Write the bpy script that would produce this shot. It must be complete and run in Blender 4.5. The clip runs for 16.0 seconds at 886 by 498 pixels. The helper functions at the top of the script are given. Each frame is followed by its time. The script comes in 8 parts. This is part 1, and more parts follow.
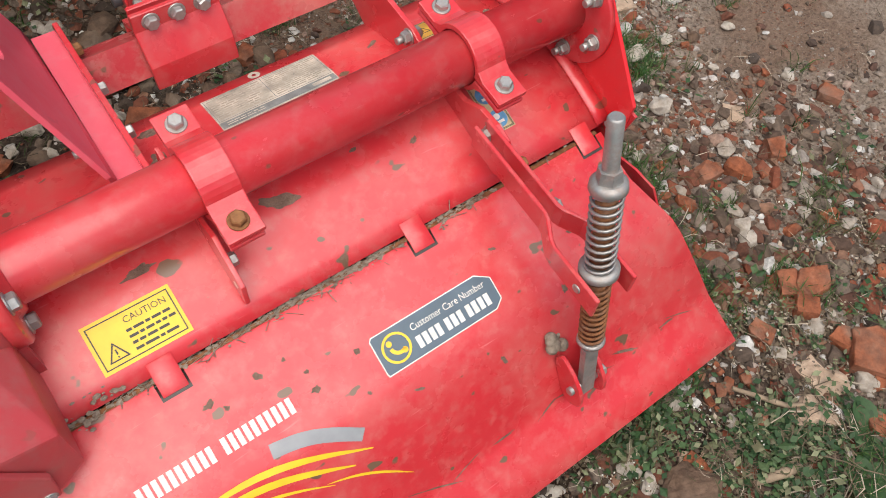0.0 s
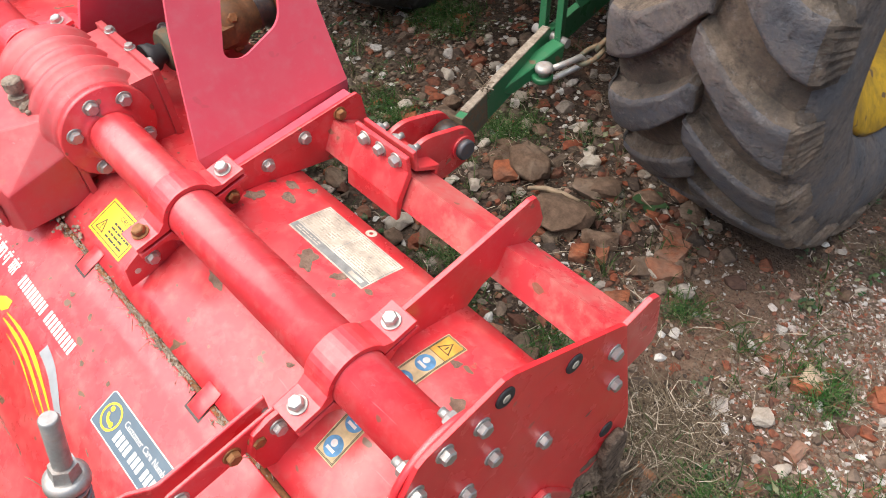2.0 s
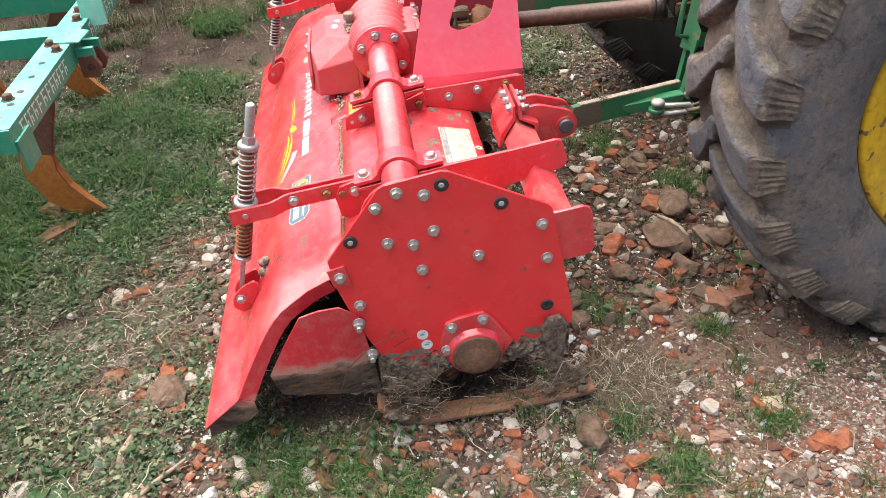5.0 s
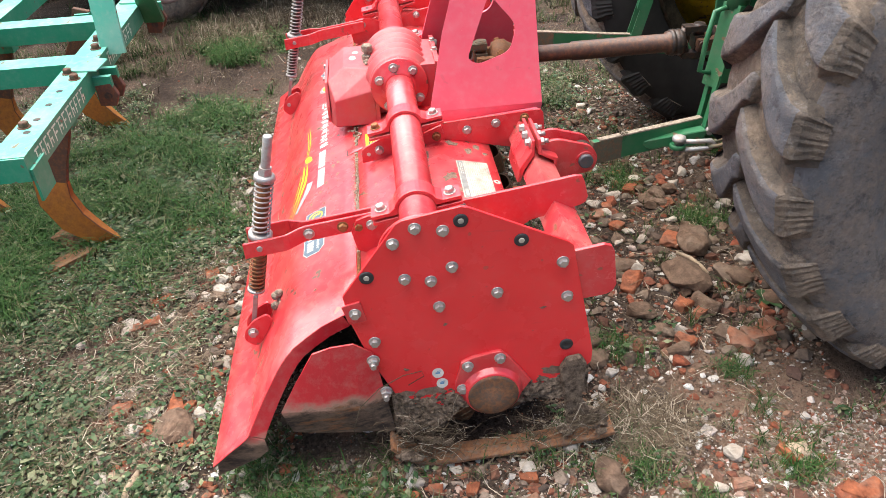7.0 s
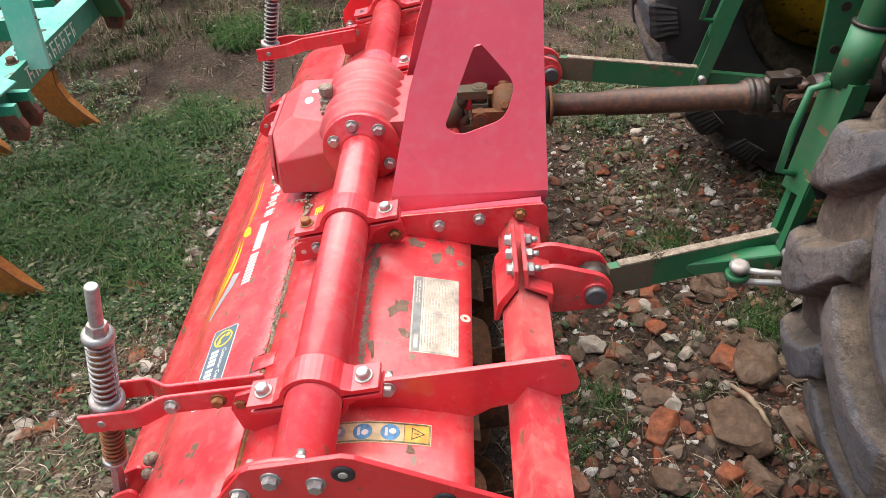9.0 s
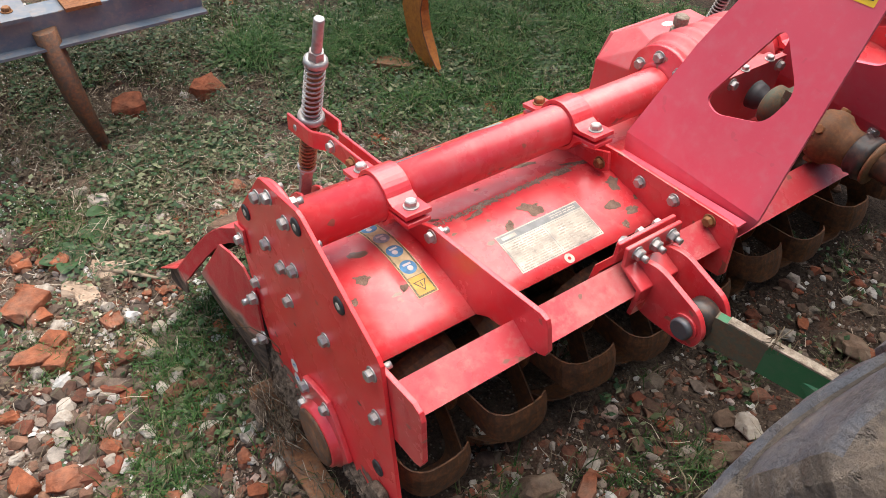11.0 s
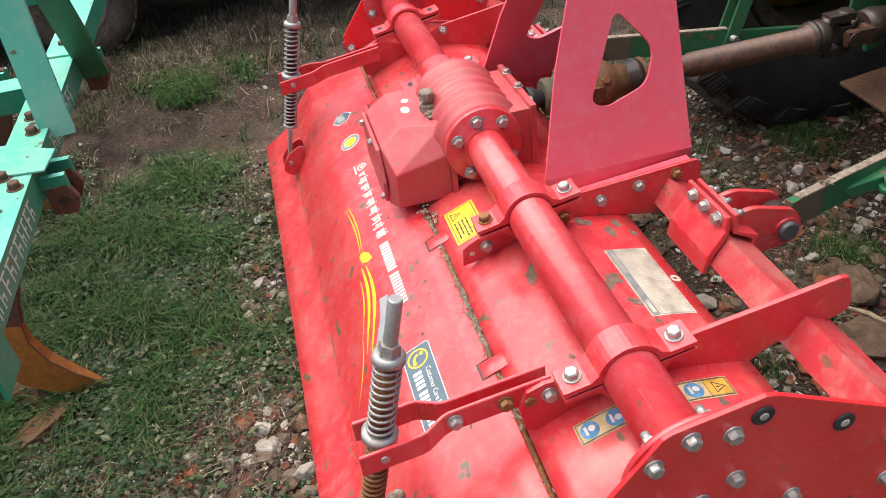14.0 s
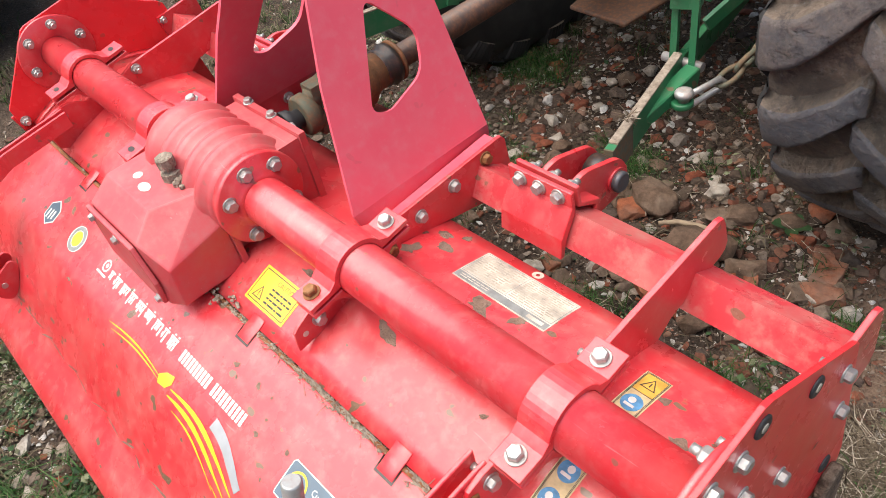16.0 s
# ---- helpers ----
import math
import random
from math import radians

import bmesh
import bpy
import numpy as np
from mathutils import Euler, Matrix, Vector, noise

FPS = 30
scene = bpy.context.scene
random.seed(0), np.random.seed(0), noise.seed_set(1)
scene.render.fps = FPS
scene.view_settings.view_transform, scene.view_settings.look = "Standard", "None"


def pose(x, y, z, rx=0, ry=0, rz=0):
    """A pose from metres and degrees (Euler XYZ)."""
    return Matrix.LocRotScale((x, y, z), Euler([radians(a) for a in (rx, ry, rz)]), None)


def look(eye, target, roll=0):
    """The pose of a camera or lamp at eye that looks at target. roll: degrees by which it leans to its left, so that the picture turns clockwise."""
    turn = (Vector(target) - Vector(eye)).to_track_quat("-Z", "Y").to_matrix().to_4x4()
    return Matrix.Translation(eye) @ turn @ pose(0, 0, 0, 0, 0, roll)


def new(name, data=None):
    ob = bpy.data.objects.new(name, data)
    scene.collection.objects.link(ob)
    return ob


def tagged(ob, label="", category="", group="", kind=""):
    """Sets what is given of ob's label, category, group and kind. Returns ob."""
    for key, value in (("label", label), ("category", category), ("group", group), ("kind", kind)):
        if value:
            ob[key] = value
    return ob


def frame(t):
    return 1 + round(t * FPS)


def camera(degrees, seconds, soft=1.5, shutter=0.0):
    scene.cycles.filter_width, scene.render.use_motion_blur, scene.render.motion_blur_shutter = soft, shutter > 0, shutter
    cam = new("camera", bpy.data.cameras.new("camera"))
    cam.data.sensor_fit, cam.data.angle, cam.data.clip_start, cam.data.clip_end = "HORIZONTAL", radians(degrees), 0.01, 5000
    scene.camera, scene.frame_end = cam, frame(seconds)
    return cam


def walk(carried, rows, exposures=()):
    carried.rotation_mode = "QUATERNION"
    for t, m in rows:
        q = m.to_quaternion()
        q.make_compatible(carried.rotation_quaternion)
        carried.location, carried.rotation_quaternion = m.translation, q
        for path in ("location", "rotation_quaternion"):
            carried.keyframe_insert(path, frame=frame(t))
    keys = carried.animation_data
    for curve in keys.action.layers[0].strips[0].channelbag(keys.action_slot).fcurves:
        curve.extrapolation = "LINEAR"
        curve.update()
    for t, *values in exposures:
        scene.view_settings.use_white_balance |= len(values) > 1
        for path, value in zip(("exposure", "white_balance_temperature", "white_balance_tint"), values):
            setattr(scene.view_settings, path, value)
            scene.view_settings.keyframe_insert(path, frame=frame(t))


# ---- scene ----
cam = camera(59.8, 16.0, soft=0.75, shutter=0.06)
METRES, EYE, TILT, LEAN, TURN = 6.977, 1.5, 0.0, 0.0, -42.6
ROWS = [
    (0.0, 0.0, 0.0, 0.0, 6.45, -58.04, -4.05),
    (0.5, 0.0467, 0.0258, 0.0016, 13.35, -56.11, -0.37),
    (1.0, 0.0662, 0.0661, -0.0009, 22.17, -55.63, 1.69),
    (1.5, 0.0718, 0.1231, 0.0018, 53.95, -52.59, 4.39),
    (2.0, 0.0868, 0.1604, 0.0041, 90.35, -47.78, 3.36),
    (2.5, 0.1103, 0.1948, 0.0046, 111.27, -46.18, 4.35),
    (3.0, 0.1458, 0.2165, 0.0065, 122.3, -40.59, 3.1),
    (3.5, 0.1666, 0.2413, 0.0117, 125.58, -38.38, 1.96),
    (4.0, 0.1726, 0.2722, 0.0137, 126.12, -36.56, 2.38),
    (6.5, 0.1774, 0.2899, 0.0135, 126.84, -35.1, 3.35),
    (7.0, 0.1751, 0.2841, 0.0134, 126.78, -34.44, 2.86),
    (7.5, 0.1632, 0.2546, 0.0138, 127.03, -35.3, 2.48),
    (8.0, 0.1434, 0.2369, 0.0142, 126.09, -34.49, 1.93),
    (10.5, -0.0258, 0.2638, 0.0089, 177.59, -42.5, 2.31),
    (11.0, -0.0264, 0.2919, 0.0066, 186.76, -43.37, -3.32),
    (11.5, -0.0308, 0.2945, 0.0031, 184.96, -47.79, -4.1),
    (12.0, -0.0206, 0.2584, -0.0045, 177.13, -50.79, -1.17),
    (12.5, 0.0212, 0.2364, -0.0088, 165.18, -49.46, 0.62),
    (13.0, 0.0618, 0.2191, -0.0056, 149.97, -45.76, 0.21),
    (13.5, 0.0893, 0.1856, -0.0066, 131.93, -41.05, 1.59),
    (14.0, 0.1223, 0.1672, 0.0029, 118.05, -36.91, 6.11),
    (14.5, 0.1565, 0.1769, 0.0129, 108.48, -34.34, 8.7),
    (15.0, 0.1407, 0.1803, 0.0104, 101.79, -35.82, 9.43),
    (15.5, 0.1091, 0.1668, 0.0022, 95.5, -40.86, 10.38),
    (16.0, 0.0855, 0.1321, -0.0022, 89.81, -43.02, 10.07),
]
POSES = [(t, pose(0, 0, EYE, TILT, LEAN, TURN) @ pose(METRES * x, METRES * y, METRES * z, 90 + pitch, roll, yaw)) for t, x, y, z, yaw, pitch, roll in ROWS]
POSES += [(4.2, look((2.243, 0.624, 1.602), (0.649, 0.754, 0.401), -3.6)), (6.3, look((2.298, 0.655, 1.603), (0.669, 0.760, 0.447), -4.4)),
         (8.2, look((1.794, 0.625, 1.595), (0.167, 0.751, 0.438), -3.6)), (10.3, look((1.091, 1.379, 1.565), (-0.047, 0.442, 0.214), -3.3))]
walk(cam, sorted(POSES, key=lambda k: k[0]), [(0.0, -0.08), (0.5, 0.04), (1.0, 0.28), (1.5, 0.4), (2.0, 0.7), (2.5, 0.52), (3.0, 0.52), (3.5, 0.74), (4.0, 1.02), (6.5, 1.12), (7.5, 1.04), (8.2, 0.88), (10.5, 0.56), (11.0, 0.64), (11.5, 0.76), (12.0, 0.74), (12.5, 0.65), (13.0, 0.6), (14.0, 0.46), (14.5, 0.68), (15.0, 0.68), (15.5, 0.7), (16.0, 0.7)])

# ---- light ----
SUN_EL, SUN_AZ = radians(71), radians(220)
world = bpy.data.worlds.new("sky")
scene.world = world
world.use_nodes = True
wn = world.node_tree.nodes
sky = wn.new("ShaderNodeTexSky")
sky.sky_type = "NISHITA"
sky.sun_disc = False
sky.sun_elevation, sky.sun_rotation = SUN_EL, SUN_AZ
sky.air_density, sky.dust_density, sky.ozone_density = 1.0, 4.5, 1.0
world.node_tree.links.new(sky.outputs[0], wn["Background"].inputs[0])
wn["Background"].inputs[1].default_value = 0.125
sun = new("sun", bpy.data.lights.new("sun", "SUN"))
sun.data.energy, sun.data.angle, sun.data.color = 3.7, radians(84), (1.0, 0.965, 0.92)
sun.rotation_euler = Vector((-math.sin(SUN_AZ) * math.cos(SUN_EL), -math.cos(SUN_AZ) * math.cos(SUN_EL), -math.sin(SUN_EL))).to_track_quat("-Z", "Y").to_euler()


# ---- materials ----
class Nodes:
    """A small builder for node materials."""

    def __init__(self, name):
        self.mat = bpy.data.materials.new(name)
        self.mat.use_nodes = True
        self.tree = self.mat.node_tree
        self.bsdf = self.tree.nodes["Principled BSDF"]

    def add(self, kind, **values):
        node = self.tree.nodes.new("ShaderNode" + kind)
        for key, value in values.items():
            node.inputs[key.replace("_", " ")].default_value = value
        return node

    def link(self, a, b):
        self.tree.links.new(a, b)

    def coords(self, scale=(1, 1, 1)):
        co = self.add("TexCoord")
        mp = self.add("Mapping")
        mp.inputs["Scale"].default_value = scale
        self.link(co.outputs["Object"], mp.inputs["Vector"])
        return mp.outputs[0]

    def world(self, scale=(1, 1, 1)):
        co = self.add("NewGeometry")
        mp = self.add("Mapping")
        mp.inputs["Scale"].default_value = scale
        self.link(co.outputs["Position"], mp.inputs["Vector"])
        return mp.outputs[0]

    def noise(self, vec, scale, detail=4.0, rough=0.55):
        n = self.add("TexNoise", Scale=scale, Detail=detail, Roughness=rough)
        self.link(vec, n.inputs["Vector"])
        return n.outputs[0]

    def ramp(self, fac, *stops, constant=False):
        r = self.add("ValToRGB")
        cr = r.color_ramp
        if constant:
            cr.interpolation = "CONSTANT"
        while len(cr.elements) < len(stops):
            cr.elements.new(0.5)
        for e, (p, c) in zip(cr.elements, stops):
            e.position = p
            e.color = (*c, 1) if not isinstance(c, (int, float)) else (c, c, c, 1)
        self.link(fac, r.inputs[0])
        return r.outputs[0]

    def mix(self, fac, a, b):
        m = self.add("Mix")
        m.data_type = "RGBA"
        for sock, v in ((m.inputs[0], fac), (m.inputs[6], a), (m.inputs[7], b)):
            if isinstance(v, (tuple, list)):
                sock.default_value = (*v, 1)
            elif isinstance(v, (int, float)):
                sock.default_value = v
            else:
                self.link(v, sock)
        return m.outputs[2]

    def mul(self, a, b):
        m = self.add("Math")
        m.operation = "MULTIPLY"
        for sock, v in ((m.inputs[0], a), (m.inputs[1], b)):
            if isinstance(v, (int, float)):
                sock.default_value = v
            else:
                self.link(v, sock)
        return m.outputs[0]

    def bump(self, height, strength=0.3, dist=0.002):
        b = self.add("Bump", Strength=strength, Distance=dist)
        self.link(height, b.inputs["Height"])
        self.link(b.outputs[0], self.bsdf.inputs["Normal"])

    def set(self, color=None, rough=None, metal=None, spec=None):
        for key, v in (("Base Color", color), ("Roughness", rough), ("Metallic", metal), ("Specular IOR Level", spec)):
            if v is None:
                continue
            if isinstance(v, (tuple, list)):
                self.bsdf.inputs[key].default_value = (*v, 1)
            elif isinstance(v, (int, float)):
                self.bsdf.inputs[key].default_value = v
            else:
                self.link(v, self.bsdf.inputs[key])
        return self.mat


def paint(name, col, dusty=0.25, spots=0.5, rough=0.36, dust=(0.34, 0.22, 0.15), gloss=0.7):
    """Sprayed steel: slight fading, a film of dust, dark mud splashes and scratches."""
    n = Nodes(name)
    v = n.world()
    fade = n.noise(v, 3.0, 4)
    base = n.mix(n.ramp(fade, (0.3, 0.0), (0.75, 1.0)), col, tuple(min(1, c * 1.12 + 0.012) for c in col))
    film = n.mul(n.ramp(n.noise(v, 7.0, 8, 0.68), (0.45, 0.0), (0.8, 1.0)), dusty)
    c1 = n.mix(film, base, dust)
    grime = n.mul(n.ramp(n.noise(v, 40.0, 3, 0.6), (0.5, 0.0), (0.7, 1.0)), dusty * 0.5)
    c1 = n.mix(grime, c1, dust)
    mud = n.ramp(n.noise(n.world((22, 30, 30)), 1.0, 2.0, 0.4), (0.745 - 0.06 * spots, 0.0), (0.765 - 0.06 * spots, 1.0))
    c2 = n.mix(n.mul(mud, min(1.0, spots)), c1, (0.17, 0.1, 0.06))
    scr = n.ramp(n.noise(n.world((12, 160, 160)), 1.0, 2.0, 0.5), (0.72, 0.0), (0.78, 1.0))
    c3 = n.mix(n.mul(scr, 0.22), c2, (0.75, 0.35, 0.33))
    rub = n.ramp(n.noise(n.world((90, 9, 60)), 1.0, 3.0, 0.6), (0.66, 0.0), (0.76, 1.0))
    c3 = n.mix(n.mul(rub, 0.16), c3, (0.2, 0.07, 0.06))
    r = n.ramp(n.noise(v, 12.0, 5), (0.3, rough - 0.06), (0.8, rough + 0.16))
    n.bump(n.noise(v, 160.0, 3), 0.08, 0.001)
    n.bsdf.inputs["Coat Weight"].default_value = gloss
    n.link(n.ramp(n.noise(v, 9.0, 6, 0.6), (0.35, max(0.08, rough - 0.2)), (0.75, rough + 0.05)), n.bsdf.inputs["Coat Roughness"])
    return n.set(c3, r, 0.0, 0.3)


RED = paint("red_paint", (0.58, 0.026, 0.035), 0.28, 0.7, 0.33, (0.58, 0.29, 0.25), gloss=0.95)
RED_END = paint("red_end_plate_paint", (0.72, 0.021, 0.028), 0.08, 0.45, 0.36, (0.5, 0.24, 0.2), gloss=0.6)
RED_HOOD = paint("red_hood_paint", (0.57, 0.026, 0.035), 0.36, 1.0, 0.38, (0.58, 0.3, 0.25), gloss=0.8)
RED_MAST = paint("red_faded_paint", (0.68, 0.085, 0.125), 0.35, 0.12, 0.5, (0.62, 0.26, 0.28), gloss=0.35)
RED_DUST = paint("red_dusty_paint", (0.47, 0.03, 0.04), 0.7, 0.8, 0.42, (0.47, 0.27, 0.22))
RED_BOX = paint("red_dusty_casting", (0.46, 0.042, 0.05), 0.55, 0.3, 0.55, (0.37, 0.17, 0.155))
GREEN = paint("green_paint", (0.012, 0.125, 0.045), 0.4, 0.9, 0.45, (0.12, 0.15, 0.1), gloss=0.5)
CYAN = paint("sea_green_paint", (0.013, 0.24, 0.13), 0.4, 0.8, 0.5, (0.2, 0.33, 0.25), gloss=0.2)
CYAN_TOP = paint("pale_sea_green_paint", (0.095, 0.44, 0.315), 0.5, 0.9, 0.6, (0.42, 0.52, 0.43), gloss=0.1)
YELLOW = paint("yellow_paint", (0.66, 0.39, 0.012), 0.8, 1.6, 0.5, (0.16, 0.085, 0.03), gloss=0.2)
BLUEGREY = paint("blue_grey_paint", (0.085, 0.115, 0.15), 0.85, 0.8, 0.6, (0.27, 0.22, 0.18))


def metal(name, col, rust=0.0, rough=0.38, met=0.9):
    n = Nodes(name)
    v = n.world()
    f = n.ramp(n.noise(v, 60.0, 5, 0.65), (0.5 - rust * 0.35, 0.0), (0.72 - rust * 0.3, 1.0))
    f = n.mul(f, min(1.0, rust * 1.2 + 0.1))
    rusty = n.mix(n.ramp(n.noise(v, 130.0, 3), (0.3, 0.0), (0.7, 1.0)), (0.13, 0.045, 0.016), (0.3, 0.12, 0.04))
    c = n.mix(f, col, rusty)
    m = n.ramp(f, (0.0, met), (0.7, 0.05))
    n.bump(n.noise(v, 220.0, 4), 0.25, 0.001)
    return n.set(c, n.ramp(f, (0.0, rough), (1.0, 0.85)), m)


ZINC = metal("zinc_bolt", (0.44, 0.44, 0.42), 0.2, 0.42, 0.8)
BRASSY = metal("yellowed_bolt", (0.27, 0.13, 0.045), 0.6, 0.5, 0.5)
GUARDLOW = metal("scraped_muddy_steel", (0.085, 0.06, 0.045), 0.45, 0.6, 0.25)
STEEL = metal("galvanised_rod", (0.4, 0.4, 0.385), 0.25, 0.45, 0.75)
EARM = metal("dark_rusted_steel", (0.085, 0.048, 0.034), 0.3, 0.75, 0.15)
RUSTY = metal("rusty_steel", (0.2, 0.12, 0.08), 0.9, 0.7, 0.3)
RUSTSPRING = metal("rusted_spring", (0.24, 0.14, 0.09), 0.7, 0.6, 0.5)
ORANGE = metal("weathered_tine_steel", (0.42, 0.16, 0.02), 0.4, 0.6, 0.15)
DARKSTEEL = metal("greasy_dark_steel", (0.042, 0.037, 0.034), 0.15, 0.38, 0.35)
PTO = metal("brown_driveline", (0.062, 0.037, 0.028), 0.25, 0.4, 0.25)
LINKEND = metal("bare_muddy_link_steel", (0.09, 0.098, 0.066), 0.3, 0.75, 0.1)
OCHRE = metal("ochre_dusty_casting", (0.14, 0.072, 0.034), 0.45, 0.65, 0.15)
PIN = metal("dark_blue_steel_pin", (0.1, 0.108, 0.12), 0.15, 0.45, 0.5)
BLADEM = metal("worn_blade_steel", (0.055, 0.027, 0.014), 0.35, 0.65, 0.1)


def plain(name, col, rough=0.6, var=0.12, scale=30.0, bump=0.1):
    n = Nodes(name)
    v = n.world()
    k = n.noise(v, scale, 4)
    c = n.mix(n.ramp(k, (0.3, 0.0), (0.7, 1.0)), tuple(max(0, x * (1 - var)) for x in col), tuple(min(1, x * (1 + var)) for x in col))
    n.bump(n.noise(v, scale * 6, 3), bump, 0.001)
    return n.set(c, rough)


BLACK = plain("black_rubber_plug", (0.025, 0.025, 0.027), 0.6)
WHITE = plain("white_vinyl", (0.72, 0.7, 0.64), 0.5, 0.15, 60)
PAPER = plain("soiled_white_label", (0.47, 0.425, 0.345), 0.6, 0.45, 28)
LABELGREY = plain("grey_label_ink", (0.2, 0.21, 0.2), 0.55, 0.25, 60)
INK = plain("black_ink", (0.03, 0.028, 0.025), 0.5)
STYELLOW = plain("yellow_vinyl", (0.85, 0.55, 0.03), 0.42, 0.08, 30)
SLATE = plain("slate_blue_vinyl", (0.085, 0.125, 0.16), 0.4, 0.1, 30)
STBLUE = plain("blue_ink", (0.09, 0.27, 0.47), 0.5, 0.35, 80)
FADEDBLUE = plain("faded_blue_ink", (0.33, 0.37, 0.38), 0.6, 0.3, 90)
CREAM = plain("soiled_cream_vinyl", (0.6, 0.47, 0.25), 0.55, 0.3, 45)
OCHREV = plain("soiled_yellow_vinyl", (0.62, 0.36, 0.055), 0.5, 0.3, 45)
SILVER = plain("silver_vinyl", (0.3, 0.31, 0.32), 0.4, 0.1, 30)
WOODM = plain("grey_wood", (0.3, 0.225, 0.15), 0.85, 0.3, 40, 0.4)


def earth(name, dark, light, scale=26.0):
    n = Nodes(name)
    v = n.world()
    c = n.mix(n.ramp(n.noise(v, scale, 6, 0.7), (0.35, 0.0), (0.68, 1.0)), dark, light)
    n.bump(n.noise(v, scale * 3, 6, 0.7), 0.8, 0.01)
    return n.set(c, 0.95, 0.0, 0.2)


MUD = earth("caked_mud", (0.04, 0.03, 0.023), (0.22, 0.17, 0.13), 70)
CRUST = earth("dry_brown_crust", (0.05, 0.035, 0.025), (0.3, 0.225, 0.165), 60)
SKID = metal("rusty_skid_steel", (0.15, 0.118, 0.088), 0.6, 0.9, 0.03)
STAIN = earth("dried_mud_stain", (0.17, 0.11, 0.08), (0.31, 0.22, 0.165), 50)
DRYMUD = earth("dry_mud", (0.2, 0.155, 0.115), (0.44, 0.37, 0.29), 60)


def splashed(name, level):
    """Red paint, scraped to brown steel and caked below a ragged tide line."""
    n = Nodes(name)
    v = n.world()
    sep = n.add("SeparateXYZ")
    n.link(v, sep.inputs[0])
    tide = n.add("Math")
    tide.operation = "ADD"
    n.link(sep.outputs[2], tide.inputs[0])
    n.link(n.mul(n.noise(n.world((14, 9, 14)), 1.0, 8, 0.7), 0.12), tide.inputs[1])
    red = n.mix(n.ramp(n.noise(v, 30.0, 6, 0.7), (0.45, 0.0), (0.75, 0.5)), (0.5, 0.022, 0.032), (0.45, 0.2, 0.16))
    brown = n.mix(n.ramp(n.noise(n.world((30, 14, 40)), 1.0, 8, 0.75), (0.4, 0.0), (0.62, 1.0)), (0.028, 0.018, 0.013), (0.15, 0.098, 0.066))
    rust = n.ramp(n.noise(n.world((8, 8, 30)), 1.0, 6, 0.7), (0.55, 0.0), (0.68, 1.0))
    brown = n.mix(n.mul(rust, 0.8), brown, (0.26, 0.1, 0.03))
    at = level + 0.06
    c = n.mix(n.ramp(tide.outputs[0], (at + 0.006, 1.0), (at + 0.03, 0.0)), red, (0.34, 0.2, 0.145))
    c = n.mix(n.ramp(tide.outputs[0], (at - 0.008, 1.0), (at + 0.008, 0.0)), c, brown)
    n.bump(n.noise(v, 120.0, 6, 0.7), 0.35, 0.003)
    return n.set(c, n.ramp(tide.outputs[0], (at, 0.85), (at + 0.03, 0.36)), 0.0, 0.5)


GUARD = splashed("scraped_guard_paint", 0.228)
LIP = splashed("scraped_lip_paint", 0.17)


def tyre_rubber(name, base, dusty):
    n = Nodes(name)
    v = n.world()
    dust = n.ramp(n.noise(v, 5.0, 10, 0.8), (0.4, 0.0), (0.6, 1.0))
    k = n.ramp(n.noise(v, 60.0, 6, 0.75), (0.3, 0.0), (0.7, 1.0))
    tan = n.mix(k, (0.17, 0.124, 0.092), (0.4, 0.31, 0.23))
    c = n.mix(n.mul(dust, dusty), base, tan)
    pale = n.ramp(n.noise(v, 22.0, 9, 0.85), (0.55, 0.0), (0.64, 1.0))
    c = n.mix(n.mul(pale, 0.42), c, (0.33, 0.315, 0.305))
    dark = n.ramp(n.noise(v, 12.0, 9, 0.8), (0.52, 0.0), (0.62, 1.0))
    c = n.mix(n.mul(dark, 0.6), c, (0.035, 0.034, 0.037))
    cut = n.ramp(n.noise(n.world((45, 50, 90)), 1.0, 4.0, 0.7), (0.6, 0.0), (0.68, 1.0))
    c = n.mix(n.mul(cut, 0.35), c, (0.028, 0.027, 0.026))
    hgt = n.add("Math")
    hgt.operation = "SUBTRACT"
    n.link(n.noise(v, 40.0, 8, 0.75), hgt.inputs[0])
    n.link(n.mul(cut, 0.25), hgt.inputs[1])
    n.bump(hgt.outputs[0], 1.0, 0.017)
    return n.set(c, n.ramp(dust, (0.0, 0.6), (1.0, 0.92)), 0.0, 0.3)


TYRE = tyre_rubber("dusty_tyre_rubber", (0.1, 0.083, 0.068), 0.8)
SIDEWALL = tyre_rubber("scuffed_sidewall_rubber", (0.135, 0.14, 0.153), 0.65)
# inner walls: the shade under the tractor is put into this near-black rubber
INNERWALL_SHADE = plain("shaded_inner_sidewall_rubber", (0.022, 0.02, 0.019), 0.8, 0.35, 14, 0.3)
BARREL_DARK = earth("dark_rim_barrel", (0.02, 0.017, 0.012), (0.09, 0.07, 0.045), 25)
TREAD = tyre_rubber("rubbed_tread_rubber", (0.105, 0.11, 0.126), 0.5)


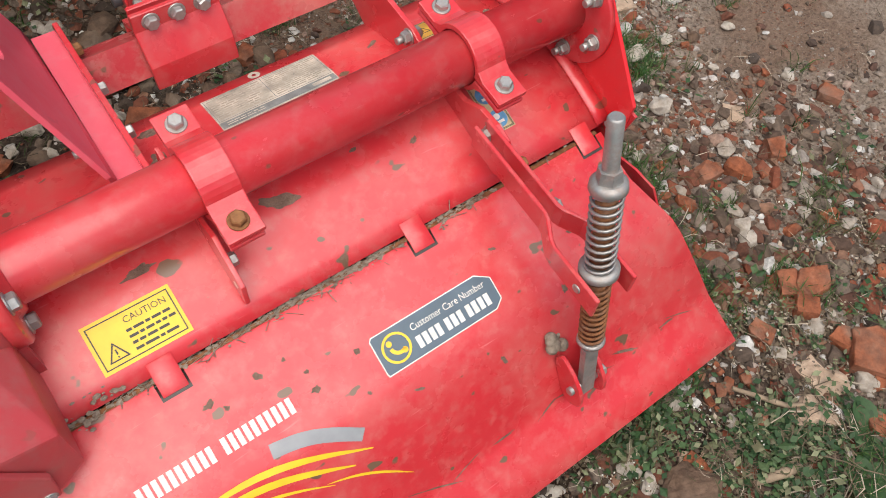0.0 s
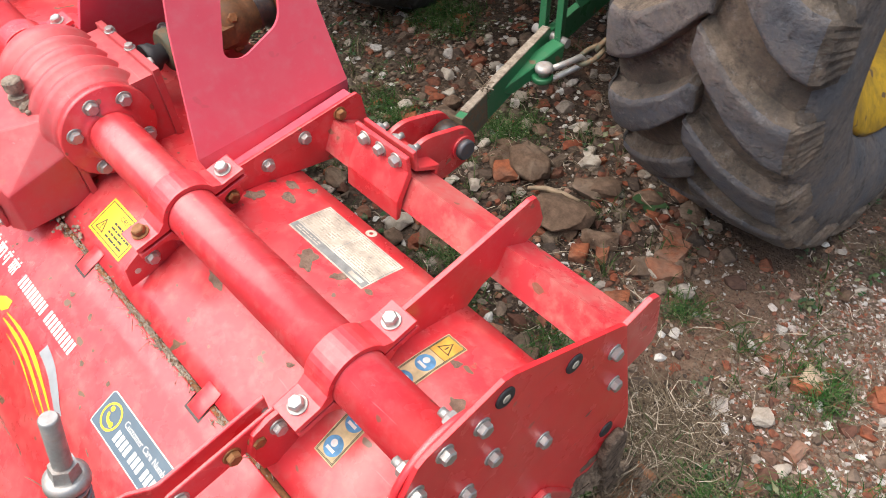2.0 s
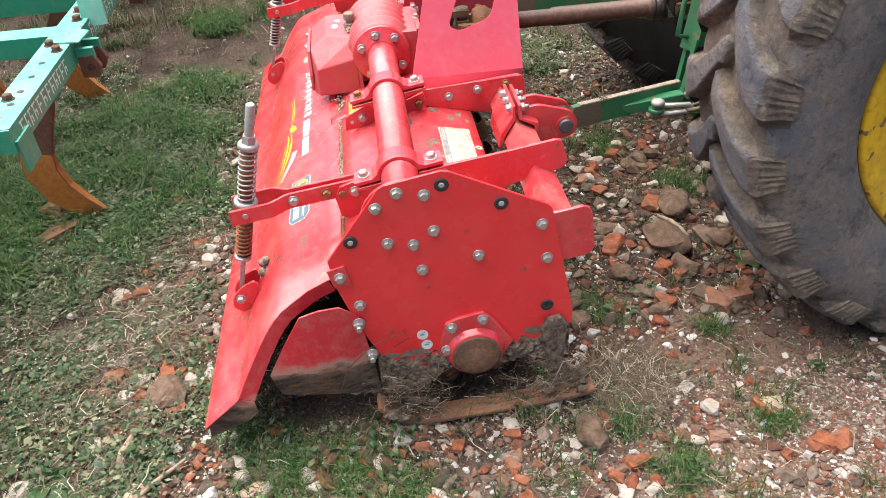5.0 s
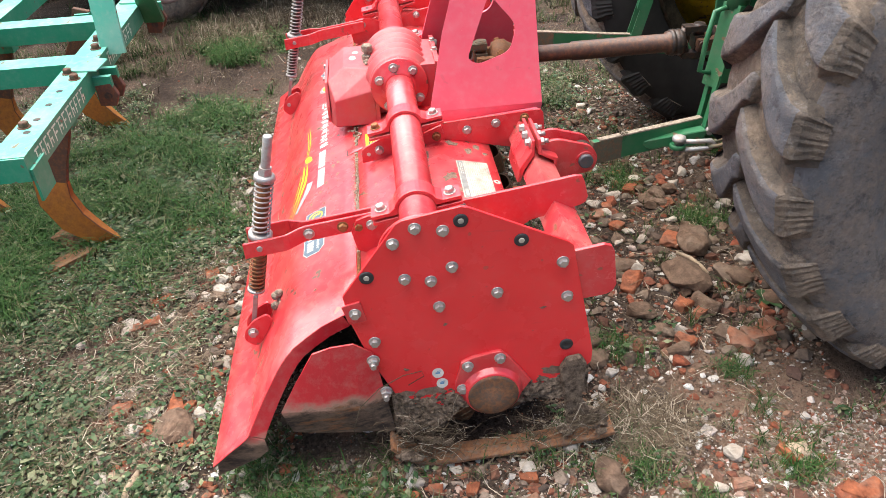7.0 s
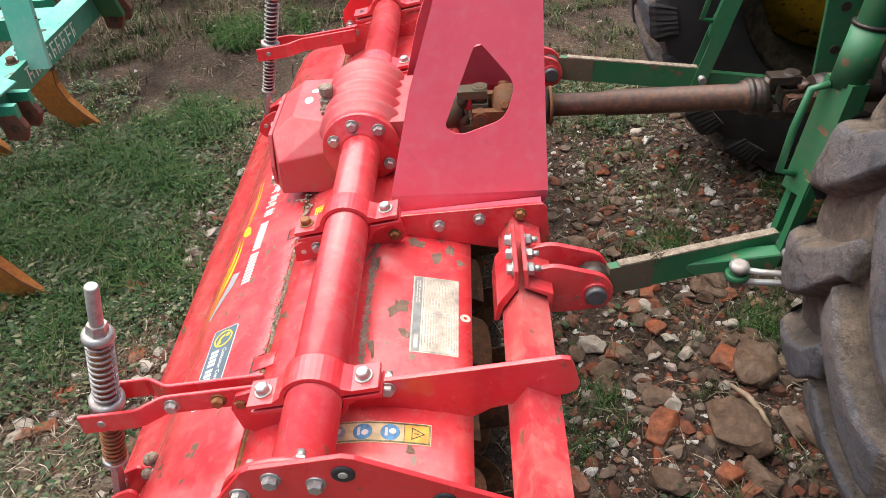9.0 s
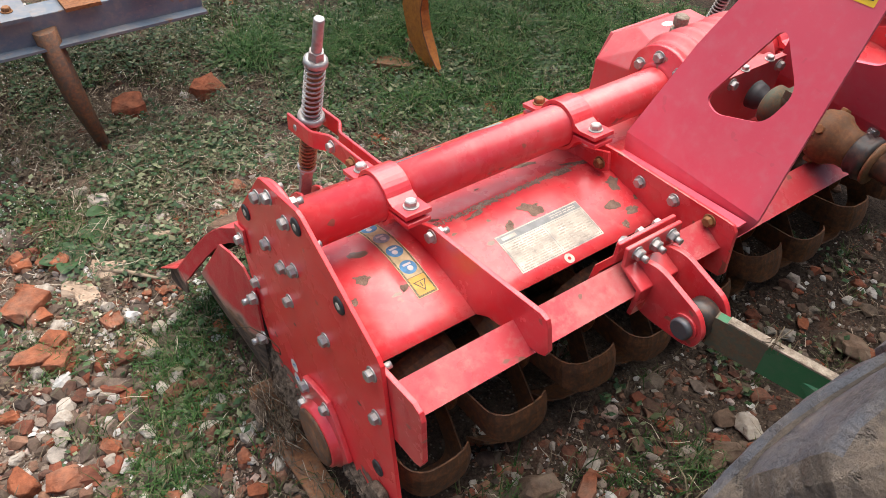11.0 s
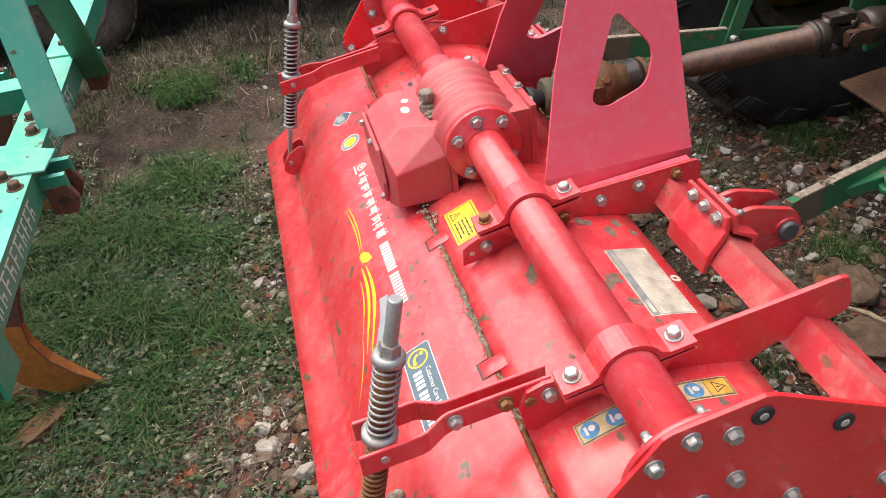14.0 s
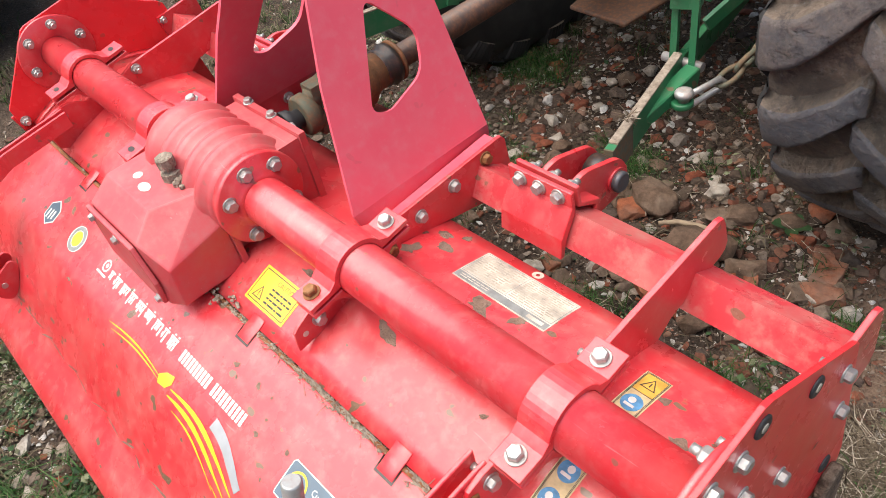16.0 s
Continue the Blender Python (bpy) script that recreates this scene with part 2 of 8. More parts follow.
def ground_material():
    n = Nodes("trodden_soil")
    v = n.world()
    big = n.ramp(n.noise(v, 1.5, 6, 0.65), (0.38, 0.0), (0.62, 1.0))
    fine = n.ramp(n.noise(v, 75.0, 7, 0.75), (0.34, 0.0), (0.66, 1.0))
    soil = n.mix(fine, (0.009, 0.006, 0.005), (0.068, 0.046, 0.034))
    sand = n.mix(fine, (0.036, 0.025, 0.018), (0.18, 0.13, 0.095))
    c = n.mix(big, soil, sand)
    # a pale sandy patch beyond the near end
    sep = n.add("SeparateXYZ")
    wob = n.add("MixRGB")
    wob.blend_type = "ADD"
    wob.inputs[0].default_value = 1.0
    n.link(v, wob.inputs[1])
    n.link(n.mul(n.noise(v, 2.6, 5, 0.65), 0.9), wob.inputs[2])
    n.link(wob.outputs[0], sep.inputs[0])
    mx = n.ramp(n.mul(sep.outputs[0], 0.25), (0.35, 0.0), (0.45, 1.0), (0.82, 1.0), (0.98, 0.0))
    my = n.ramp(n.mul(sep.outputs[1], 0.25), (0.03, 0.0), (0.15, 1.0), (0.62, 1.0), (0.72, 0.0))
    pale = n.mix(fine, (0.2, 0.145, 0.105), (0.43, 0.35, 0.28))
    c = n.mix(n.mul(n.mul(mx, my), 0.85), c, pale)
    for x, y, sx, sy in ((1.92, 0.73, 0.36, 0.26), (1.05, 1.58, 0.62, 0.44)):
        mp = n.add("Mapping")
        mp.inputs["Location"].default_value = (-x / sx - 0.45 / sx, -y / sy - 0.45 / sy, 0)
        mp.inputs["Scale"].default_value = (1 / sx, 1 / sy, 0)
        n.link(wob.outputs[0], mp.inputs["Vector"])
        dist = n.add("VectorMath")
        dist.operation = "LENGTH"
        n.link(mp.outputs[0], dist.inputs[0])
        tread = n.mix(fine, (0.15, 0.095, 0.066), (0.27, 0.18, 0.125))
        c = n.mix(n.mul(n.ramp(dist.outputs["Value"], (0.6, 1.0), (0.98, 0.0)), 0.85), c, tread)
    vo = n.add("TexVoronoi", Scale=95.0, Randomness=1.0)
    n.link(v, vo.inputs["Vector"])
    grit = n.ramp(vo.outputs["Distance"], (0.2, 1.0), (0.34, 0.0))
    keep = n.ramp(n.noise(v, 6.0, 4), (0.42, 0.0), (0.6, 1.0))
    hue = n.ramp(vo.outputs["Color"], (0.0, (0.46, 0.42, 0.37)), (0.45, (0.25, 0.19, 0.145)), (0.62, (0.3, 0.11, 0.06)), (0.8, (0.09, 0.075, 0.065)))
    c = n.mix(n.mul(n.mul(grit, keep), 0.9), c, hue)
    red = n.ramp(n.noise(v, 3.1, 5, 0.65), (0.58, 0.0), (0.72, 1.0))
    c = n.mix(n.mul(red, 0.3), c, (0.32, 0.15, 0.09))
    hgt = n.add("Math")
    hgt.operation = "ADD"
    n.link(n.noise(v, 55.0, 8, 0.75), hgt.inputs[0])
    n.link(n.mul(grit, 0.5), hgt.inputs[1])
    n.bump(hgt.outputs[0], 1.0, 0.016)
    return n.set(c, 0.95, 0.0, 0.2)


SOIL = ground_material()


def island(name, *stops, rough=0.9, bump=0.5, scale=70.0, var=0.3, dry=0.0, gloss=0.3):
    """Colour by piece, for loose stuff joined into one mesh; dry adds withered patches."""
    n = Nodes(name)
    g = n.add("NewGeometry")
    c = n.ramp(g.outputs["Random Per Island"], *stops)
    v = n.world()
    if dry:
        wilt = n.ramp(n.noise(v, 2.3, 5, 0.65), (0.46, 0.0), (0.62, 1.0))
        c = n.mix(n.mul(wilt, dry), c, (0.13, 0.1, 0.058))
    k = n.ramp(n.noise(v, scale, 5, 0.65), (0.3, 1 - var), (0.75, 1 + var * 0.4))
    m = n.add("Mix")
    m.data_type, m.blend_type = "RGBA", "MULTIPLY"
    m.inputs[0].default_value = 1.0
    n.link(c, m.inputs[6])
    n.link(k, m.inputs[7])
    if bump:
        n.bump(n.noise(v, scale * 2, 5, 0.7), bump, 0.004)
    return n.set(m.outputs[2], rough, 0.0, gloss)


GRAVEL = island("mixed_gravel", (0.0, (0.6, 0.57, 0.53)), (0.07, (0.38, 0.34, 0.29)), (0.16, (0.26, 0.2, 0.155)), (0.32, (0.15, 0.105, 0.076)),
                (0.5, (0.075, 0.056, 0.045)), (0.7, (0.25, 0.075, 0.038)), (0.8, (0.18, 0.1, 0.067)), (0.9, (0.3, 0.16, 0.1)), (0.97, (0.62, 0.6, 0.56)), var=0.5)
RUBBLE = island("earthy_rubble", (0.0, (0.22, 0.175, 0.14)), (0.1, (0.14, 0.096, 0.07)), (0.28, (0.068, 0.048, 0.036)), (0.5, (0.25, 0.07, 0.035)), (0.68, (0.09, 0.062, 0.045)), (0.86, (0.17, 0.125, 0.09)), (0.97, (0.46, 0.42, 0.37)), var=0.5)
GRIT = island("pale_grit", (0.0, (0.36, 0.31, 0.26)), (0.25, (0.2, 0.145, 0.105)), (0.6, (0.11, 0.078, 0.058)), (0.82, (0.26, 0.085, 0.045)), (0.95, (0.52, 0.49, 0.45)))
GRASS = island("grass_blades", (0.0, (0.016, 0.042, 0.01)), (0.35, (0.036, 0.082, 0.02)), (0.6, (0.07, 0.115, 0.034)), (0.72, (0.115, 0.092, 0.055)), (0.92, (0.24, 0.2, 0.135)), rough=0.65, bump=0.0, dry=0.5, gloss=0.12)
LUSH = island("lush_grass_blades", (0.0, (0.013, 0.043, 0.009)), (0.4, (0.032, 0.088, 0.018)), (0.75, (0.064, 0.138, 0.034)), (0.95, (0.15, 0.15, 0.075)), rough=0.62, bump=0.0, gloss=0.14)
STRAW = island("dry_straw", (0.0, (0.115, 0.085, 0.056)), (0.35, (0.2, 0.155, 0.105)), (0.55, (0.06, 0.044, 0.03)), (0.8, (0.15, 0.112, 0.075)), (0.93, (0.46, 0.39, 0.3)), rough=0.85, bump=0.0, gloss=0.1)
WEED = island("weed_leaves", (0.0, (0.02, 0.048, 0.016)), (0.35, (0.04, 0.085, 0.03)), (0.6, (0.07, 0.118, 0.045)), (0.78, (0.12, 0.11, 0.06)), (0.92, (0.22, 0.24, 0.13)), rough=0.5, bump=0.0, gloss=0.25)
FLOWER = plain("white_petals", (0.75, 0.75, 0.66), 0.7)


def stone_material(name, a, b):
    n = Nodes(name)
    v = n.world()
    info = n.add("ObjectInfo")
    k = n.ramp(n.noise(v, 30.0, 6, 0.7), (0.32, 0.0), (0.7, 1.0))
    c = n.mix(k, a, b)
    dust = n.ramp(n.noise(v, 9.0, 5, 0.6), (0.45, 0.0), (0.7, 1.0))
    c = n.mix(n.mul(dust, n.mul(info.outputs["Random"], 0.9)), c, (0.27, 0.21, 0.16))
    n.bump(n.noise(v, 80.0, 6, 0.7), 0.7, 0.008)
    return n.set(c, 0.92, 0.0, 0.2)


BRICK = stone_material("broken_red_brick", (0.13, 0.042, 0.022), (0.37, 0.125, 0.06))
ROCK = stone_material("pale_stone", (0.28, 0.235, 0.185), (0.55, 0.5, 0.43))
CLOD = stone_material("earth_clod", (0.075, 0.048, 0.033), (0.2, 0.13, 0.088))
BUFF = stone_material("buff_stone", (0.36, 0.25, 0.17), (0.55, 0.42, 0.31))


# ---- mesh helpers ----
def bm_cyl(bm, p0, p1, r0, r1=None, n=24, caps=True):
    p0, p1 = Vector(p0), Vector(p1)
    r1 = r0 if r1 is None else r1
    q = (p1 - p0).to_track_quat("Z", "Y")
    rings = []
    for p, r in ((p0, r0), (p1, r1)):
        rings.append([bm.verts.new(p + q @ Vector((r * math.cos(2 * math.pi * i / n), r * math.sin(2 * math.pi * i / n), 0))) for i in range(n)])
    for i in range(n):
        j = (i + 1) % n
        bm.faces.new((rings[0][i], rings[0][j], rings[1][j], rings[1][i])).smooth = True
    if caps:
        bm.faces.new(list(reversed(rings[0])))
        bm.faces.new(rings[1])
    return bm


def bm_lathe(bm, base, axis, rings, n=24, caps=True):
    """Rings of (distance along the axis, radius)."""
    base = Vector(base)
    q = Vector(axis).to_track_quat("Z", "Y")
    made = []
    for d, r in rings:
        made.append([bm.verts.new(base + q @ Vector((r * math.cos(2 * math.pi * i / n), r * math.sin(2 * math.pi * i / n), d))) for i in range(n)])
    for a, b in zip(made, made[1:]):
        for i in range(n):
            j = (i + 1) % n
            bm.faces.new((a[i], a[j], b[j], b[i])).smooth = n > 8
    if caps:
        bm.faces.new(list(reversed(made[0])))
        bm.faces.new(made[-1])
    return bm


def bm_box(bm, centre, size, turn=None):
    turn = turn or Matrix.Identity(3)
    vs = []
    for x in (-0.5, 0.5):
        for y in (-0.5, 0.5):
            for z in (-0.5, 0.5):
                vs.append(bm.verts.new(Vector(centre) + turn @ Vector((x * size[0], y * size[1], z * size[2]))))
    for f in ((0, 1, 3, 2), (4, 6, 7, 5), (0, 4, 5, 1), (2, 3, 7, 6), (0, 2, 6, 4), (1, 5, 7, 3)):
        bm.faces.new([vs[i] for i in f])
    return bm


def bm_plate(bm, pts, a, b, axis="x", holes=()):
    """A flat plate from an outline in the two other axes, between a and b on the axis."""
    def at(p, c):
        return {"x": (c, p[0], p[1]), "y": (p[0], c, p[1]), "z": (p[0], p[1], c)}[axis]
    if not holes:
        lo, hi = [bm.verts.new(at(p, a)) for p in pts], [bm.verts.new(at(p, b)) for p in pts]
        bm.faces.new(lo)
        bm.faces.new(list(reversed(hi)))
        for i in range(len(pts)):
            j = (i + 1) % len(pts)
            bm.faces.new((lo[i], lo[j], hi[j], hi[i]))
        bmesh.ops.recalc_face_normals(bm, faces=bm.faces)
        return bm
    sides = []
    for c in (a, b):
        edges, loops = [], []
        for loop in (pts, *holes):
            vs = [bm.verts.new(at(p, c)) for p in loop]
            loops.append(vs)
            edges += [bm.edges.new((vs[i], vs[(i + 1) % len(vs)])) for i in range(len(vs))]
        bmesh.ops.triangle_fill(bm, use_beauty=True, use_dissolve=False, edges=edges)
        sides.append(loops)
    for l0, l1 in zip(*sides):
        for i in range(len(l0)):
            j = (i + 1) % len(l0)
            bm.faces.new((l0[i], l0[j], l1[j], l1[i]))
    bmesh.ops.recalc_face_normals(bm, faces=bm.faces)
    return bm


def bm_sheet(bm, prof, t, xl, xr, nx=1):
    """A bent sheet: profile points (y, z) with thickness t below, from xl to xr (numbers or one per point)."""
    n = len(prof)
    xl = [xl] * n if isinstance(xl, (int, float)) else xl
    xr = [xr] * n if isinstance(xr, (int, float)) else xr
    nor = []
    for i in range(n):
        p, q = prof[max(0, i - 1)], prof[min(n - 1, i + 1)]
        d = Vector((q[0] - p[0], q[1] - p[1])).normalized()
        nr = Vector((-d.y, d.x))
        nor.append(nr if nr.y > 0 or (abs(nr.y) < 1e-6 and nr.x < 0) else -nr)
    top, bot = [], []
    for k in range(nx + 1):
        f = k / nx
        top.append([bm.verts.new((xl[i] + (xr[i] - xl[i]) * f, prof[i][0], prof[i][1])) for i in range(n)])
        bot.append([bm.verts.new((xl[i] + (xr[i] - xl[i]) * f, prof[i][0] - nor[i].x * t, prof[i][1] - nor[i].y * t)) for i in range(n)])
    for k in range(nx):
        for i in range(n - 1):
            bm.faces.new((top[k][i], top[k][i + 1], top[k + 1][i + 1], top[k + 1][i])).smooth = True
            bm.faces.new((bot[k][i], bot[k + 1][i], bot[k + 1][i + 1], bot[k][i + 1])).smooth = True
        for i in (0, n - 1):
            bm.faces.new((top[k][i], top[k + 1][i], bot[k + 1][i], bot[k][i]))
    for k in (0, nx):
        for i in range(n - 1):
            bm.faces.new((top[k][i], bot[k][i], bot[k][i + 1], top[k][i + 1]))
    bmesh.ops.recalc_face_normals(bm, faces=bm.faces)
    return bm


def bm_strip(bm, path, height, t):
    """An upright strap bent along a path of (x, y, z of its middle)."""
    n = len(path)
    rows = []
    for i, p in enumerate(path):
        a, b = Vector(path[max(0, i - 1)]), Vector(path[min(n - 1, i + 1)])
        d = (b - a)
        d.z = 0
        d.normalize()
        s = Vector((-d.y, d.x, 0)) * t / 2
        u = Vector((0, 0, height / 2))
        p = Vector(p)
        rows.append([bm.verts.new(p + s + u), bm.verts.new(p - s + u), bm.verts.new(p - s - u), bm.verts.new(p + s - u)])
    for a, b in zip(rows, rows[1:]):
        for k in range(4):
            bm.faces.new((a[k], a[(k + 1) % 4], b[(k + 1) % 4], b[k]))
    bm.faces.new(rows[0])
    bm.faces.new(list(reversed(rows[-1])))
    bmesh.ops.recalc_face_normals(bm, faces=bm.faces)
    return bm


def bm_tube(bm, path, r, n=8, caps=True):
    """A round bar along a path; r is a number or one per point."""
    m = len(path)
    rs = [r] * m if isinstance(r, (int, float)) else r
    path = [Vector(p) for p in path]
    rings, up = [], Vector((0.13, 0.31, 0.94))
    for i, p in enumerate(path):
        d = (path[min(m - 1, i + 1)] - path[max(0, i - 1)]).normalized()
        s = d.cross(up)
        if s.length < 1e-4:
            s = d.cross(Vector((1, 0, 0)))
        s.normalize()
        up = s.cross(d)
        rings.append([bm.verts.new(p + (s * math.cos(2 * math.pi * k / n) + up * math.sin(2 * math.pi * k / n)) * rs[i]) for k in range(n)])
    for a, b in zip(rings, rings[1:]):
        for k in range(n):
            bm.faces.new((a[k], a[(k + 1) % n], b[(k + 1) % n], b[k])).smooth = True
    if caps:
        bm.faces.new(list(reversed(rings[0])))
        bm.faces.new(rings[-1])
    bmesh.ops.recalc_face_normals(bm, faces=bm.faces)
    return bm


def soften(bm, off=0.0015, seg=2, angle=35):
    """Rounds the sharp edges."""
    es = [e for e in bm.edges if len(e.link_faces) == 2 and e.calc_face_angle(0) > radians(angle)]
    if es:
        bmesh.ops.bevel(bm, geom=es, offset=off, segments=seg, affect="EDGES", profile=0.6, clamp_overlap=True)
    return bm


WORLD_AT = {}


def thing(name, at, label, category, group="", kind=""):
    ob = new(name)
    ob.empty_display_size = 0.05
    ob.location = at
    WORLD_AT[ob.name] = Vector(at)
    return tagged(ob, label, category, group, kind)


def put(name, mesh, m, parent, label=""):
    """A part with that mesh at a pose in the world."""
    ob = new(name, mesh)
    if parent is not None:
        ob.parent = parent
        ob.matrix_parent_inverse = Matrix.Translation(-WORLD_AT[parent.name])
    ob.matrix_basis = m
    WORLD_AT[ob.name] = m.translation.copy()
    return tagged(ob, label)


def part(name, bm, material, parent, label="", at=None):
    """Links a bmesh, built in world metres, as one mesh under a thing or a part."""
    me = bpy.data.meshes.new(name)
    mats = material if isinstance(material, (list, tuple)) else [material]
    bm.to_mesh(me)
    bm.free()
    for mt in mats:
        me.materials.append(mt)
    co = np.empty(len(me.vertices) * 3)
    me.vertices.foreach_get("co", co)
    co = co.reshape(-1, 3)
    mid = Vector(at) if at else Vector(((co[:, 0].min() + co[:, 0].max()) / 2, (co[:, 1].min() + co[:, 1].max()) / 2, co[:, 2].min()))
    me.transform(Matrix.Translation(-mid))
    return put(name, me, Matrix.Translation(mid), parent, label)


def whole(name, bm, material, label, category, group="", kind=""):
    ob = part(name, bm, material, None, label)
    return tagged(ob, label, category, group, kind)


def mesh_of(bm, name, *mats):
    me = bpy.data.meshes.new(name)
    bm.to_mesh(me)
    bm.free()
    for mt in mats:
        me.materials.append(mt)
    return me


def raw_mesh(name, verts, faces, mats):
    me = bpy.data.meshes.new(name)
    me.from_pydata(verts, [], faces)
    for mt in mats:
        me.materials.append(mt)
    return me


def bolt_bm(af=0.0195, h=0.0105, washer=0.0145):
    bm = bmesh.new()
    if washer:
        bm_lathe(bm, (0, 0, 0), (0, 0, 1), [(-0.001, washer), (0.0016, washer), (0.0024, washer - 0.001)], 18)
    r = af / math.sqrt(3)
    bm_lathe(bm, (0, 0, 0), (0, 0, 1), [(0.0022, r), (0.0022 + h * 0.8, r), (0.0022 + h, r * 0.82)], 6)
    for f in bm.faces:
        if len(f.verts) == 4 and f.calc_center_median().z > 0.003:
            f.smooth = False
    return bm


BOLT = mesh_of(bolt_bm(), "bolt", ZINC)
BOLT_BRASSY = mesh_of(bolt_bm(), "bolt", BRASSY)
NUT = mesh_of(bm_cyl(bolt_bm(0.021, 0.012), (0, 0, 0.012), (0, 0, 0.026), 0.0065, n=10), "nut", ZINC)


def bolt(parent, at, way, mesh=BOLT, spin=0.0, size=1.0, name="bolt"):
    q = Vector(way).to_track_quat("Z", "Y").to_matrix().to_4x4()
    m = Matrix.Translation(at) @ q @ Matrix.Rotation(spin or random.uniform(0, 1), 4, "Z") @ Matrix.Diagonal((size, size, size, 1))
    return put(name, mesh, m, parent)


def text_mesh(body, size):
    cu = bpy.data.curves.new("lettering", "FONT")
    cu.body, cu.size, cu.align_x, cu.align_y = body, size, "CENTER", "CENTER"
    cu.resolution_u = 2
    ob = new("lettering", cu)
    bpy.context.view_layer.update()
    me = bpy.data.meshes.new_from_object(ob.evaluated_get(bpy.context.evaluated_depsgraph_get()))
    bpy.data.objects.remove(ob)
    return me


# ---- the rotary tiller ----
CX = -0.1825            # middle of the tiller
TUBE_Y, TUBE_Z, TUBE_R = 0.683, 0.625, 0.046
END_N, END_F = 0.847, -1.212   # inner faces of the two end plates
tiller = thing("rotary_tiller", (CX, 0.7, 0.0), "red painted steel rotary tiller standing behind a tractor, dusty and scuffed", "rotary tiller")


def mirror_x(x):
    return 2 * CX - x


# bent hood sheet over the rotor
HOOD = [(0.530, 0.474), (0.56, 0.490), (0.60, 0.507), (0.64, 0.522), (0.68, 0.534), (0.72, 0.541), (0.76, 0.543), (0.80, 0.539), (0.85, 0.530), (0.90, 0.518), (0.937, 0.507)]


def muddy_below(bm):
    """Earth sticks to the inner side of the sheet."""
    bm.normal_update()
    for f in bm.faces:
        if f.normal.z < -0.3 or (f.normal.y > 0.5 and f.normal.z < 0.1):
            f.material_index = 1
    return bm


hood = part("hood", muddy_below(bm_sheet(bmesh.new(), HOOD, 0.004, END_F + 0.001, END_N - 0.001, 12)), [RED_HOOD, MUD], tiller, "curved red sheet steel hood with mud splashes")

# trailing board, hinged behind it
APRON = [(0.519, 0.472), (0.482, 0.455), (0.43, 0.432), (0.39, 0.413), (0.36, 0.398), (0.34, 0.382), (0.318, 0.356), (0.29, 0.314), (0.262, 0.268), (0.238, 0.226), (0.228, 0.208), (0.218, 0.198), (0.17, 0.164), (0.130, 0.135)]
EDGE = [0.818, 0.816, 0.82, 0.835, 0.848, 0.86, 0.872, 0.888, 0.905, 0.92, 0.927, 0.93, 0.938, 0.946]
apron = part("trailing_board", muddy_below(soften(bm_sheet(bmesh.new(), APRON, 0.004, [mirror_x(e) for e in EDGE], EDGE, 10), 0.001, 1)), [RED_HOOD, MUD], tiller, "hinged red trailing board with stickers and a bent lower lip")
for side in (1, -1):
    # turned-in end flange
    bm = bmesh.new()
    outer = [(EDGE[i] if side > 0 else mirror_x(EDGE[i]), APRON[i][0], APRON[i][1]) for i in range(1, 11)]
    a = [bm.verts.new(p) for p in outer]
    b = [bm.verts.new((p[0] - side * 0.004, p[1] + 0.014 + 0.022 * i / 9, p[2] - 0.036 + 0.016 * i / 9)) for i, p in enumerate(outer)]
    c = [bm.verts.new((v.co.x - side * 0.006, v.co.y, v.co.z)) for v in b]
    d = [bm.verts.new((v.co.x - side * 0.006, v.co.y, v.co.z - 0.004)) for v in a]
    for r, s in ((a, b), (b, c), (c, d), (d, a)):
        for i in range(9):
            bm.faces.new((r[i], r[i + 1], s[i + 1], s[i]))
    bm.faces.new((a[0], b[0], c[0], d[0]))
    bm.faces.new((a[-1], d[-1], c[-1], b[-1]))
    bmesh.ops.recalc_face_normals(bm, faces=bm.faces)
    part("end_flange", bm, LIP, apron)
    gx = 0.926 if side > 0 else mirror_x(0.926)
    part("lip_gusset", soften(bm_plate(bmesh.new(), [(0.226, 0.204), (0.262, 0.186), (0.266, 0.15), (0.243, 0.128), (0.168, 0.094), (0.133, 0.082), (0.138, 0.134), (0.172, 0.16)], min(gx, gx - side * 0.005), max(gx, gx - side * 0.005)), 0.0012, 1), LIP, apron, "scraped brown end of the lower lip")


def along(prof):
    out, s = [0.0], 0.0
    for p, q in zip(prof, prof[1:]):
        s += math.hypot(q[0] - p[0], q[1] - p[1])
        out.append(s)
    return out


def on_profile(prof, sign):
    """Maps (x, v) onto a bent sheet; v is the way along it from the hinge, in metres."""
    ss = along(prof)

    def f(x, v, lift):
        s = abs(v)
        i = max(0, min(len(ss) - 2, next((k - 1 for k in range(1, len(ss)) if ss[k] >= s), len(ss) - 2)))
        t = (s - ss[i]) / (ss[i + 1] - ss[i])
        (y0, z0), (y1, z1) = prof[i], prof[i + 1]
        d = Vector((y1 - y0, z1 - z0)).normalized()
        nr = Vector((-d.y, d.x))
        nr = nr if nr.y > 0 else -nr
        return (x, y0 + (y1 - y0) * t + nr.x * lift, z0 + (z1 - z0) * t + nr.y * lift)
    return f, [sign * s for s in ss]


HOOD_AT, HOOD_CUTS = on_profile(HOOD, 1)
APRON_AT, APRON_CUTS = on_profile(APRON, -1)


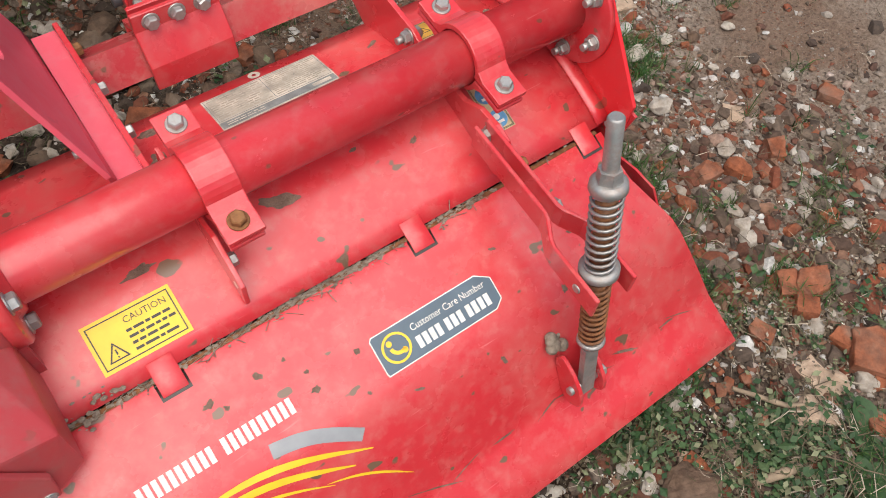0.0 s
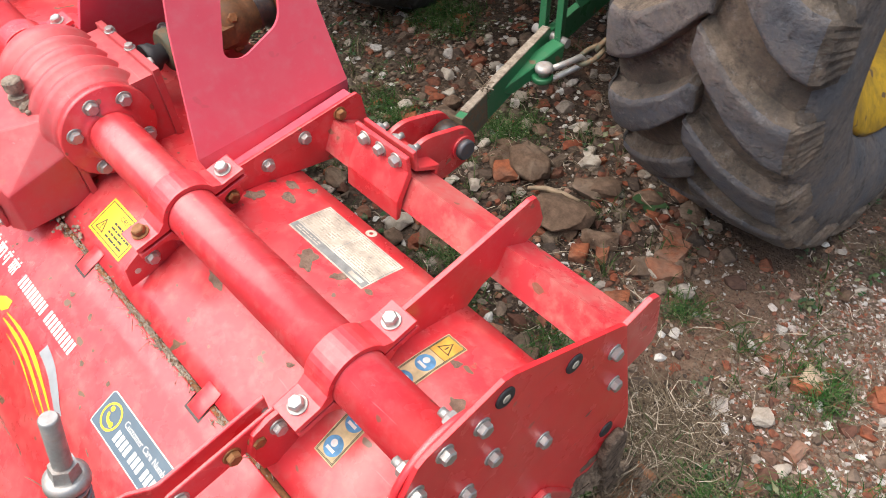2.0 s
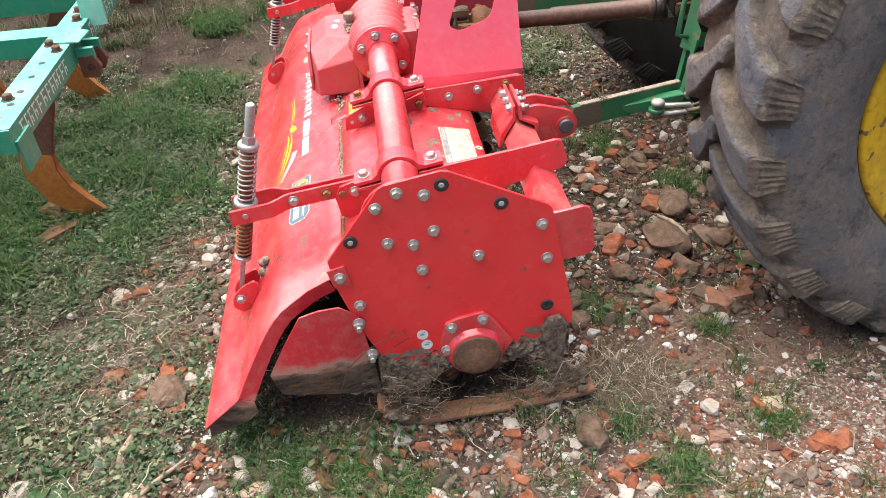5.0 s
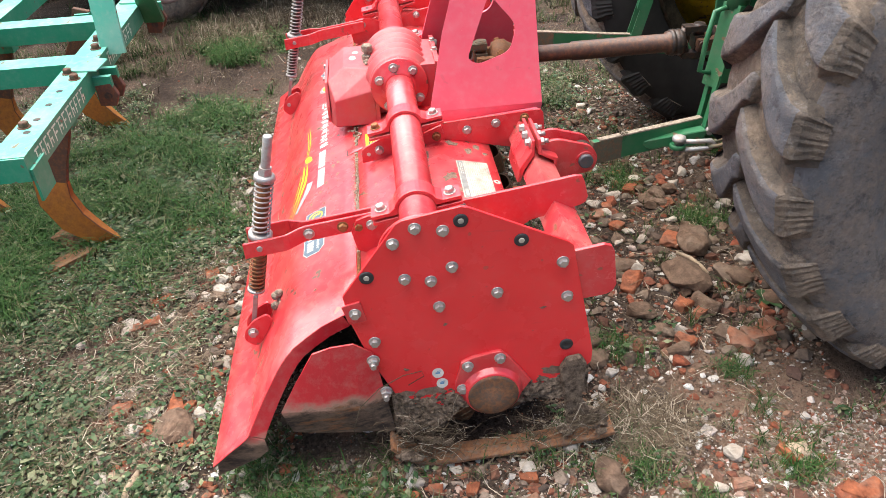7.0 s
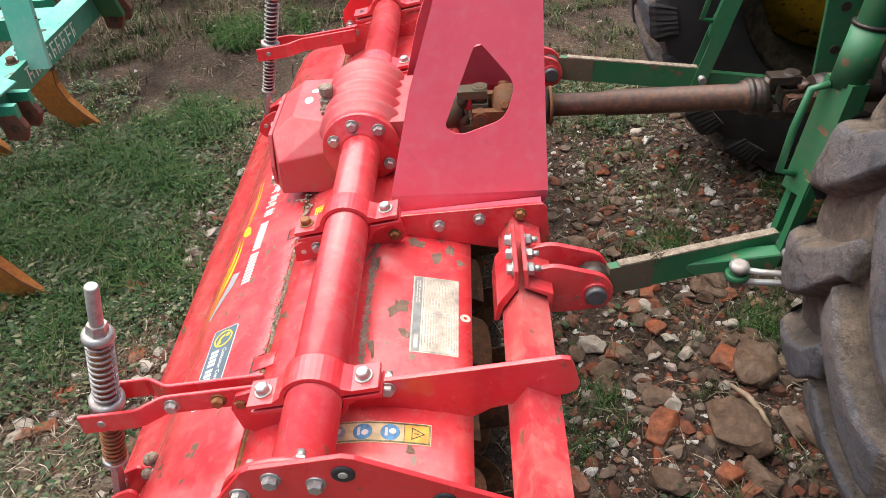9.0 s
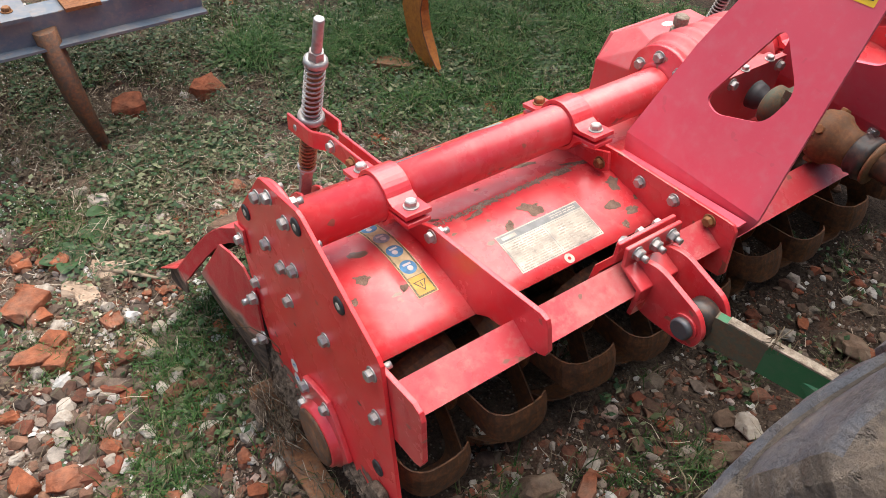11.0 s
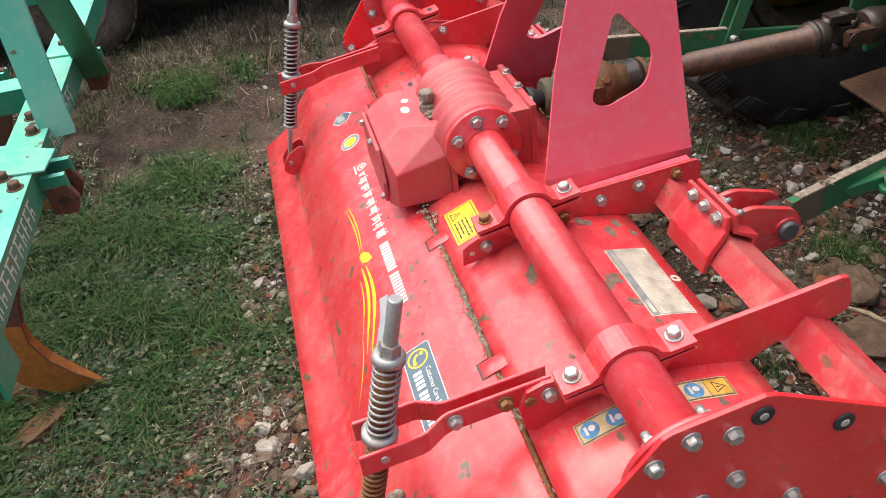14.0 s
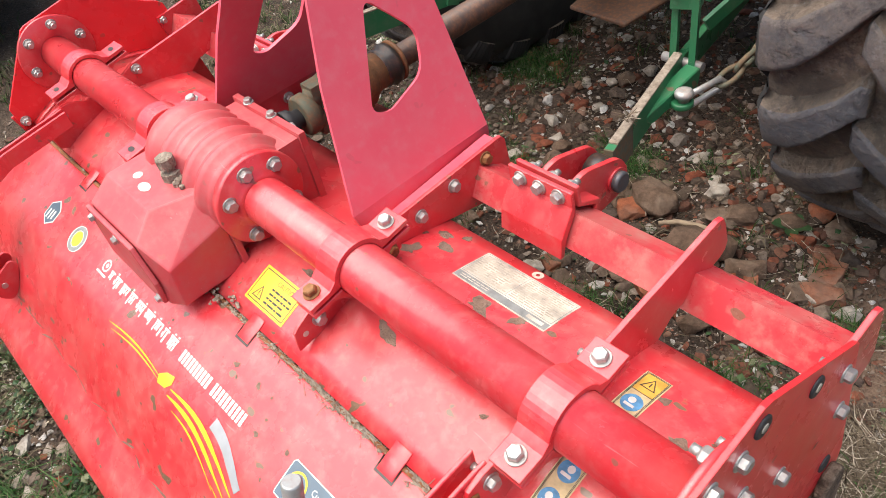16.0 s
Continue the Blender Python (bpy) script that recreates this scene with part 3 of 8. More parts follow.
def decal(name, polys, where, cuts, lift, material, parent, label=""):
    """Thin vinyl or ink laid on a surface: outlines in (x, v)."""
    bm = bmesh.new()
    for poly in polys:
        bm.faces.new([bm.verts.new((p[0], p[1], 0)) for p in poly])
    for c in cuts:
        bmesh.ops.bisect_plane(bm, geom=bm.verts[:] + bm.edges[:] + bm.faces[:], plane_co=(0, c, 0), plane_no=(0, 1, 0))
    bmesh.ops.remove_doubles(bm, verts=bm.verts, dist=0.00005)
    bmesh.ops.recalc_face_normals(bm, faces=bm.faces)
    for v in bm.verts:
        v.co = where(v.co.x, v.co.y, lift)
    for f in bm.faces:
        f.smooth = True
    ob = part(name, bm, material, parent, label)
    if name in ("white_marking", "small_print", "strip_print", "white_lettering", "white_bars", "ink_mark", "white_symbol"):
        ob["kind"] = "stuff"
    return ob


def decal_text(name, body, size, x, v, where, lift, material, parent, turn=0.0, squeeze=1.0):
    me = text_mesh(body, size)
    bm = bmesh.new()
    bm.from_mesh(me)
    ca, sa = math.cos(turn), math.sin(turn)
    for w in bm.verts:
        a, b = w.co.x * squeeze, w.co.y
        w.co = where(x + a * ca - b * sa, v + a * sa + b * ca, lift)
    return part(name, bm, material, parent)


def rect(x0, x1, v0, v1):
    return [(x0, v0), (x1, v0), (x1, v1), (x0, v1)]


def disc(x, v, r, n=24, ry=None):
    ry = ry or r
    return [(x + r * math.cos(2 * math.pi * i / n), v + ry * math.sin(2 * math.pi * i / n)) for i in range(n)]


def ring(x, v, r0, r1, n=24, a0=0.0, a1=2 * math.pi):
    out = []
    for i in range(n):
        a, b = a0 + (a1 - a0) * i / n, a0 + (a1 - a0) * (i + 1) / n
        out.append([(x + r0 * math.cos(a), v + r0 * math.sin(a)), (x + r1 * math.cos(a), v + r1 * math.sin(a)), (x + r1 * math.cos(b), v + r1 * math.sin(b)), (x + r0 * math.cos(b), v + r0 * math.sin(b))])
    return out


def frame_polys(x0, x1, v0, v1, w):
    return [rect(x0, x1, v0, v0 + w), rect(x0, x1, v1 - w, v1), rect(x0, x0 + w, v0 + w, v1 - w), rect(x1 - w, x1, v0 + w, v1 - w)]


def text_lines(x0, x1, v0, v1, rows, rng, fill=0.55, gap=0.004):
    """Unreadable small print: bars of word length."""
    out = []
    step = (v1 - v0) / rows
    for r in range(rows):
        x, v = x0, v1 - (r + 0.5) * step
        end = x1 - rng.uniform(0, 0.25) * (x1 - x0) * (r % 3 == 2)
        while x < end - 0.004:
            w = min(rng.uniform(0.006, 0.02), end - x)
            out.append(rect(x, x + w, v - step * fill / 2, v + step * fill / 2))
            x += w + gap * 0.6
    return out


RNG = random.Random(7)

# yellow caution sticker on the hood
VC0, VC1 = 0.03, 0.106
caution = decal("caution_sticker", [rect(-0.074, 0.056, VC0, VC1)], HOOD_AT, HOOD_CUTS, 0.0008, STYELLOW, tiller, "yellow caution sticker with black border and warning triangle")
decal("border", frame_polys(-0.069, 0.051, VC0 + 0.005, VC1 - 0.005, 0.0018), HOOD_AT, HOOD_CUTS, 0.0013, INK, caution)
decal_text("lettering", "CAUTION", 0.014, 0.012, VC1 - 0.018, HOOD_AT, 0.0013, INK, caution)
decal("small_print", text_lines(-0.022, 0.046, VC0 + 0.01, VC1 - 0.028, 4, RNG, 0.42), HOOD_AT, [], 0.0013, INK, caution)


def triangle_sign(x, v, s, w):
    p = [(x - s, v - s * 0.8), (x + s, v - s * 0.8), (x, v + s)]
    q = [(x - s + 1.9 * w, v - s * 0.8 + w), (x + s - 1.9 * w, v - s * 0.8 + w), (x, v + s - 2.2 * w)]
    return [[p[i], p[(i + 1) % 3], q[(i + 1) % 3], q[i]] for i in range(3)]


decal("warning_triangle", triangle_sign(-0.046, VC0 + 0.024, 0.015, 0.002) + [rect(-0.0472, -0.0448, VC0 + 0.02, VC0 + 0.028), rect(-0.0472, -0.0448, VC0 + 0.0155, VC0 + 0.018)], HOOD_AT, [], 0.0013, INK, caution)

# soiled white label with a grey strip
VL0, VL1 = 0.302, 0.396
lab = decal("instruction_label", [rect(0.25, 0.466, VL0, VL1)], HOOD_AT, HOOD_CUTS, 0.0008, PAPER, tiller, "worn white instruction label with grey strip and small print")
decal("border", frame_polys(0.253, 0.463, VL0 + 0.022, VL1 - 0.003, 0.001) + [rect(0.357, 0.358, VL0 + 0.024, VL1 - 0.004)], HOOD_AT, HOOD_CUTS, 0.0013, LABELGREY, lab)
decal("grey_strip", [rect(0.252, 0.464, VL0 + 0.003, VL0 + 0.019)], HOOD_AT, HOOD_CUTS, 0.0013, LABELGREY, lab)
decal("small_print", text_lines(0.258, 0.353, VL0 + 0.026, VL1 - 0.006, 10, RNG, 0.52) + text_lines(0.362, 0.459, VL0 + 0.026, VL1 - 0.006, 12, RNG, 0.52), HOOD_AT, [], 0.0013, plain("faded_print", (0.38, 0.335, 0.265), 0.6, 0.3, 40), lab)
decal("strip_print", text_lines(0.262, 0.33, VL0 + 0.006, VL0 + 0.016, 2, RNG, 0.4) + [rect(0.42, 0.455, VL0 + 0.007, VL0 + 0.015)], HOOD_AT, [], 0.0017, PAPER, lab)

# strip of pictograms running under the tube
VW0, VW1 = 0.072, 0.35
warn = decal("pictogram_sticker", [rect(0.632, 0.676, VW0, VW1)], HOOD_AT, HOOD_CUTS, 0.0008, CREAM, tiller, "soiled cream and yellow strip of blue safety pictograms, partly worn")
cell = (VW1 - VW0) / 6
decal("panel", [rect(0.6365, 0.6715, VW1 - cell + 0.001, VW1 - 0.0045)], HOOD_AT, HOOD_CUTS, 0.0012, OCHREV, warn)
decal("border", frame_polys(0.6357, 0.6723, VW0 + 0.0038, VW1 - 0.0038, 0.0008) + [rect(0.6357, 0.6723, VW1 - cell, VW1 - cell + 0.001)], HOOD_AT, HOOD_CUTS, 0.0016, INK, warn)
decal("warning_triangle", triangle_sign(0.654, VW1 - cell / 2, 0.013, 0.0016) + [rect(0.653, 0.655, VW1 - cell / 2 - 0.006, VW1 - cell / 2 + 0.003)] + frame_polys(0.634, 0.674, VW0 + 0.002, VW1 - 0.002, 0.0009), HOOD_AT, HOOD_CUTS, 0.0016, INK, warn)
for k in range(5):
    v = VW0 + cell * (k + 0.5)
    decal("blue_pictogram", [disc(0.654, v, 0.0165)], HOOD_AT, HOOD_CUTS, 0.0013, FADEDBLUE if k == 2 else STBLUE, warn)
    decal("white_symbol", [disc(0.652 + 0.004 * (k % 2), v + 0.004, 0.006, 12), rect(0.645, 0.662, v - 0.009, v - 0.004)], HOOD_AT, [], 0.0018, WHITE, warn)

# customer care sticker on the trailing board
S0, S1 = -0.167, -0.100
cc = decal("care_sticker", [[(0.265, S0), (0.474, S0), (0.4905, S0 + 0.012), (0.4905, S1 - 0.016), (0.466, S1), (0.268, S1), (0.263, S1 - 0.006), (0.263, S0 + 0.006)]], APRON_AT, APRON_CUTS, 0.0008, WHITE, tiller, "dark slate customer care sticker with white edge and yellow handset sign")
decal("panel", [[(0.2665, S0 + 0.002), (0.473, S0 + 0.002), (0.4885, S0 + 0.013), (0.4885, S1 - 0.0165), (0.465, S1 - 0.002), (0.2685, S1 - 0.002), (0.265, S1 - 0.006), (0.265, S0 + 0.006)]], APRON_AT, APRON_CUTS, 0.0013, SLATE, cc)
decal("handset_sign", ring(0.297, -0.1335, 0.0205, 0.0245, 28) + ring(0.301, -0.129, 0.0105, 0.0165, 10, 3.3, 5.4) + [disc(0.2885, -0.123, 0.005, 10), disc(0.3075, -0.1425, 0.005, 10)], APRON_AT, APRON_CUTS, 0.0018, STYELLOW, cc)
decal_text("lettering", "Customer Care Number", 0.0165, 0.402, -0.1195, APRON_AT, 0.0018, WHITE, cc, 0.0, 0.86)
decal("white_marking", [rect(0.33 + 0.0122 * k + 0.005 * (k > 3) + 0.005 * (k > 6), 0.3388 + 0.0122 * k + 0.005 * (k > 3) + 0.005 * (k > 6), -0.1545, -0.1345) for k in range(11)], APRON_AT, APRON_CUTS, 0.0018, WHITE, cc)

# white band of hand-stuck lettering, unreadable, and number bars
word = []
x = -0.468
while x < -0.135:
    w = RNG.uniform(0.018, 0.045)
    word.append(rect(x, x + w, -0.1142, -0.1095))
    k = x + 0.002
    while k < x + w - 0.004:
        word.append(rect(k, k + RNG.uniform(0.004, 0.006), -0.133 + RNG.uniform(-0.006, 0.006), -0.113))
        if RNG.random() < 0.6:
            word.append(rect(k - 0.003, k + 0.0045, -0.1235 + RNG.uniform(-0.004, 0.003), -0.120))
        if RNG.random() < 0.25:
            word.append(rect(k - 0.002, k + 0.004, -0.107, -0.1035))
        k += RNG.uniform(0.0065, 0.0095)
    x += w + 0.008
decal("white_lettering", word, APRON_AT, APRON_CUTS, 0.0009, WHITE, tiller, "white vinyl lettering across the trailing board")
decal("white_marking", [rect(-0.115 + 0.0114 * k, -0.1072 + 0.0114 * k, -0.136, -0.111) for k in range(21) if k != 10], APRON_AT, APRON_CUTS, 0.0009, WHITE, tiller)
decal("emblem", ring(-0.495, -0.112, 0.011, 0.015, 16) + [disc(-0.494, -0.111, 0.0055, 8), rect(-0.52, -0.475, -0.136, -0.131)], APRON_AT, APRON_CUTS, 0.0009, WHITE, tiller)


def ribbon(pts, widths):
    """A flowing band round a curved line."""
    out, n = [], len(pts)
    rows = []
    for i, p in enumerate(pts):
        a, b = pts[max(0, i - 1)], pts[min(n - 1, i + 1)]
        d = Vector((b[0] - a[0], b[1] - a[1])).normalized()
        rows.append(((p[0] - d.y * widths[i] / 2, p[1] + d.x * widths[i] / 2), (p[0] + d.y * widths[i] / 2, p[1] - d.x * widths[i] / 2)))
    return [[r[0], r[1], q[1], q[0]] for r, q in zip(rows, rows[1:])]


def sag(x0, v0, x1, v1, rise, n=12):
    return [(x0 + (x1 - x0) * i / n, v0 + (v1 - v0) * i / n + rise * math.sin(math.pi * i / n)) for i in range(n + 1)]


taper = lambda w, n=12: [max(0.0008, w * math.sin(math.pi * (0.06 + 0.88 * i / n))) for i in range(n + 1)]
swoosh = ribbon(sag(-0.372, -0.19, -0.128, -0.186, 0.010), taper(0.0042)) + ribbon(sag(-0.355, -0.199, -0.128, -0.193, 0.009), taper(0.0036))
swoosh.append([(-0.132, -0.198), (-0.138, -0.182), (-0.118, -0.168), (-0.092, -0.163), (-0.088, -0.178), (-0.104, -0.194)])
swoosh += ribbon(sag(-0.086, -0.186, 0.195, -0.252, 0.028), taper(0.011)) + ribbon(sag(-0.088, -0.2, 0.16, -0.262, 0.024), taper(0.012))
swoosh += ribbon(sag(-0.06, -0.217, 0.12, -0.272, 0.018), taper(0.0055)) + ribbon(sag(0.11, -0.262, 0.24, -0.345, 0.012), taper(0.005))
decal("yellow_swoosh", swoosh, APRON_AT, APRON_CUTS, 0.0009, STYELLOW, tiller, "yellow flowing stripe sticker")
decal("silver_stripe", ribbon(sag(0.062, -0.165, 0.19, -0.221, 0.012), [0.022] * 13), APRON_AT, APRON_CUTS, 0.0011, SILVER, tiller)
hexs = decal("badge_sticker", [[(-0.825 + 0.034 * math.cos(a), -0.12 + 0.036 * math.sin(a)) for a in (0.5, math.pi / 2, math.pi - 0.5, math.pi + 0.5, 3 * math.pi / 2, -0.5)]], APRON_AT, APRON_CUTS, 0.0008, WHITE, tiller, "six-sided badge sticker, slate and white")
decal("panel", [[(-0.825 + 0.03 * math.cos(a), -0.12 + 0.032 * math.sin(a)) for a in (0.5, math.pi / 2, math.pi - 0.5, math.pi + 0.5, 3 * math.pi / 2, -0.5)]], APRON_AT, APRON_CUTS, 0.0013, SLATE, hexs)
decal("white_bars", [rect(-0.842, -0.835, -0.14, -0.115), rect(-0.828, -0.822, -0.14, -0.112), rect(-0.816, -0.809, -0.135, -0.112)], APRON_AT, [], 0.0018, WHITE, hexs)
rnd = decal("round_sticker", [disc(-0.66, -0.12, 0.036, 28, 0.033)], APRON_AT, APRON_CUTS, 0.0008, WHITE, tiller, "round sticker with grey ring and yellow centre")
decal("grey_ring", ring(-0.66, -0.12, 0.022, 0.032, 28), APRON_AT, APRON_CUTS, 0.0013, LABELGREY, rnd)
decal("yellow_centre", [disc(-0.66, -0.12, 0.02, 20)], APRON_AT, APRON_CUTS, 0.0013, STYELLOW, rnd)

# hinge: rod, knuckles, packed dirt
hinge = part("hinge_rod", bm_cyl(bmesh.new(), (mirror_x(0.81), 0.5245, 0.464), (0.81, 0.5245, 0.464), 0.007, n=10), RUSTY, tiller, "rusty hinge rod between hood and trailing board")
for x in (0.78, 0.42, -0.005, -0.36, -0.785, -1.145):
    decal("hinge_slot", [rect(x - 0.0225, x + 0.0225, -0.028, 0.004)], APRON_AT, APRON_CUTS, 0.0004, DARKSTEEL, hinge)
    bm = bm_sheet(bmesh.new(), [(0.546, 0.4845), (0.53, 0.4765), (0.519, 0.4732), (0.4975, 0.4636)], 0.0022, x - 0.019, x + 0.019)
    part("hinge_knuckle", soften(bm, 0.0006, 1), RED_HOOD, hinge)
bm = bmesh.new()
rng = random.Random(3)
for i in range(1500):
    x = rng.choice((rng.uniform(0.05, 0.4), rng.gauss(0.2, 0.05), rng.gauss(0.31, 0.03), rng.gauss(-0.03, 0.04), rng.uniform(-0.35, -0.02), rng.uniform(-1.15, 0.8), rng.uniform(0.45, 0.56)))
    p = Vector((x, 0.5245 + rng.gauss(0, 0.0035 + 0.002 * math.sin(x * 31) ** 2), 0.469 + rng.uniform(-0.003, 0.003)))
    if rng.random() < 0.8:
        q = 0.0008 + 0.0028 * rng.random() ** 1.6
        bmesh.ops.create_icosphere(bm, subdivisions=1, radius=q, matrix=Matrix.Translation(p) @ Matrix.Diagonal((rng.uniform(1.0, 2.2), 1.0, 0.6, 1)))
    else:
        d = Vector((rng.uniform(-1, 1), rng.uniform(-0.4, 0.4), rng.uniform(-0.05, 0.2))).normalized() * rng.uniform(0.006, 0.02)
        bm_tube(bm, [p - d, p + Vector((0, 0, 0.002)), p + d], 0.0007, 4)
tagged(part("packed_dirt", bm, DRYMUD, tiller, "dirt and straw packed into the hinge gap"), kind="stuff")

# end plates
PLATE = [(0.493, 0.538), (0.627, 0.717), (0.64, 0.724), (0.768, 0.746), (0.785, 0.742), (1.005, 0.63), (1.018, 0.618), (1.079, 0.30), (1.078, 0.262), (1.035, 0.215), (0.93, 0.16), (0.70, 0.16), (0.60, 0.19), (0.553, 0.30), (0.521, 0.395), (0.50, 0.47)]
BOLTS_P = [(0.994, 0.577), (1.008, 0.478), (0.844, 0.509), (0.743, 0.593), (0.694, 0.56), (0.636, 0.572), (0.709, 0.485), (0.617, 0.669), (0.667, 0.703), (0.727, 0.691), (0.552, 0.399)]
PLUGS = [(0.552, 0.586, 1), (0.767, 0.712, 1), (0.899, 0.647, 1), (1.012, 0.328, 0)]
for side, inner in ((1, END_N), (-1, END_F)):
    plate = part("end_plate", soften(bm_plate(bmesh.new(), PLATE, min(inner, inner + side * 0.008), max(inner, inner + side * 0.008)), 0.0015, 2), RED_END, tiller, "thick red end plate with bolt heads")
    face = inner + side * 0.008
    for y, z in BOLTS_P:
        bolt(plate, (face, y, z), (side, 0, 0))
    for y, z, pale in PLUGS:
        bm = bm_lathe(bmesh.new(), (face - side * 0.001, y, z), (side, 0, 0), [(0, 0.0165), (0.003, 0.0165), (0.0045, 0.0145), (0.0045, 0.007), (0.003, 0.006)], 20)
        plug = part("rubber_plug", bm, BLACK, plate, "black rubber plug")
        if pale:
            part("plug_core", bm_lathe(bmesh.new(), (face + side * 0.001, y, z), (side, 0, 0), [(0, 0.0068), (0.003, 0.0068), (0.0036, 0.005)], 12), PAPER, plug, "pale centre of the plug")
    # nuts on the inside, round the tube's flange
    bm = bm_lathe(bmesh.new(), (inner + side * 0.0005, TUBE_Y, TUBE_Z), (-side, 0, 0), [(0, 0.104), (0.009, 0.104), (0.011, 0.102), (0.011, 0.05)], 40)
    fl = part("tube_flange", bm, RED, tiller)
    for k in range(6):
        a = radians(16 + 60 * k)
        bolt(fl, (inner - side * 0.011, TUBE_Y + 0.08 * math.cos(a), TUBE_Z + 0.08 * math.sin(a)), (-side, 0, 0), NUT, name="nut")
    # foot bracket flange along the hood
    bm = bm_sheet(bmesh.new(), [(p[0], p[1] + 0.005) for p in HOOD], 0.004, min(inner, inner - side * 0.03), max(inner, inner - side * 0.03))
    part("hood_flange", bm, RED, tiller)
    bolt(plate, (inner - side * 0.0005, 0.515, 0.493), (-side, 0, 0), NUT, name="nut")
    bolt(plate, (inner - side * 0.0005, 0.994, 0.577), (-side, 0, 0), NUT, name="nut")
    # hinge tab outside
    x0 = face + side * 0.0005
    tab = part("hinge_tab", soften(bm_plate(bmesh.new(), [(0.487, 0.515), (0.53, 0.525), (0.541, 0.47), (0.50, 0.462)], min(x0, x0 + side * 0.006), max(x0, x0 + side * 0.006)), 0.001, 1), RED, tiller)
    bolt(tab, (x0 + side * 0.006, 0.516, 0.493), (side, 0, 0))
    # front ear
    ex = inner - side * 0.0005
    part("front_ear", soften(bm_plate(bmesh.new(), [(0.98, 0.59), (1.04, 0.598), (1.092, 0.606), (1.108, 0.6), (1.116, 0.585), (1.127, 0.49), (1.12, 0.472), (1.105, 0.463), (1.0, 0.45)], min(ex, ex - side * 0.01), max(ex, ex - side * 0.01)), 0.002, 2), RED, tiller)
    # bearing hub
    hub = part("bearing_hub", bm_lathe(bmesh.new(), (face, 0.827, 0.212), (side, 0, 0), [(0.004, 0.076), (0.012, 0.076), (0.016, 0.07), (0.026, 0.069), (0.029, 0.065), (0.029, 0.0)], 40), RED, tiller, "round bearing hub with muddy cap")
    part("hub_cap", bm_lathe(bmesh.new(), (face + side * 0.029, 0.827, 0.212), (side, 0, 0), [(0, 0.063), (0.003, 0.063), (0.005, 0.056), (0.004, 0.0)], 36), GUARDLOW, hub, "rusty hub cap")
    part("hub_flange", soften(bm_plate(bmesh.new(), [(0.735, 0.245), (0.735, 0.215), (0.75, 0.2), (0.90, 0.19), (0.925, 0.23), (0.90, 0.27), (0.868, 0.318), (0.85, 0.337), (0.83, 0.335), (0.782, 0.325), (0.752, 0.312), (0.747, 0.29)], min(face, face + side * 0.012), max(face, face + side * 0.012)), 0.003, 2), RED, hub)
    for y, z in ((0.768, 0.301), (0.847, 0.317), (0.752, 0.228)):
        bolt(hub, (face + side * 0.012, y, z), (side, 0, 0))
    # curved side guard
    bm = bmesh.new()
    gx = face + side * 0.001
    top = [(0.352, 0.312, 0.022), (0.404, 0.394, 0.012), (0.45, 0.404, 0.007), (0.501, 0.403, 0.002), (0.545, 0.369, 0.0)]
    fold = [(0.310, 0.241, 0.036), (0.37, 0.234, 0.033), (0.43, 0.224, 0.03), (0.50, 0.212, 0.018), (0.566, 0.2, 0.002)]
    low = [(0.325, 0.158, 0.022), (0.39, 0.138, 0.016), (0.45, 0.124, 0.01), (0.52, 0.112, 0.006), (0.576, 0.1, 0.002)]
    grid = [[[bm.verts.new((gx + side * (q[2] + o), q[0], q[1])) for q in row] for row in (top, fold, low)] for o in (0.005, 0.0)]
    for r in range(2):
        for k in range(4):
            for lay in grid:
                bm.faces.new((lay[r][k], lay[r][k + 1], lay[r + 1][k + 1], lay[r + 1][k])).material_index = r
    rim_o = [*[(0, k) for k in range(5)], (1, 4), *[(2, k) for k in range(4, -1, -1)], (1, 0)]
    for (r0, k0), (r1, k1) in zip(rim_o, rim_o[1:] + rim_o[:1]):
        bm.faces.new((grid[0][r0][k0], grid[0][r1][k1], grid[1][r1][k1], grid[1][r0][k0])).material_index = 1 if r0 + r1 > 2 else 0
    bmesh.ops.recalc_face_normals(bm, faces=bm.faces)
    guard = part("side_guard", bm, [GUARD, GUARD], tiller, "bent red side guard, scraped rusty below")
    for y, z in ((0.543, 0.347), (0.564, 0.241)):
        bolt(guard, (face + side * 0.006, y, z), (side, 0, 0), NUT, name="nut", size=1.1)
    # skid
    sx0, sx1 = face + side * 0.001, face + side * 0.062
    bm = bm_sheet(bmesh.new(), [(0.568, 0.098), (0.60, 0.055), (0.64, 0.028), (0.70, 0.024), (0.95, 0.036), (1.10, 0.055), (1.135, 0.066)], 0.012, min(sx0, sx1), max(sx0, sx1))
    skid = part("skid_shoe", soften(bm, 0.002, 1), SKID, tiller, "rusty skid shoe caked with mud")
    bx = face + side * 0.02
    part("skid_bracket", soften(bm_plate(bmesh.new(), [(0.995, 0.262), (1.012, 0.292), (1.046, 0.298), (1.062, 0.272), (1.056, 0.15), (1.075, 0.115), (1.125, 0.088), (1.136, 0.052), (1.04, 0.036), (1.018, 0.075), (1.012, 0.15)], min(face + side * 0.001, bx), max(face + side * 0.001, bx)), 0.004, 1), CRUST, skid, "mud-caked skid bracket")

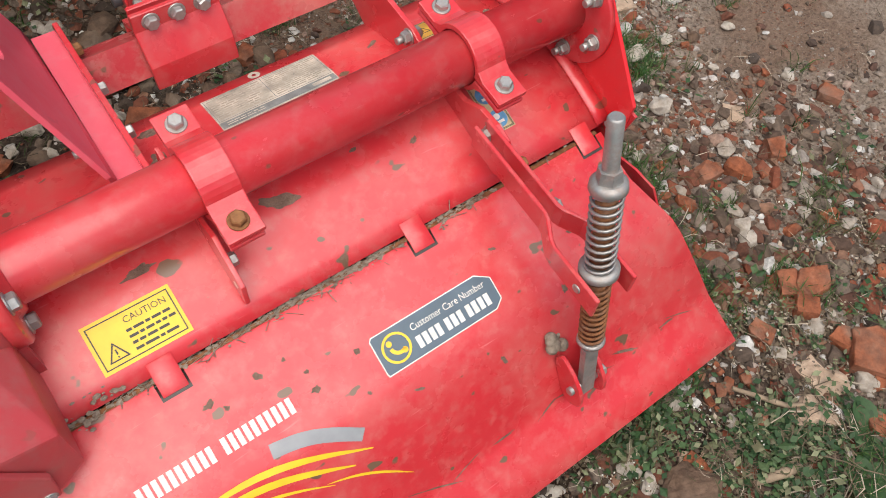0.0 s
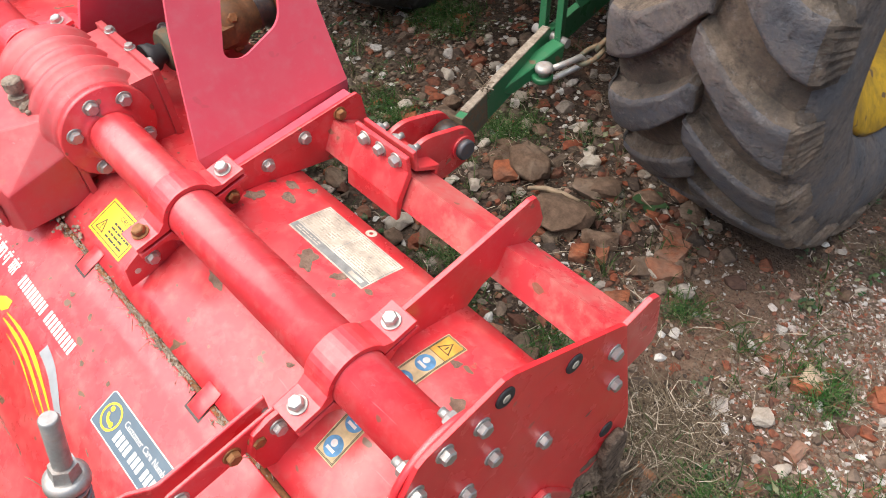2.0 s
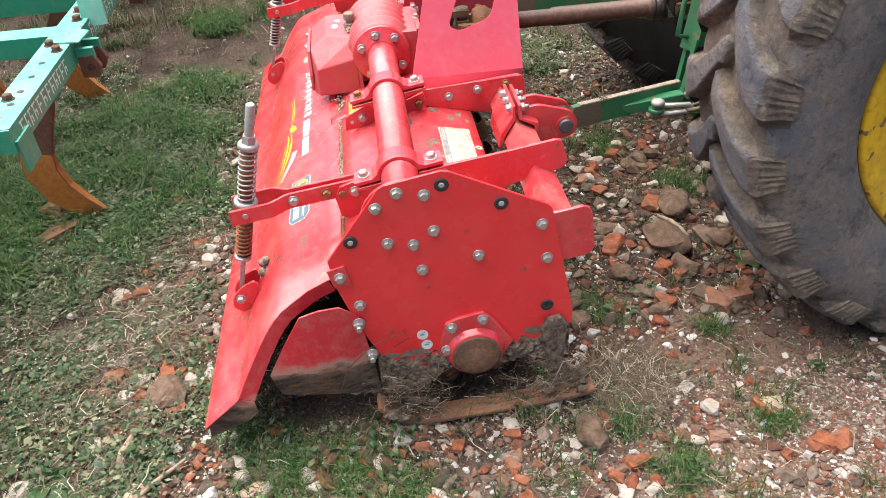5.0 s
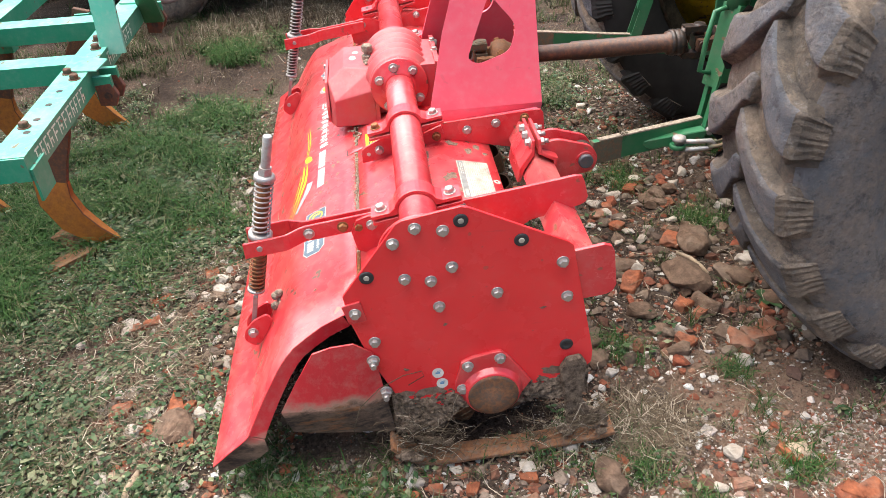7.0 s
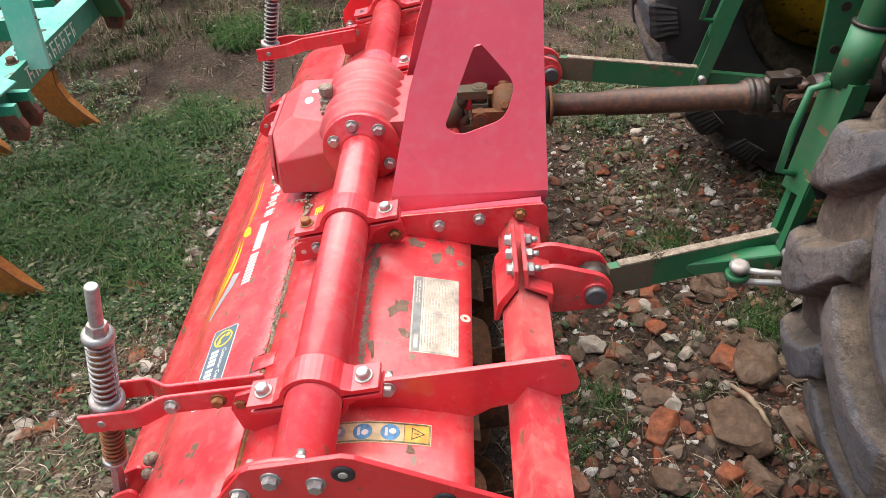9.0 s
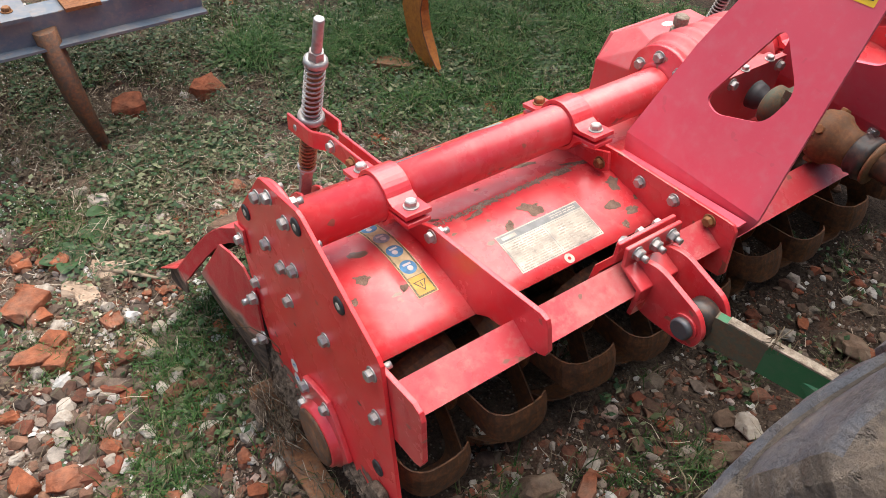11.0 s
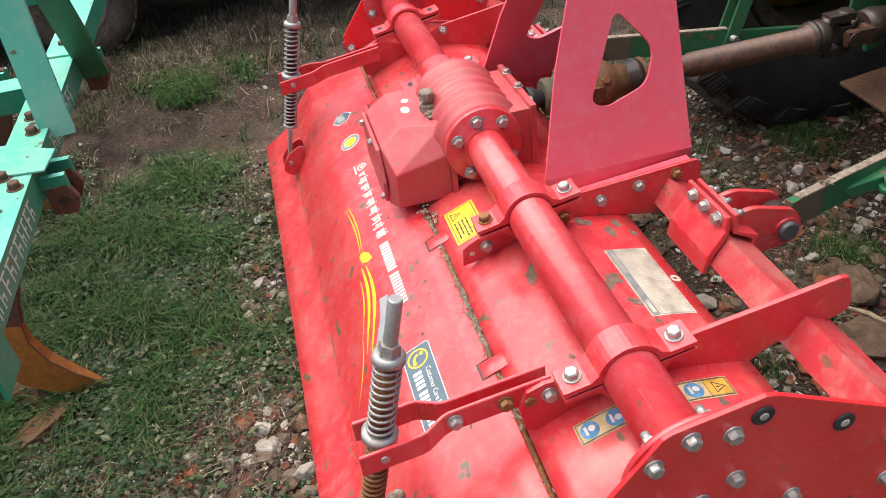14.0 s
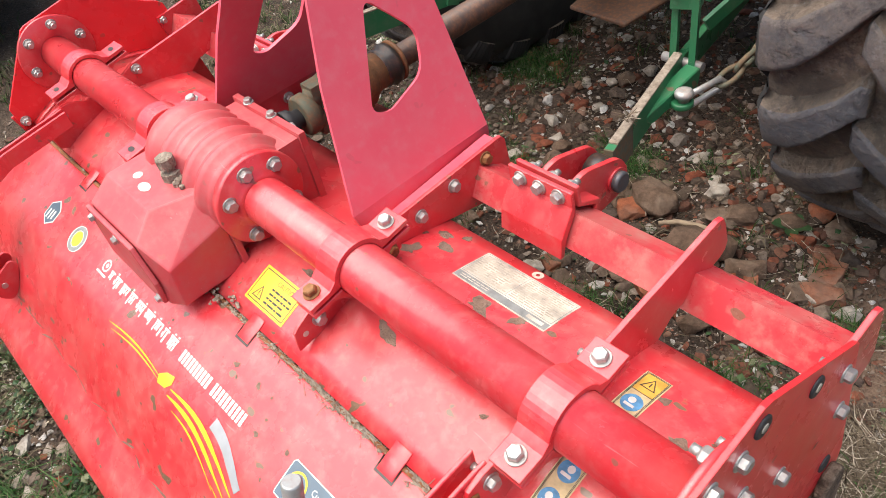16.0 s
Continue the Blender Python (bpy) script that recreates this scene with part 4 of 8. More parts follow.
# dried mud stains on hood and trailing board
def blob(x, v, rx, rv, seed):
    r = random.Random(seed)
    w = [(r.uniform(0.12, 0.34) / k ** 0.5, r.uniform(0, 6.28), k) for k in (1, 2, 3, 5, 8)]
    turn = r.uniform(-0.5, 0.5)
    out = []
    for k in range(40):
        a = 2 * math.pi * k / 40
        s = 1 + sum(p * math.sin(n * a + q) for p, q, n in w)
        dx, dv = rx * math.cos(a) * s, rv * math.sin(a) * s
        out.append((x + dx * math.cos(turn) - dv * math.sin(turn), v + dx * math.sin(turn) + dv * math.cos(turn)))
    return out


spots = [(0.251, 0.142, 0.033, 0.015), (0.031, 0.142, 0.03, 0.008), (0.345, 0.272, 0.03, 0.02), (0.745, 0.262, 0.02, 0.012), (0.18, 0.345, 0.02, 0.016), (0.686, 0.315, 0.013, 0.008),
         (0.214, 0.222, 0.024, 0.01), (0.46, 0.232, 0.03, 0.007), (0.78, 0.3, 0.011, 0.008), (0.14, 0.3, 0.02, 0.02), (0.19, 0.40, 0.012, 0.01), (0.54, 0.2, 0.012, 0.006), (0.56, 0.35, 0.014, 0.006),
         (0.4, 0.16, 0.008, 0.004), (0.5, 0.13, 0.01, 0.005), (-0.5, 0.3, 0.03, 0.02), (-0.7, 0.25, 0.02, 0.02), (0.16, 0.212, 0.05, 0.008), (0.42, 0.29, 0.02, 0.01), (0.15, 0.375, 0.02, 0.012)]
for k, (x, v, a, c) in enumerate(spots):
    decal("mud_stain", [blob(x, v, a * 0.8, c * 0.8, 50 + k)], HOOD_AT, HOOD_CUTS, 0.0005, STAIN, hood)
spots = [(0.098, -0.063, 0.011, 0.007), (0.021, -0.063, 0.011, 0.008), (0.161, -0.122, 0.01, 0.007), (0.241, -0.105, 0.006, 0.008), (0.226, -0.17, 0.005, 0.004), (0.041, -0.078, 0.006, 0.005), (0.162, -0.094, 0.005, 0.005), (0.142, -0.061, 0.005, 0.004),
         (0.30, -0.21, 0.012, 0.004), (0.6, -0.2, 0.007, 0.012), (0.66, -0.12, 0.01, 0.005), (-0.2, -0.09, 0.006, 0.004), (-0.3, -0.2, 0.01, 0.006), (0.45, -0.25, 0.006, 0.012), (0.52, -0.08, 0.008, 0.004), (-0.6, -0.2, 0.012, 0.005)]
for k, (x, v, a, c) in enumerate(spots):
    decal("mud_stain", [blob(x, v, a * 0.7, c * 0.7, 90 + k)], APRON_AT, APRON_CUTS, 0.0005, STAIN, apron)
fold_v = -along(APRON)[10]
for k in range(26):
    x = -1.08 + 1.95 * k / 25 + rng.uniform(-0.03, 0.03)
    decal("mud_stain", [blob(x, fold_v + rng.uniform(-0.004, 0.004), rng.uniform(0.015, 0.05), rng.uniform(0.0012, 0.0028), 210 + k)], APRON_AT, APRON_CUTS, 0.0005, STAIN, apron)
bm = bmesh.new()
for k in range(900):
    p = Vector(HOOD_AT(rng.choice((rng.uniform(0.2, 0.58), rng.gauss(0.42, 0.06), rng.gauss(0.24, 0.04))), 0.214 + rng.gauss(0, 0.0035), 0.0003))
    q = rng.uniform(0.0006, 0.0021)
    bmesh.ops.create_icosphere(bm, subdivisions=1, radius=q, matrix=Matrix.Translation(p) @ Matrix.Diagonal((rng.uniform(1.0, 2.4), 1.2, 0.5, 1)))
tagged(part("dust_line", bm, DRYMUD, hood, "line of dried crumbs along the crown"), kind="stuff")
# small white washer mark beside the label
decal("washer_mark", ring(0.357, 0.41, 0.004, 0.011, 16), HOOD_AT, [], 0.001, PAPER, tiller)

# dirt on the foot of the near end plate
for k, (y, z, a, c) in enumerate(((0.60, 0.215, 0.03, 0.012), (0.68, 0.222, 0.035, 0.014), (0.98, 0.25, 0.03, 0.012), (0.72, 0.43, 0.006, 0.003), (0.95, 0.45, 0.008, 0.003), (0.62, 0.3, 0.007, 0.004))):
    decal("mud_stain", [blob(y, z, a, c, 130 + k)], lambda a_, b_, c_: (END_N + 0.008 + c_, a_, b_), [], 0.0006, STAIN, tiller)

# two small white dots on the near end plate
for y, z in ((0.695, 0.278), (0.704, 0.243)):
    dot = decal("paper_dot", [disc(y, z, 0.0145, 16, 0.0165)], lambda a, b, c: (END_N + 0.008 + c, a, b), [], 0.0008, WHITE, tiller)
    decal("ink_mark", [rect(y - 0.006, y + 0.005, z - 0.002, z + 0.003), rect(y - 0.002, y + 0.007, z + 0.005, z + 0.008)], lambda a, b, c: (END_N + 0.008 + c, a, b), [], 0.0013, STBLUE, dot)

# main tube
tube = part("main_tube", bm_cyl(bmesh.new(), (END_F + 0.002, TUBE_Y, TUBE_Z), (END_N - 0.002, TUBE_Y, TUBE_Z), TUBE_R, n=64), RED, tiller, "thick red cross tube")


def clamp_profile(tilt, up=1):
    pts = []
    ri, ro, ear, t = TUBE_R + 0.001, TUBE_R + 0.0105, 0.112, 0.0095
    base = 0.004
    a = math.asin((base + t) / ro)
    b = math.asin(base / ri)
    pts += [(ear, base), (ear, base + t)]
    pts += [(ro * math.cos(a) + 0.012, base + t)]
    pts += [(ro * math.cos(a + (math.pi - 2 * a) * k / 16), ro * math.sin(a + (math.pi - 2 * a) * k / 16)) for k in range(1, 16)]
    pts += [(-ro * math.cos(a) - 0.012, base + t), (-ear, base + t), (-ear, base)]
    pts += [(-ri * math.cos(b + (math.pi - 2 * b) * k / 16), ri * math.sin(b + (math.pi - 2 * b) * k / 16)) for k in range(17)]
    ct, st = math.cos(tilt), math.sin(tilt)
    return [(TUBE_Y + p[0] * ct - up * p[1] * st, TUBE_Z + p[0] * st + up * p[1] * ct) for p in pts]


TILT_C = radians(10)


def clamp(x0, x1, rear_mesh=BOLT, front_mesh=BOLT):
    c = part("tube_clamp", soften(bm_plate(bmesh.new(), clamp_profile(TILT_C), x0, x1), 0.0018, 2), RED, tiller, "bent red strap clamp with two bolts")
    for s, me in ((1, front_mesh), (-1, rear_mesh)):
        y = s * 0.0865
        if me is None:
            mid = Vector(((x0 + x1) / 2, TUBE_Y + y * math.cos(TILT_C) - 0.0135 * math.sin(TILT_C), TUBE_Z + y * math.sin(TILT_C) + 0.0135 * math.cos(TILT_C)))
            turn = Matrix.Translation(mid) @ Matrix.Rotation(TILT_C, 4, "X")
            bm = bmesh.new()
            bm.faces.new([bm.verts.new(turn @ Vector((0.0125 * math.cos(q) , 0.0075 * math.sin(q), 0.0006))) for q in np.linspace(0, 2 * math.pi, 20, endpoint=False)])
            part("slot_hole", bm, DARKSTEEL, c)
            continue
        bolt(c, ((x0 + x1) / 2, TUBE_Y + y * math.cos(TILT_C) - 0.0135 * math.sin(TILT_C), TUBE_Z + y * math.sin(TILT_C) + 0.0135 * math.cos(TILT_C)), (0, -math.sin(TILT_C), math.cos(TILT_C)), me, size=1.08)
    low = part("saddle", soften(bm_plate(bmesh.new(), clamp_profile(TILT_C, -1), x0 + 0.002, x1 - 0.002), 0.0015, 1), RED, tiller)
    return c


clamp(0.602, 0.658)
clamp(0.142, 0.198, BOLT_BRASSY)
clamp(mirror_x(0.198), mirror_x(0.142), None)
clamp(mirror_x(0.658), mirror_x(0.602), None, None)

# upright plates under the clamps, reaching forward to the beam
ARM = [(0.515, 0.545), (0.53, 0.578), (0.56, 0.588), (0.60, 0.59), (0.64, 0.572), (0.73, 0.578), (0.79, 0.606), (0.95, 0.628), (1.085, 0.648), (1.1, 0.645), (1.107, 0.63), (1.118, 0.585), (1.113, 0.57), (1.10, 0.562), (0.97, 0.53), (0.935, 0.505), (0.85, 0.525), (0.72, 0.536), (0.60, 0.503), (0.545, 0.482), (0.525, 0.49)]
for x in (0.600, mirror_x(0.600)):
    arm = part("arm_plate", soften(bm_plate(bmesh.new(), ARM, x - 0.01, x), 0.0018, 2), RED, tiller, "long red arm plate from tube to front beam")
    s = 1 if x > 0 else -1
    for y, z in ((0.795, 0.588), (0.568, 0.563)):
        bolt(arm, (x - 0.01 * (s < 0), y, z), (s, 0, 0))
        bolt(arm, (x - 0.01 * (s > 0), y, z), (-s, 0, 0), NUT, name="nut")
REARP = [(0.545, 0.497), (0.548, 0.54), (0.56, 0.549), (0.62, 0.58), (0.65, 0.572), (0.72, 0.572), (0.79, 0.60), (0.80, 0.56), (0.78, 0.541), (0.68, 0.531), (0.60, 0.505)]
for x in (0.142, mirror_x(0.142) + 0.008):
    s = 1 if x > 0 else -1
    sup = part("support_plate", soften(bm_plate(bmesh.new(), REARP, x - 0.008, x), 0.0018, 2), RED, tiller)
    for y, z in ((0.60, 0.537), (0.775, 0.565)):
        bolt(sup, (x if s > 0 else x - 0.008, y, z), (s, 0, 0), BOLT_BRASSY if y > 0.7 else BOLT)
    part("bolt_hole", bm_cyl(bmesh.new(), (x - 0.0085, 0.567, 0.525), (x + 0.0004, 0.567, 0.525), 0.006, n=14), PAPER, sup)

# front beam, a square tube turned on edge
BEAM_Y, BEAM_Z, BEAM_W = 1.043, 0.537, 0.066
beam = part("front_beam", soften(bm_box(bmesh.new(), ((END_N + END_F) / 2, BEAM_Y, BEAM_Z), (END_N - END_F - 0.022, BEAM_W, BEAM_W), Matrix.Rotation(radians(-29), 3, "X")), 0.006, 3), RED_DUST, tiller, "square red front beam, scuffed with dust")

# mast: two bent plates
MAST_K = 0.34
mast_x0 = 0.07


def mast_at(y, z, off=0.0):
    """On the leaning part of the near mast plate."""
    n = Vector((1, 0, MAST_K)).normalized()
    return Vector((0.042 - MAST_K * (z - 0.67), y, z)) + n * off


def outline_round(pts, r, n=4):
    out = []
    m = len(pts)
    for i in range(m):
        p, a, b = Vector(pts[i]), Vector(pts[i - 1]), Vector(pts[(i + 1) % m])
        da, db = (a - p), (b - p)
        k = min(r, da.length * 0.45, db.length * 0.45)
        p0, p1 = p + da.normalized() * k, p + db.normalized() * k
        for j in range(n + 1):
            t = j / n
            q = p0.lerp(p, t).lerp(p.lerp(p1, t), t)
            out.append((q.x, q.y))
    return out


MAST_OUT = outline_round([(0.765, 0.61), (1.112, 0.61), (1.109, 0.70), (1.106, 0.86), (1.104, 1.0), (1.10, 1.13), (0.985, 1.15), (0.893, 1.03), (0.82, 0.825)], 0.0005)
MAST_HOLE = outline_round([(0.967, 0.922), (1.046, 0.832), (1.022, 0.762), (0.925, 0.732), (0.890, 0.748)], 0.026, 6)
for side in (1, -1):
    S = (lambda x: x) if side > 0 else (lambda x: -0.40 - x)
    bm = bmesh.new()
    bm_plate(bm, MAST_OUT, -0.008, 0.0, "x", [MAST_HOLE])
    for v in bm.verts:
        p = mast_at(v.co.y, v.co.z, v.co.x)
        v.co = Vector((S(p.x), p.y, p.z))
    # the plate sweeps outward to its upright foot
    bend = [(0.0624, 0.61), (0.0655, 0.602), (0.0682, 0.592), (0.0696, 0.58), (mast_x0, 0.565), (mast_x0, 0.53)]
    rear = lambda z: 0.765 + (0.61 - z) * 0.25
    fore = lambda z: 1.112 - 0.04 * ((0.61 - z) / 0.08) ** 1.5
    o = [[bm.verts.new((S(x), rear(z) if e == 0 else fore(z), z)) for x, z in bend] for e in (0, 1)]
    i_ = [[bm.verts.new((S(x - 0.0077), rear(z) if e == 0 else fore(z), z)) for k, (x, z) in enumerate(bend)] for e in (0, 1)]
    for k in range(len(bend) - 1):
        bm.faces.new((o[0][k], o[1][k], o[1][k + 1], o[0][k + 1])).smooth = True
        bm.faces.new((i_[0][k], i_[0][k + 1], i_[1][k + 1], i_[1][k])).smooth = True
        for e in (0, 1):
            bm.faces.new((o[e][k], o[e][k + 1], i_[e][k + 1], i_[e][k]))
    bmesh.ops.recalc_face_normals(bm, faces=bm.faces)
    mast = part("mast_plate", bm, RED_MAST, tiller, "tall leaning mast plate with a cut-out, faded red")
    bxx = 0.108 if side > 0 else -0.508
    base = part("mast_base", soften(bm_plate(bmesh.new(), [(0.715, 0.56), (0.735, 0.58), (0.755, 0.59), (0.80, 0.595), (1.08, 0.612), (1.096, 0.612), (1.105, 0.6), (1.115, 0.50), (1.105, 0.485), (1.07, 0.48), (0.95, 0.506), (0.80, 0.541)], min(bxx, bxx + side * 0.009), max(bxx, bxx + side * 0.009)), 0.002, 2), RED, tiller, "bolted mast foot plate")
    part("foot_web", bm_plate(bmesh.new(), [(0.775, 0.572), (1.095, 0.599), (1.095, 0.592), (0.775, 0.565)], min(S(mast_x0), S(0.1085)), max(S(mast_x0), S(0.1085))), RED_MAST, mast)
    for y, z, me in ((0.87, 0.565, BOLT), (0.959, 0.579, BOLT), (1.047, 0.589, BOLT_BRASSY)):
        bolt(base, (bxx + side * 0.009, y, z), (side, 0, 0), me)
        bolt(mast, ((mast_x0 - 0.0085) if side > 0 else (-0.40 - mast_x0 + 0.0085), y, z + 0.0), (-side, 0, 0), NUT, name="nut")


def mast_map(y, z, lift):
    return mast_at(y, z, lift)


ml = decal("mast_label", [[(1.035, 0.998), (1.085, 1.0), (1.085, 1.045), (1.035, 1.043)]], mast_map, [], 0.001, STYELLOW, tiller, "small yellow warning label")
decal("ink_mark", [[(1.043, 1.008), (1.047, 1.008), (1.065, 1.038), (1.061, 1.038)], [(1.063, 1.007), (1.079, 1.009), (1.079, 1.013), (1.063, 1.011)]], mast_map, [], 0.0016, INK, ml)
part("mast_spacer", bm_cyl(bmesh.new(), (-0.36, 1.05, 1.10), (-0.04, 1.05, 1.10), 0.013, n=16), STEEL, tiller)


# hitch clevis on the beam
def clevis(cx):
    top = BEAM_Z + 0.05
    rear = [(BEAM_Y - 0.062, 0.505), (BEAM_Y - 0.055, 0.548), (BEAM_Y - 0.022, top + 0.012), (BEAM_Y - 0.022, 0.632), (BEAM_Y - 0.013, 0.632), (BEAM_Y - 0.013, top), (BEAM_Y - 0.042, 0.54), (BEAM_Y - 0.052, 0.505)]
    c = part("hitch_clamp", soften(bm_plate(bmesh.new(), rear, cx - 0.075, cx + 0.075), 0.0015, 1), RED, tiller, "bolted red hitch clamp round the beam")
    front = [(BEAM_Y - 0.004, 0.632), (BEAM_Y + 0.005, 0.632), (BEAM_Y + 0.007, top + 0.004), (BEAM_Y + 0.055, 0.57), (BEAM_Y + 0.048, 0.50), (BEAM_Y + 0.038, 0.50), (BEAM_Y + 0.044, 0.562), (BEAM_Y - 0.002, top)]
    part("clamp_front", soften(bm_plate(bmesh.new(), front, cx - 0.072, cx + 0.072), 0.0015, 1), RED, c)
    for k in (-0.045, 0.0, 0.045):
        bolt(c, (cx + k, BEAM_Y - 0.022, 0.613), (0, -1, 0), BOLT, size=1.05)
        bolt(c, (cx + k, BEAM_Y + 0.005, 0.613), (0, 1, 0), NUT, name="nut")
    lug = outline_round([(1.045, 0.50), (1.05, 0.60), (1.10, 0.612), (1.20, 0.582), (1.222, 0.545), (1.212, 0.508), (1.19, 0.497), (1.10, 0.488)], 0.018)
    for dx in (-0.034, 0.034):
        part("hitch_lug", soften(bm_plate(bmesh.new(), lug, cx + dx - 0.006, cx + dx + 0.006), 0.002, 2), RED, c)
    part("hitch_pin", bm_lathe(bmesh.new(), (cx - 0.06, 1.183, 0.54), (1, 0, 0), [(0, 0.011), (0.1, 0.0115), (0.1, 0.0205), (0.114, 0.0215), (0.118, 0.018)], 24), PIN, c, "worn steel hitch pin")
    for dx in (-0.042, 0.042):
        part("pin_boss", bm_lathe(bmesh.new(), (cx + dx, 1.183, 0.54), (1, 0, 0), [(-0.003, 0.026), (0.003, 0.026)], 24), RED, c)
    return c


clevis(0.285)
clevis(-0.40 - 0.285)


# spring rods and their levers
def helix(p0, p1, r, wire, turns, seg=14, n=6):
    p0, p1 = Vector(p0), Vector(p1)
    q = (p1 - p0).to_track_quat("Z", "Y")
    length = (p1 - p0).length
    path = []
    for i in range(int(turns * seg) + 1):
        a = 2 * math.pi * i / seg
        path.append(p0 + q @ Vector((r * math.cos(a), r * math.sin(a), length * i / (turns * seg))))
    return bm_tube(bmesh.new(), path, wire, n)


def spring_rod(x, side):
    top, foot = Vector((x, 0.352, 0.818)), Vector((x, 0.216, 0.262))
    ax = (foot - top).normalized()
    at = lambda f: top.lerp(foot, f)
    rod = part("spring_rod", bm_lathe(bmesh.new(), top, ax, [(0, 0.0095), (0.003, 0.0115), (0.09, 0.0115), (0.44, 0.0115)], 20), STEEL, tiller, "sprung adjusting rod of galvanised steel")
    part("rod_nut", bm_lathe(bmesh.new(), at(0.145), ax, [(0, 0.0165), (0.016, 0.0185), (0.02, 0.0185), (0.02, 0.015)], 6), STEEL, rod)
    part("spring_cup", bm_lathe(bmesh.new(), at(0.178), ax, [(0, 0.02), (0.004, 0.026), (0.014, 0.027), (0.018, 0.022)], 28), STEEL, rod)
    part("upper_spring", helix(at(0.2), at(0.475), 0.0215, 0.0026, 11), STEEL, rod, "coil spring, rust in the middle")
    part("rust_band", bm_cyl(bmesh.new(), at(0.2), at(0.46), 0.0155, n=20), RUSTSPRING if side > 0 else DARKSTEEL, rod)
    part("spring_seat", bm_lathe(bmesh.new(), at(0.468), ax, [(0, 0.022), (0.002, 0.0305), (0.014, 0.0305), (0.018, 0.025)], 28), STEEL, rod)
    part("lower_spring", helix(at(0.535), at(0.775), 0.0195, 0.0027, 11), RUSTSPRING if side > 0 else STEEL, rod, "lower coil spring")
    part("sleeve", bm_cyl(bmesh.new(), at(0.53), at(0.77), 0.0145, n=20), RUSTSPRING if side > 0 else DARKSTEEL, rod)
    part("lower_ring", bm_lathe(bmesh.new(), at(0.775), ax, [(0, 0.02), (0.002, 0.0235), (0.007, 0.0235), (0.009, 0.018)], 24), STEEL, rod)
    q = ax.to_track_quat("Z", "X").to_matrix()
    part("flattened_end", soften(bm_box(bmesh.new(), at(0.93), (0.012, 0.03, 0.13), q), 0.003, 2), STEEL, rod)
    # forked lever
    for s in (1, -1):
        z = lambda y: 0.528 + (y - 0.25) * 0.13
        xs = lambda o: x + s * o
        path = [(xs(0.0125), 0.575, z(0.575)), (xs(0.0125), 0.40, z(0.40)), (xs(0.016), 0.388, z(0.388)), (xs(0.034), 0.358, z(0.358)), (xs(0.037), 0.346, z(0.346)), (xs(0.037), 0.245, z(0.245))]
        lev = part("fork_lever", soften(bm_strip(bmesh.new(), path, 0.044, 0.007), 0.0015, 1), RED, tiller, "forked red lever carrying the spring rod")
        if s == side:
            bolt(lev, (xs(0.016), 0.409, z(0.409)), (s, 0, 0))
            bolt(lev, (xs(0.016), 0.495, z(0.495)), (s, 0, 0), BOLT_BRASSY)
            bolt(lev, (xs(0.016), 0.535, z(0.535) - 0.008), (s, 0, 0), BOLT_BRASSY if side > 0 else BOLT)
        part("pivot_pin", bm_lathe(bmesh.new(), (xs(0.03), 0.285, z(0.285)), (s, 0, 0), [(0, 0.008), (0.0115, 0.008), (0.013, 0.006)], 14), ZINC, lev)
    # bracket on the trailing board
    ears = outline_round([(0.275, 0.30), (0.262, 0.318), (0.225, 0.30), (0.196, 0.268), (0.19, 0.235), (0.215, 0.212), (0.235, 0.224), (0.262, 0.268)], 0.012)
    br = None
    for s in (1, -1):
        e = part("rod_bracket", soften(bm_plate(bmesh.new(), ears, x + s * 0.027 - 0.004, x + s * 0.027 + 0.004), 0.0012, 1), RED, tiller, "red ear bracket on the trailing board")
        br = br or e
    part("bracket_pin", bm_cyl(bmesh.new(), (x - 0.038, 0.218, 0.262), (x + 0.034, 0.218, 0.262), 0.008, n=12), ZINC, br)
    bolt(br, (x + side * 0.031, 0.218, 0.262), (side, 0, 0))


spring_rod(0.575, 1)
spring_rod(mirror_x(0.575), -1)
bm = bmesh.new()
for k in range(9):
    bmesh.ops.create_icosphere(bm, subdivisions=2, radius=rng.uniform(0.007, 0.013), matrix=Matrix.Translation((0.545 + rng.uniform(-0.012, 0.03), 0.29 + rng.uniform(-0.01, 0.02), 0.318 + rng.uniform(-0.008, 0.02))))
part("mud_lump", bm, DRYMUD, tiller, "lump of dried mud by the bracket")

# gearbox
rings = [(0.0, 0.092), (0.016, 0.096)]
for k in range(4):
    x = 0.042 + 0.05 * k
    rings += [(x - 0.02, 0.097), (x - 0.012, 0.105), (x - 0.004, 0.109), (x + 0.004, 0.109), (x + 0.012, 0.105), (x + 0.021, 0.097)]
rings += [(0.222, 0.112), (0.25, 0.111), (0.28, 0.1), (0.305, 0.082), (0.325, 0.062), (0.335, 0.05)]
gb = part("gearbox_barrel", bm_lathe(bmesh.new(), (-0.135, TUBE_Y, TUBE_Z), (-1, 0, 0), rings, 56), RED_BOX, tiller, "cast gearbox housing with cooling ribs, dusty red")
gfl = part("gearbox_flange", bm_lathe(bmesh.new(), (-0.138, TUBE_Y, TUBE_Z), (1, 0, 0), [(0, 0.094), (0.016, 0.094), (0.019, 0.091), (0.019, 0.06), (0.03, 0.054), (0.032, TUBE_R)], 48), RED, gb)
for deg in (104, 52, 155, 234, -31, -80):
    a = radians(deg)
    bolt(gfl, (-0.119, 0.685 + 0.072 * math.cos(a), 0.62 + 0.072 * math.sin(a)), (1, 0, 0), size=1.1)
bm = bmesh.new()
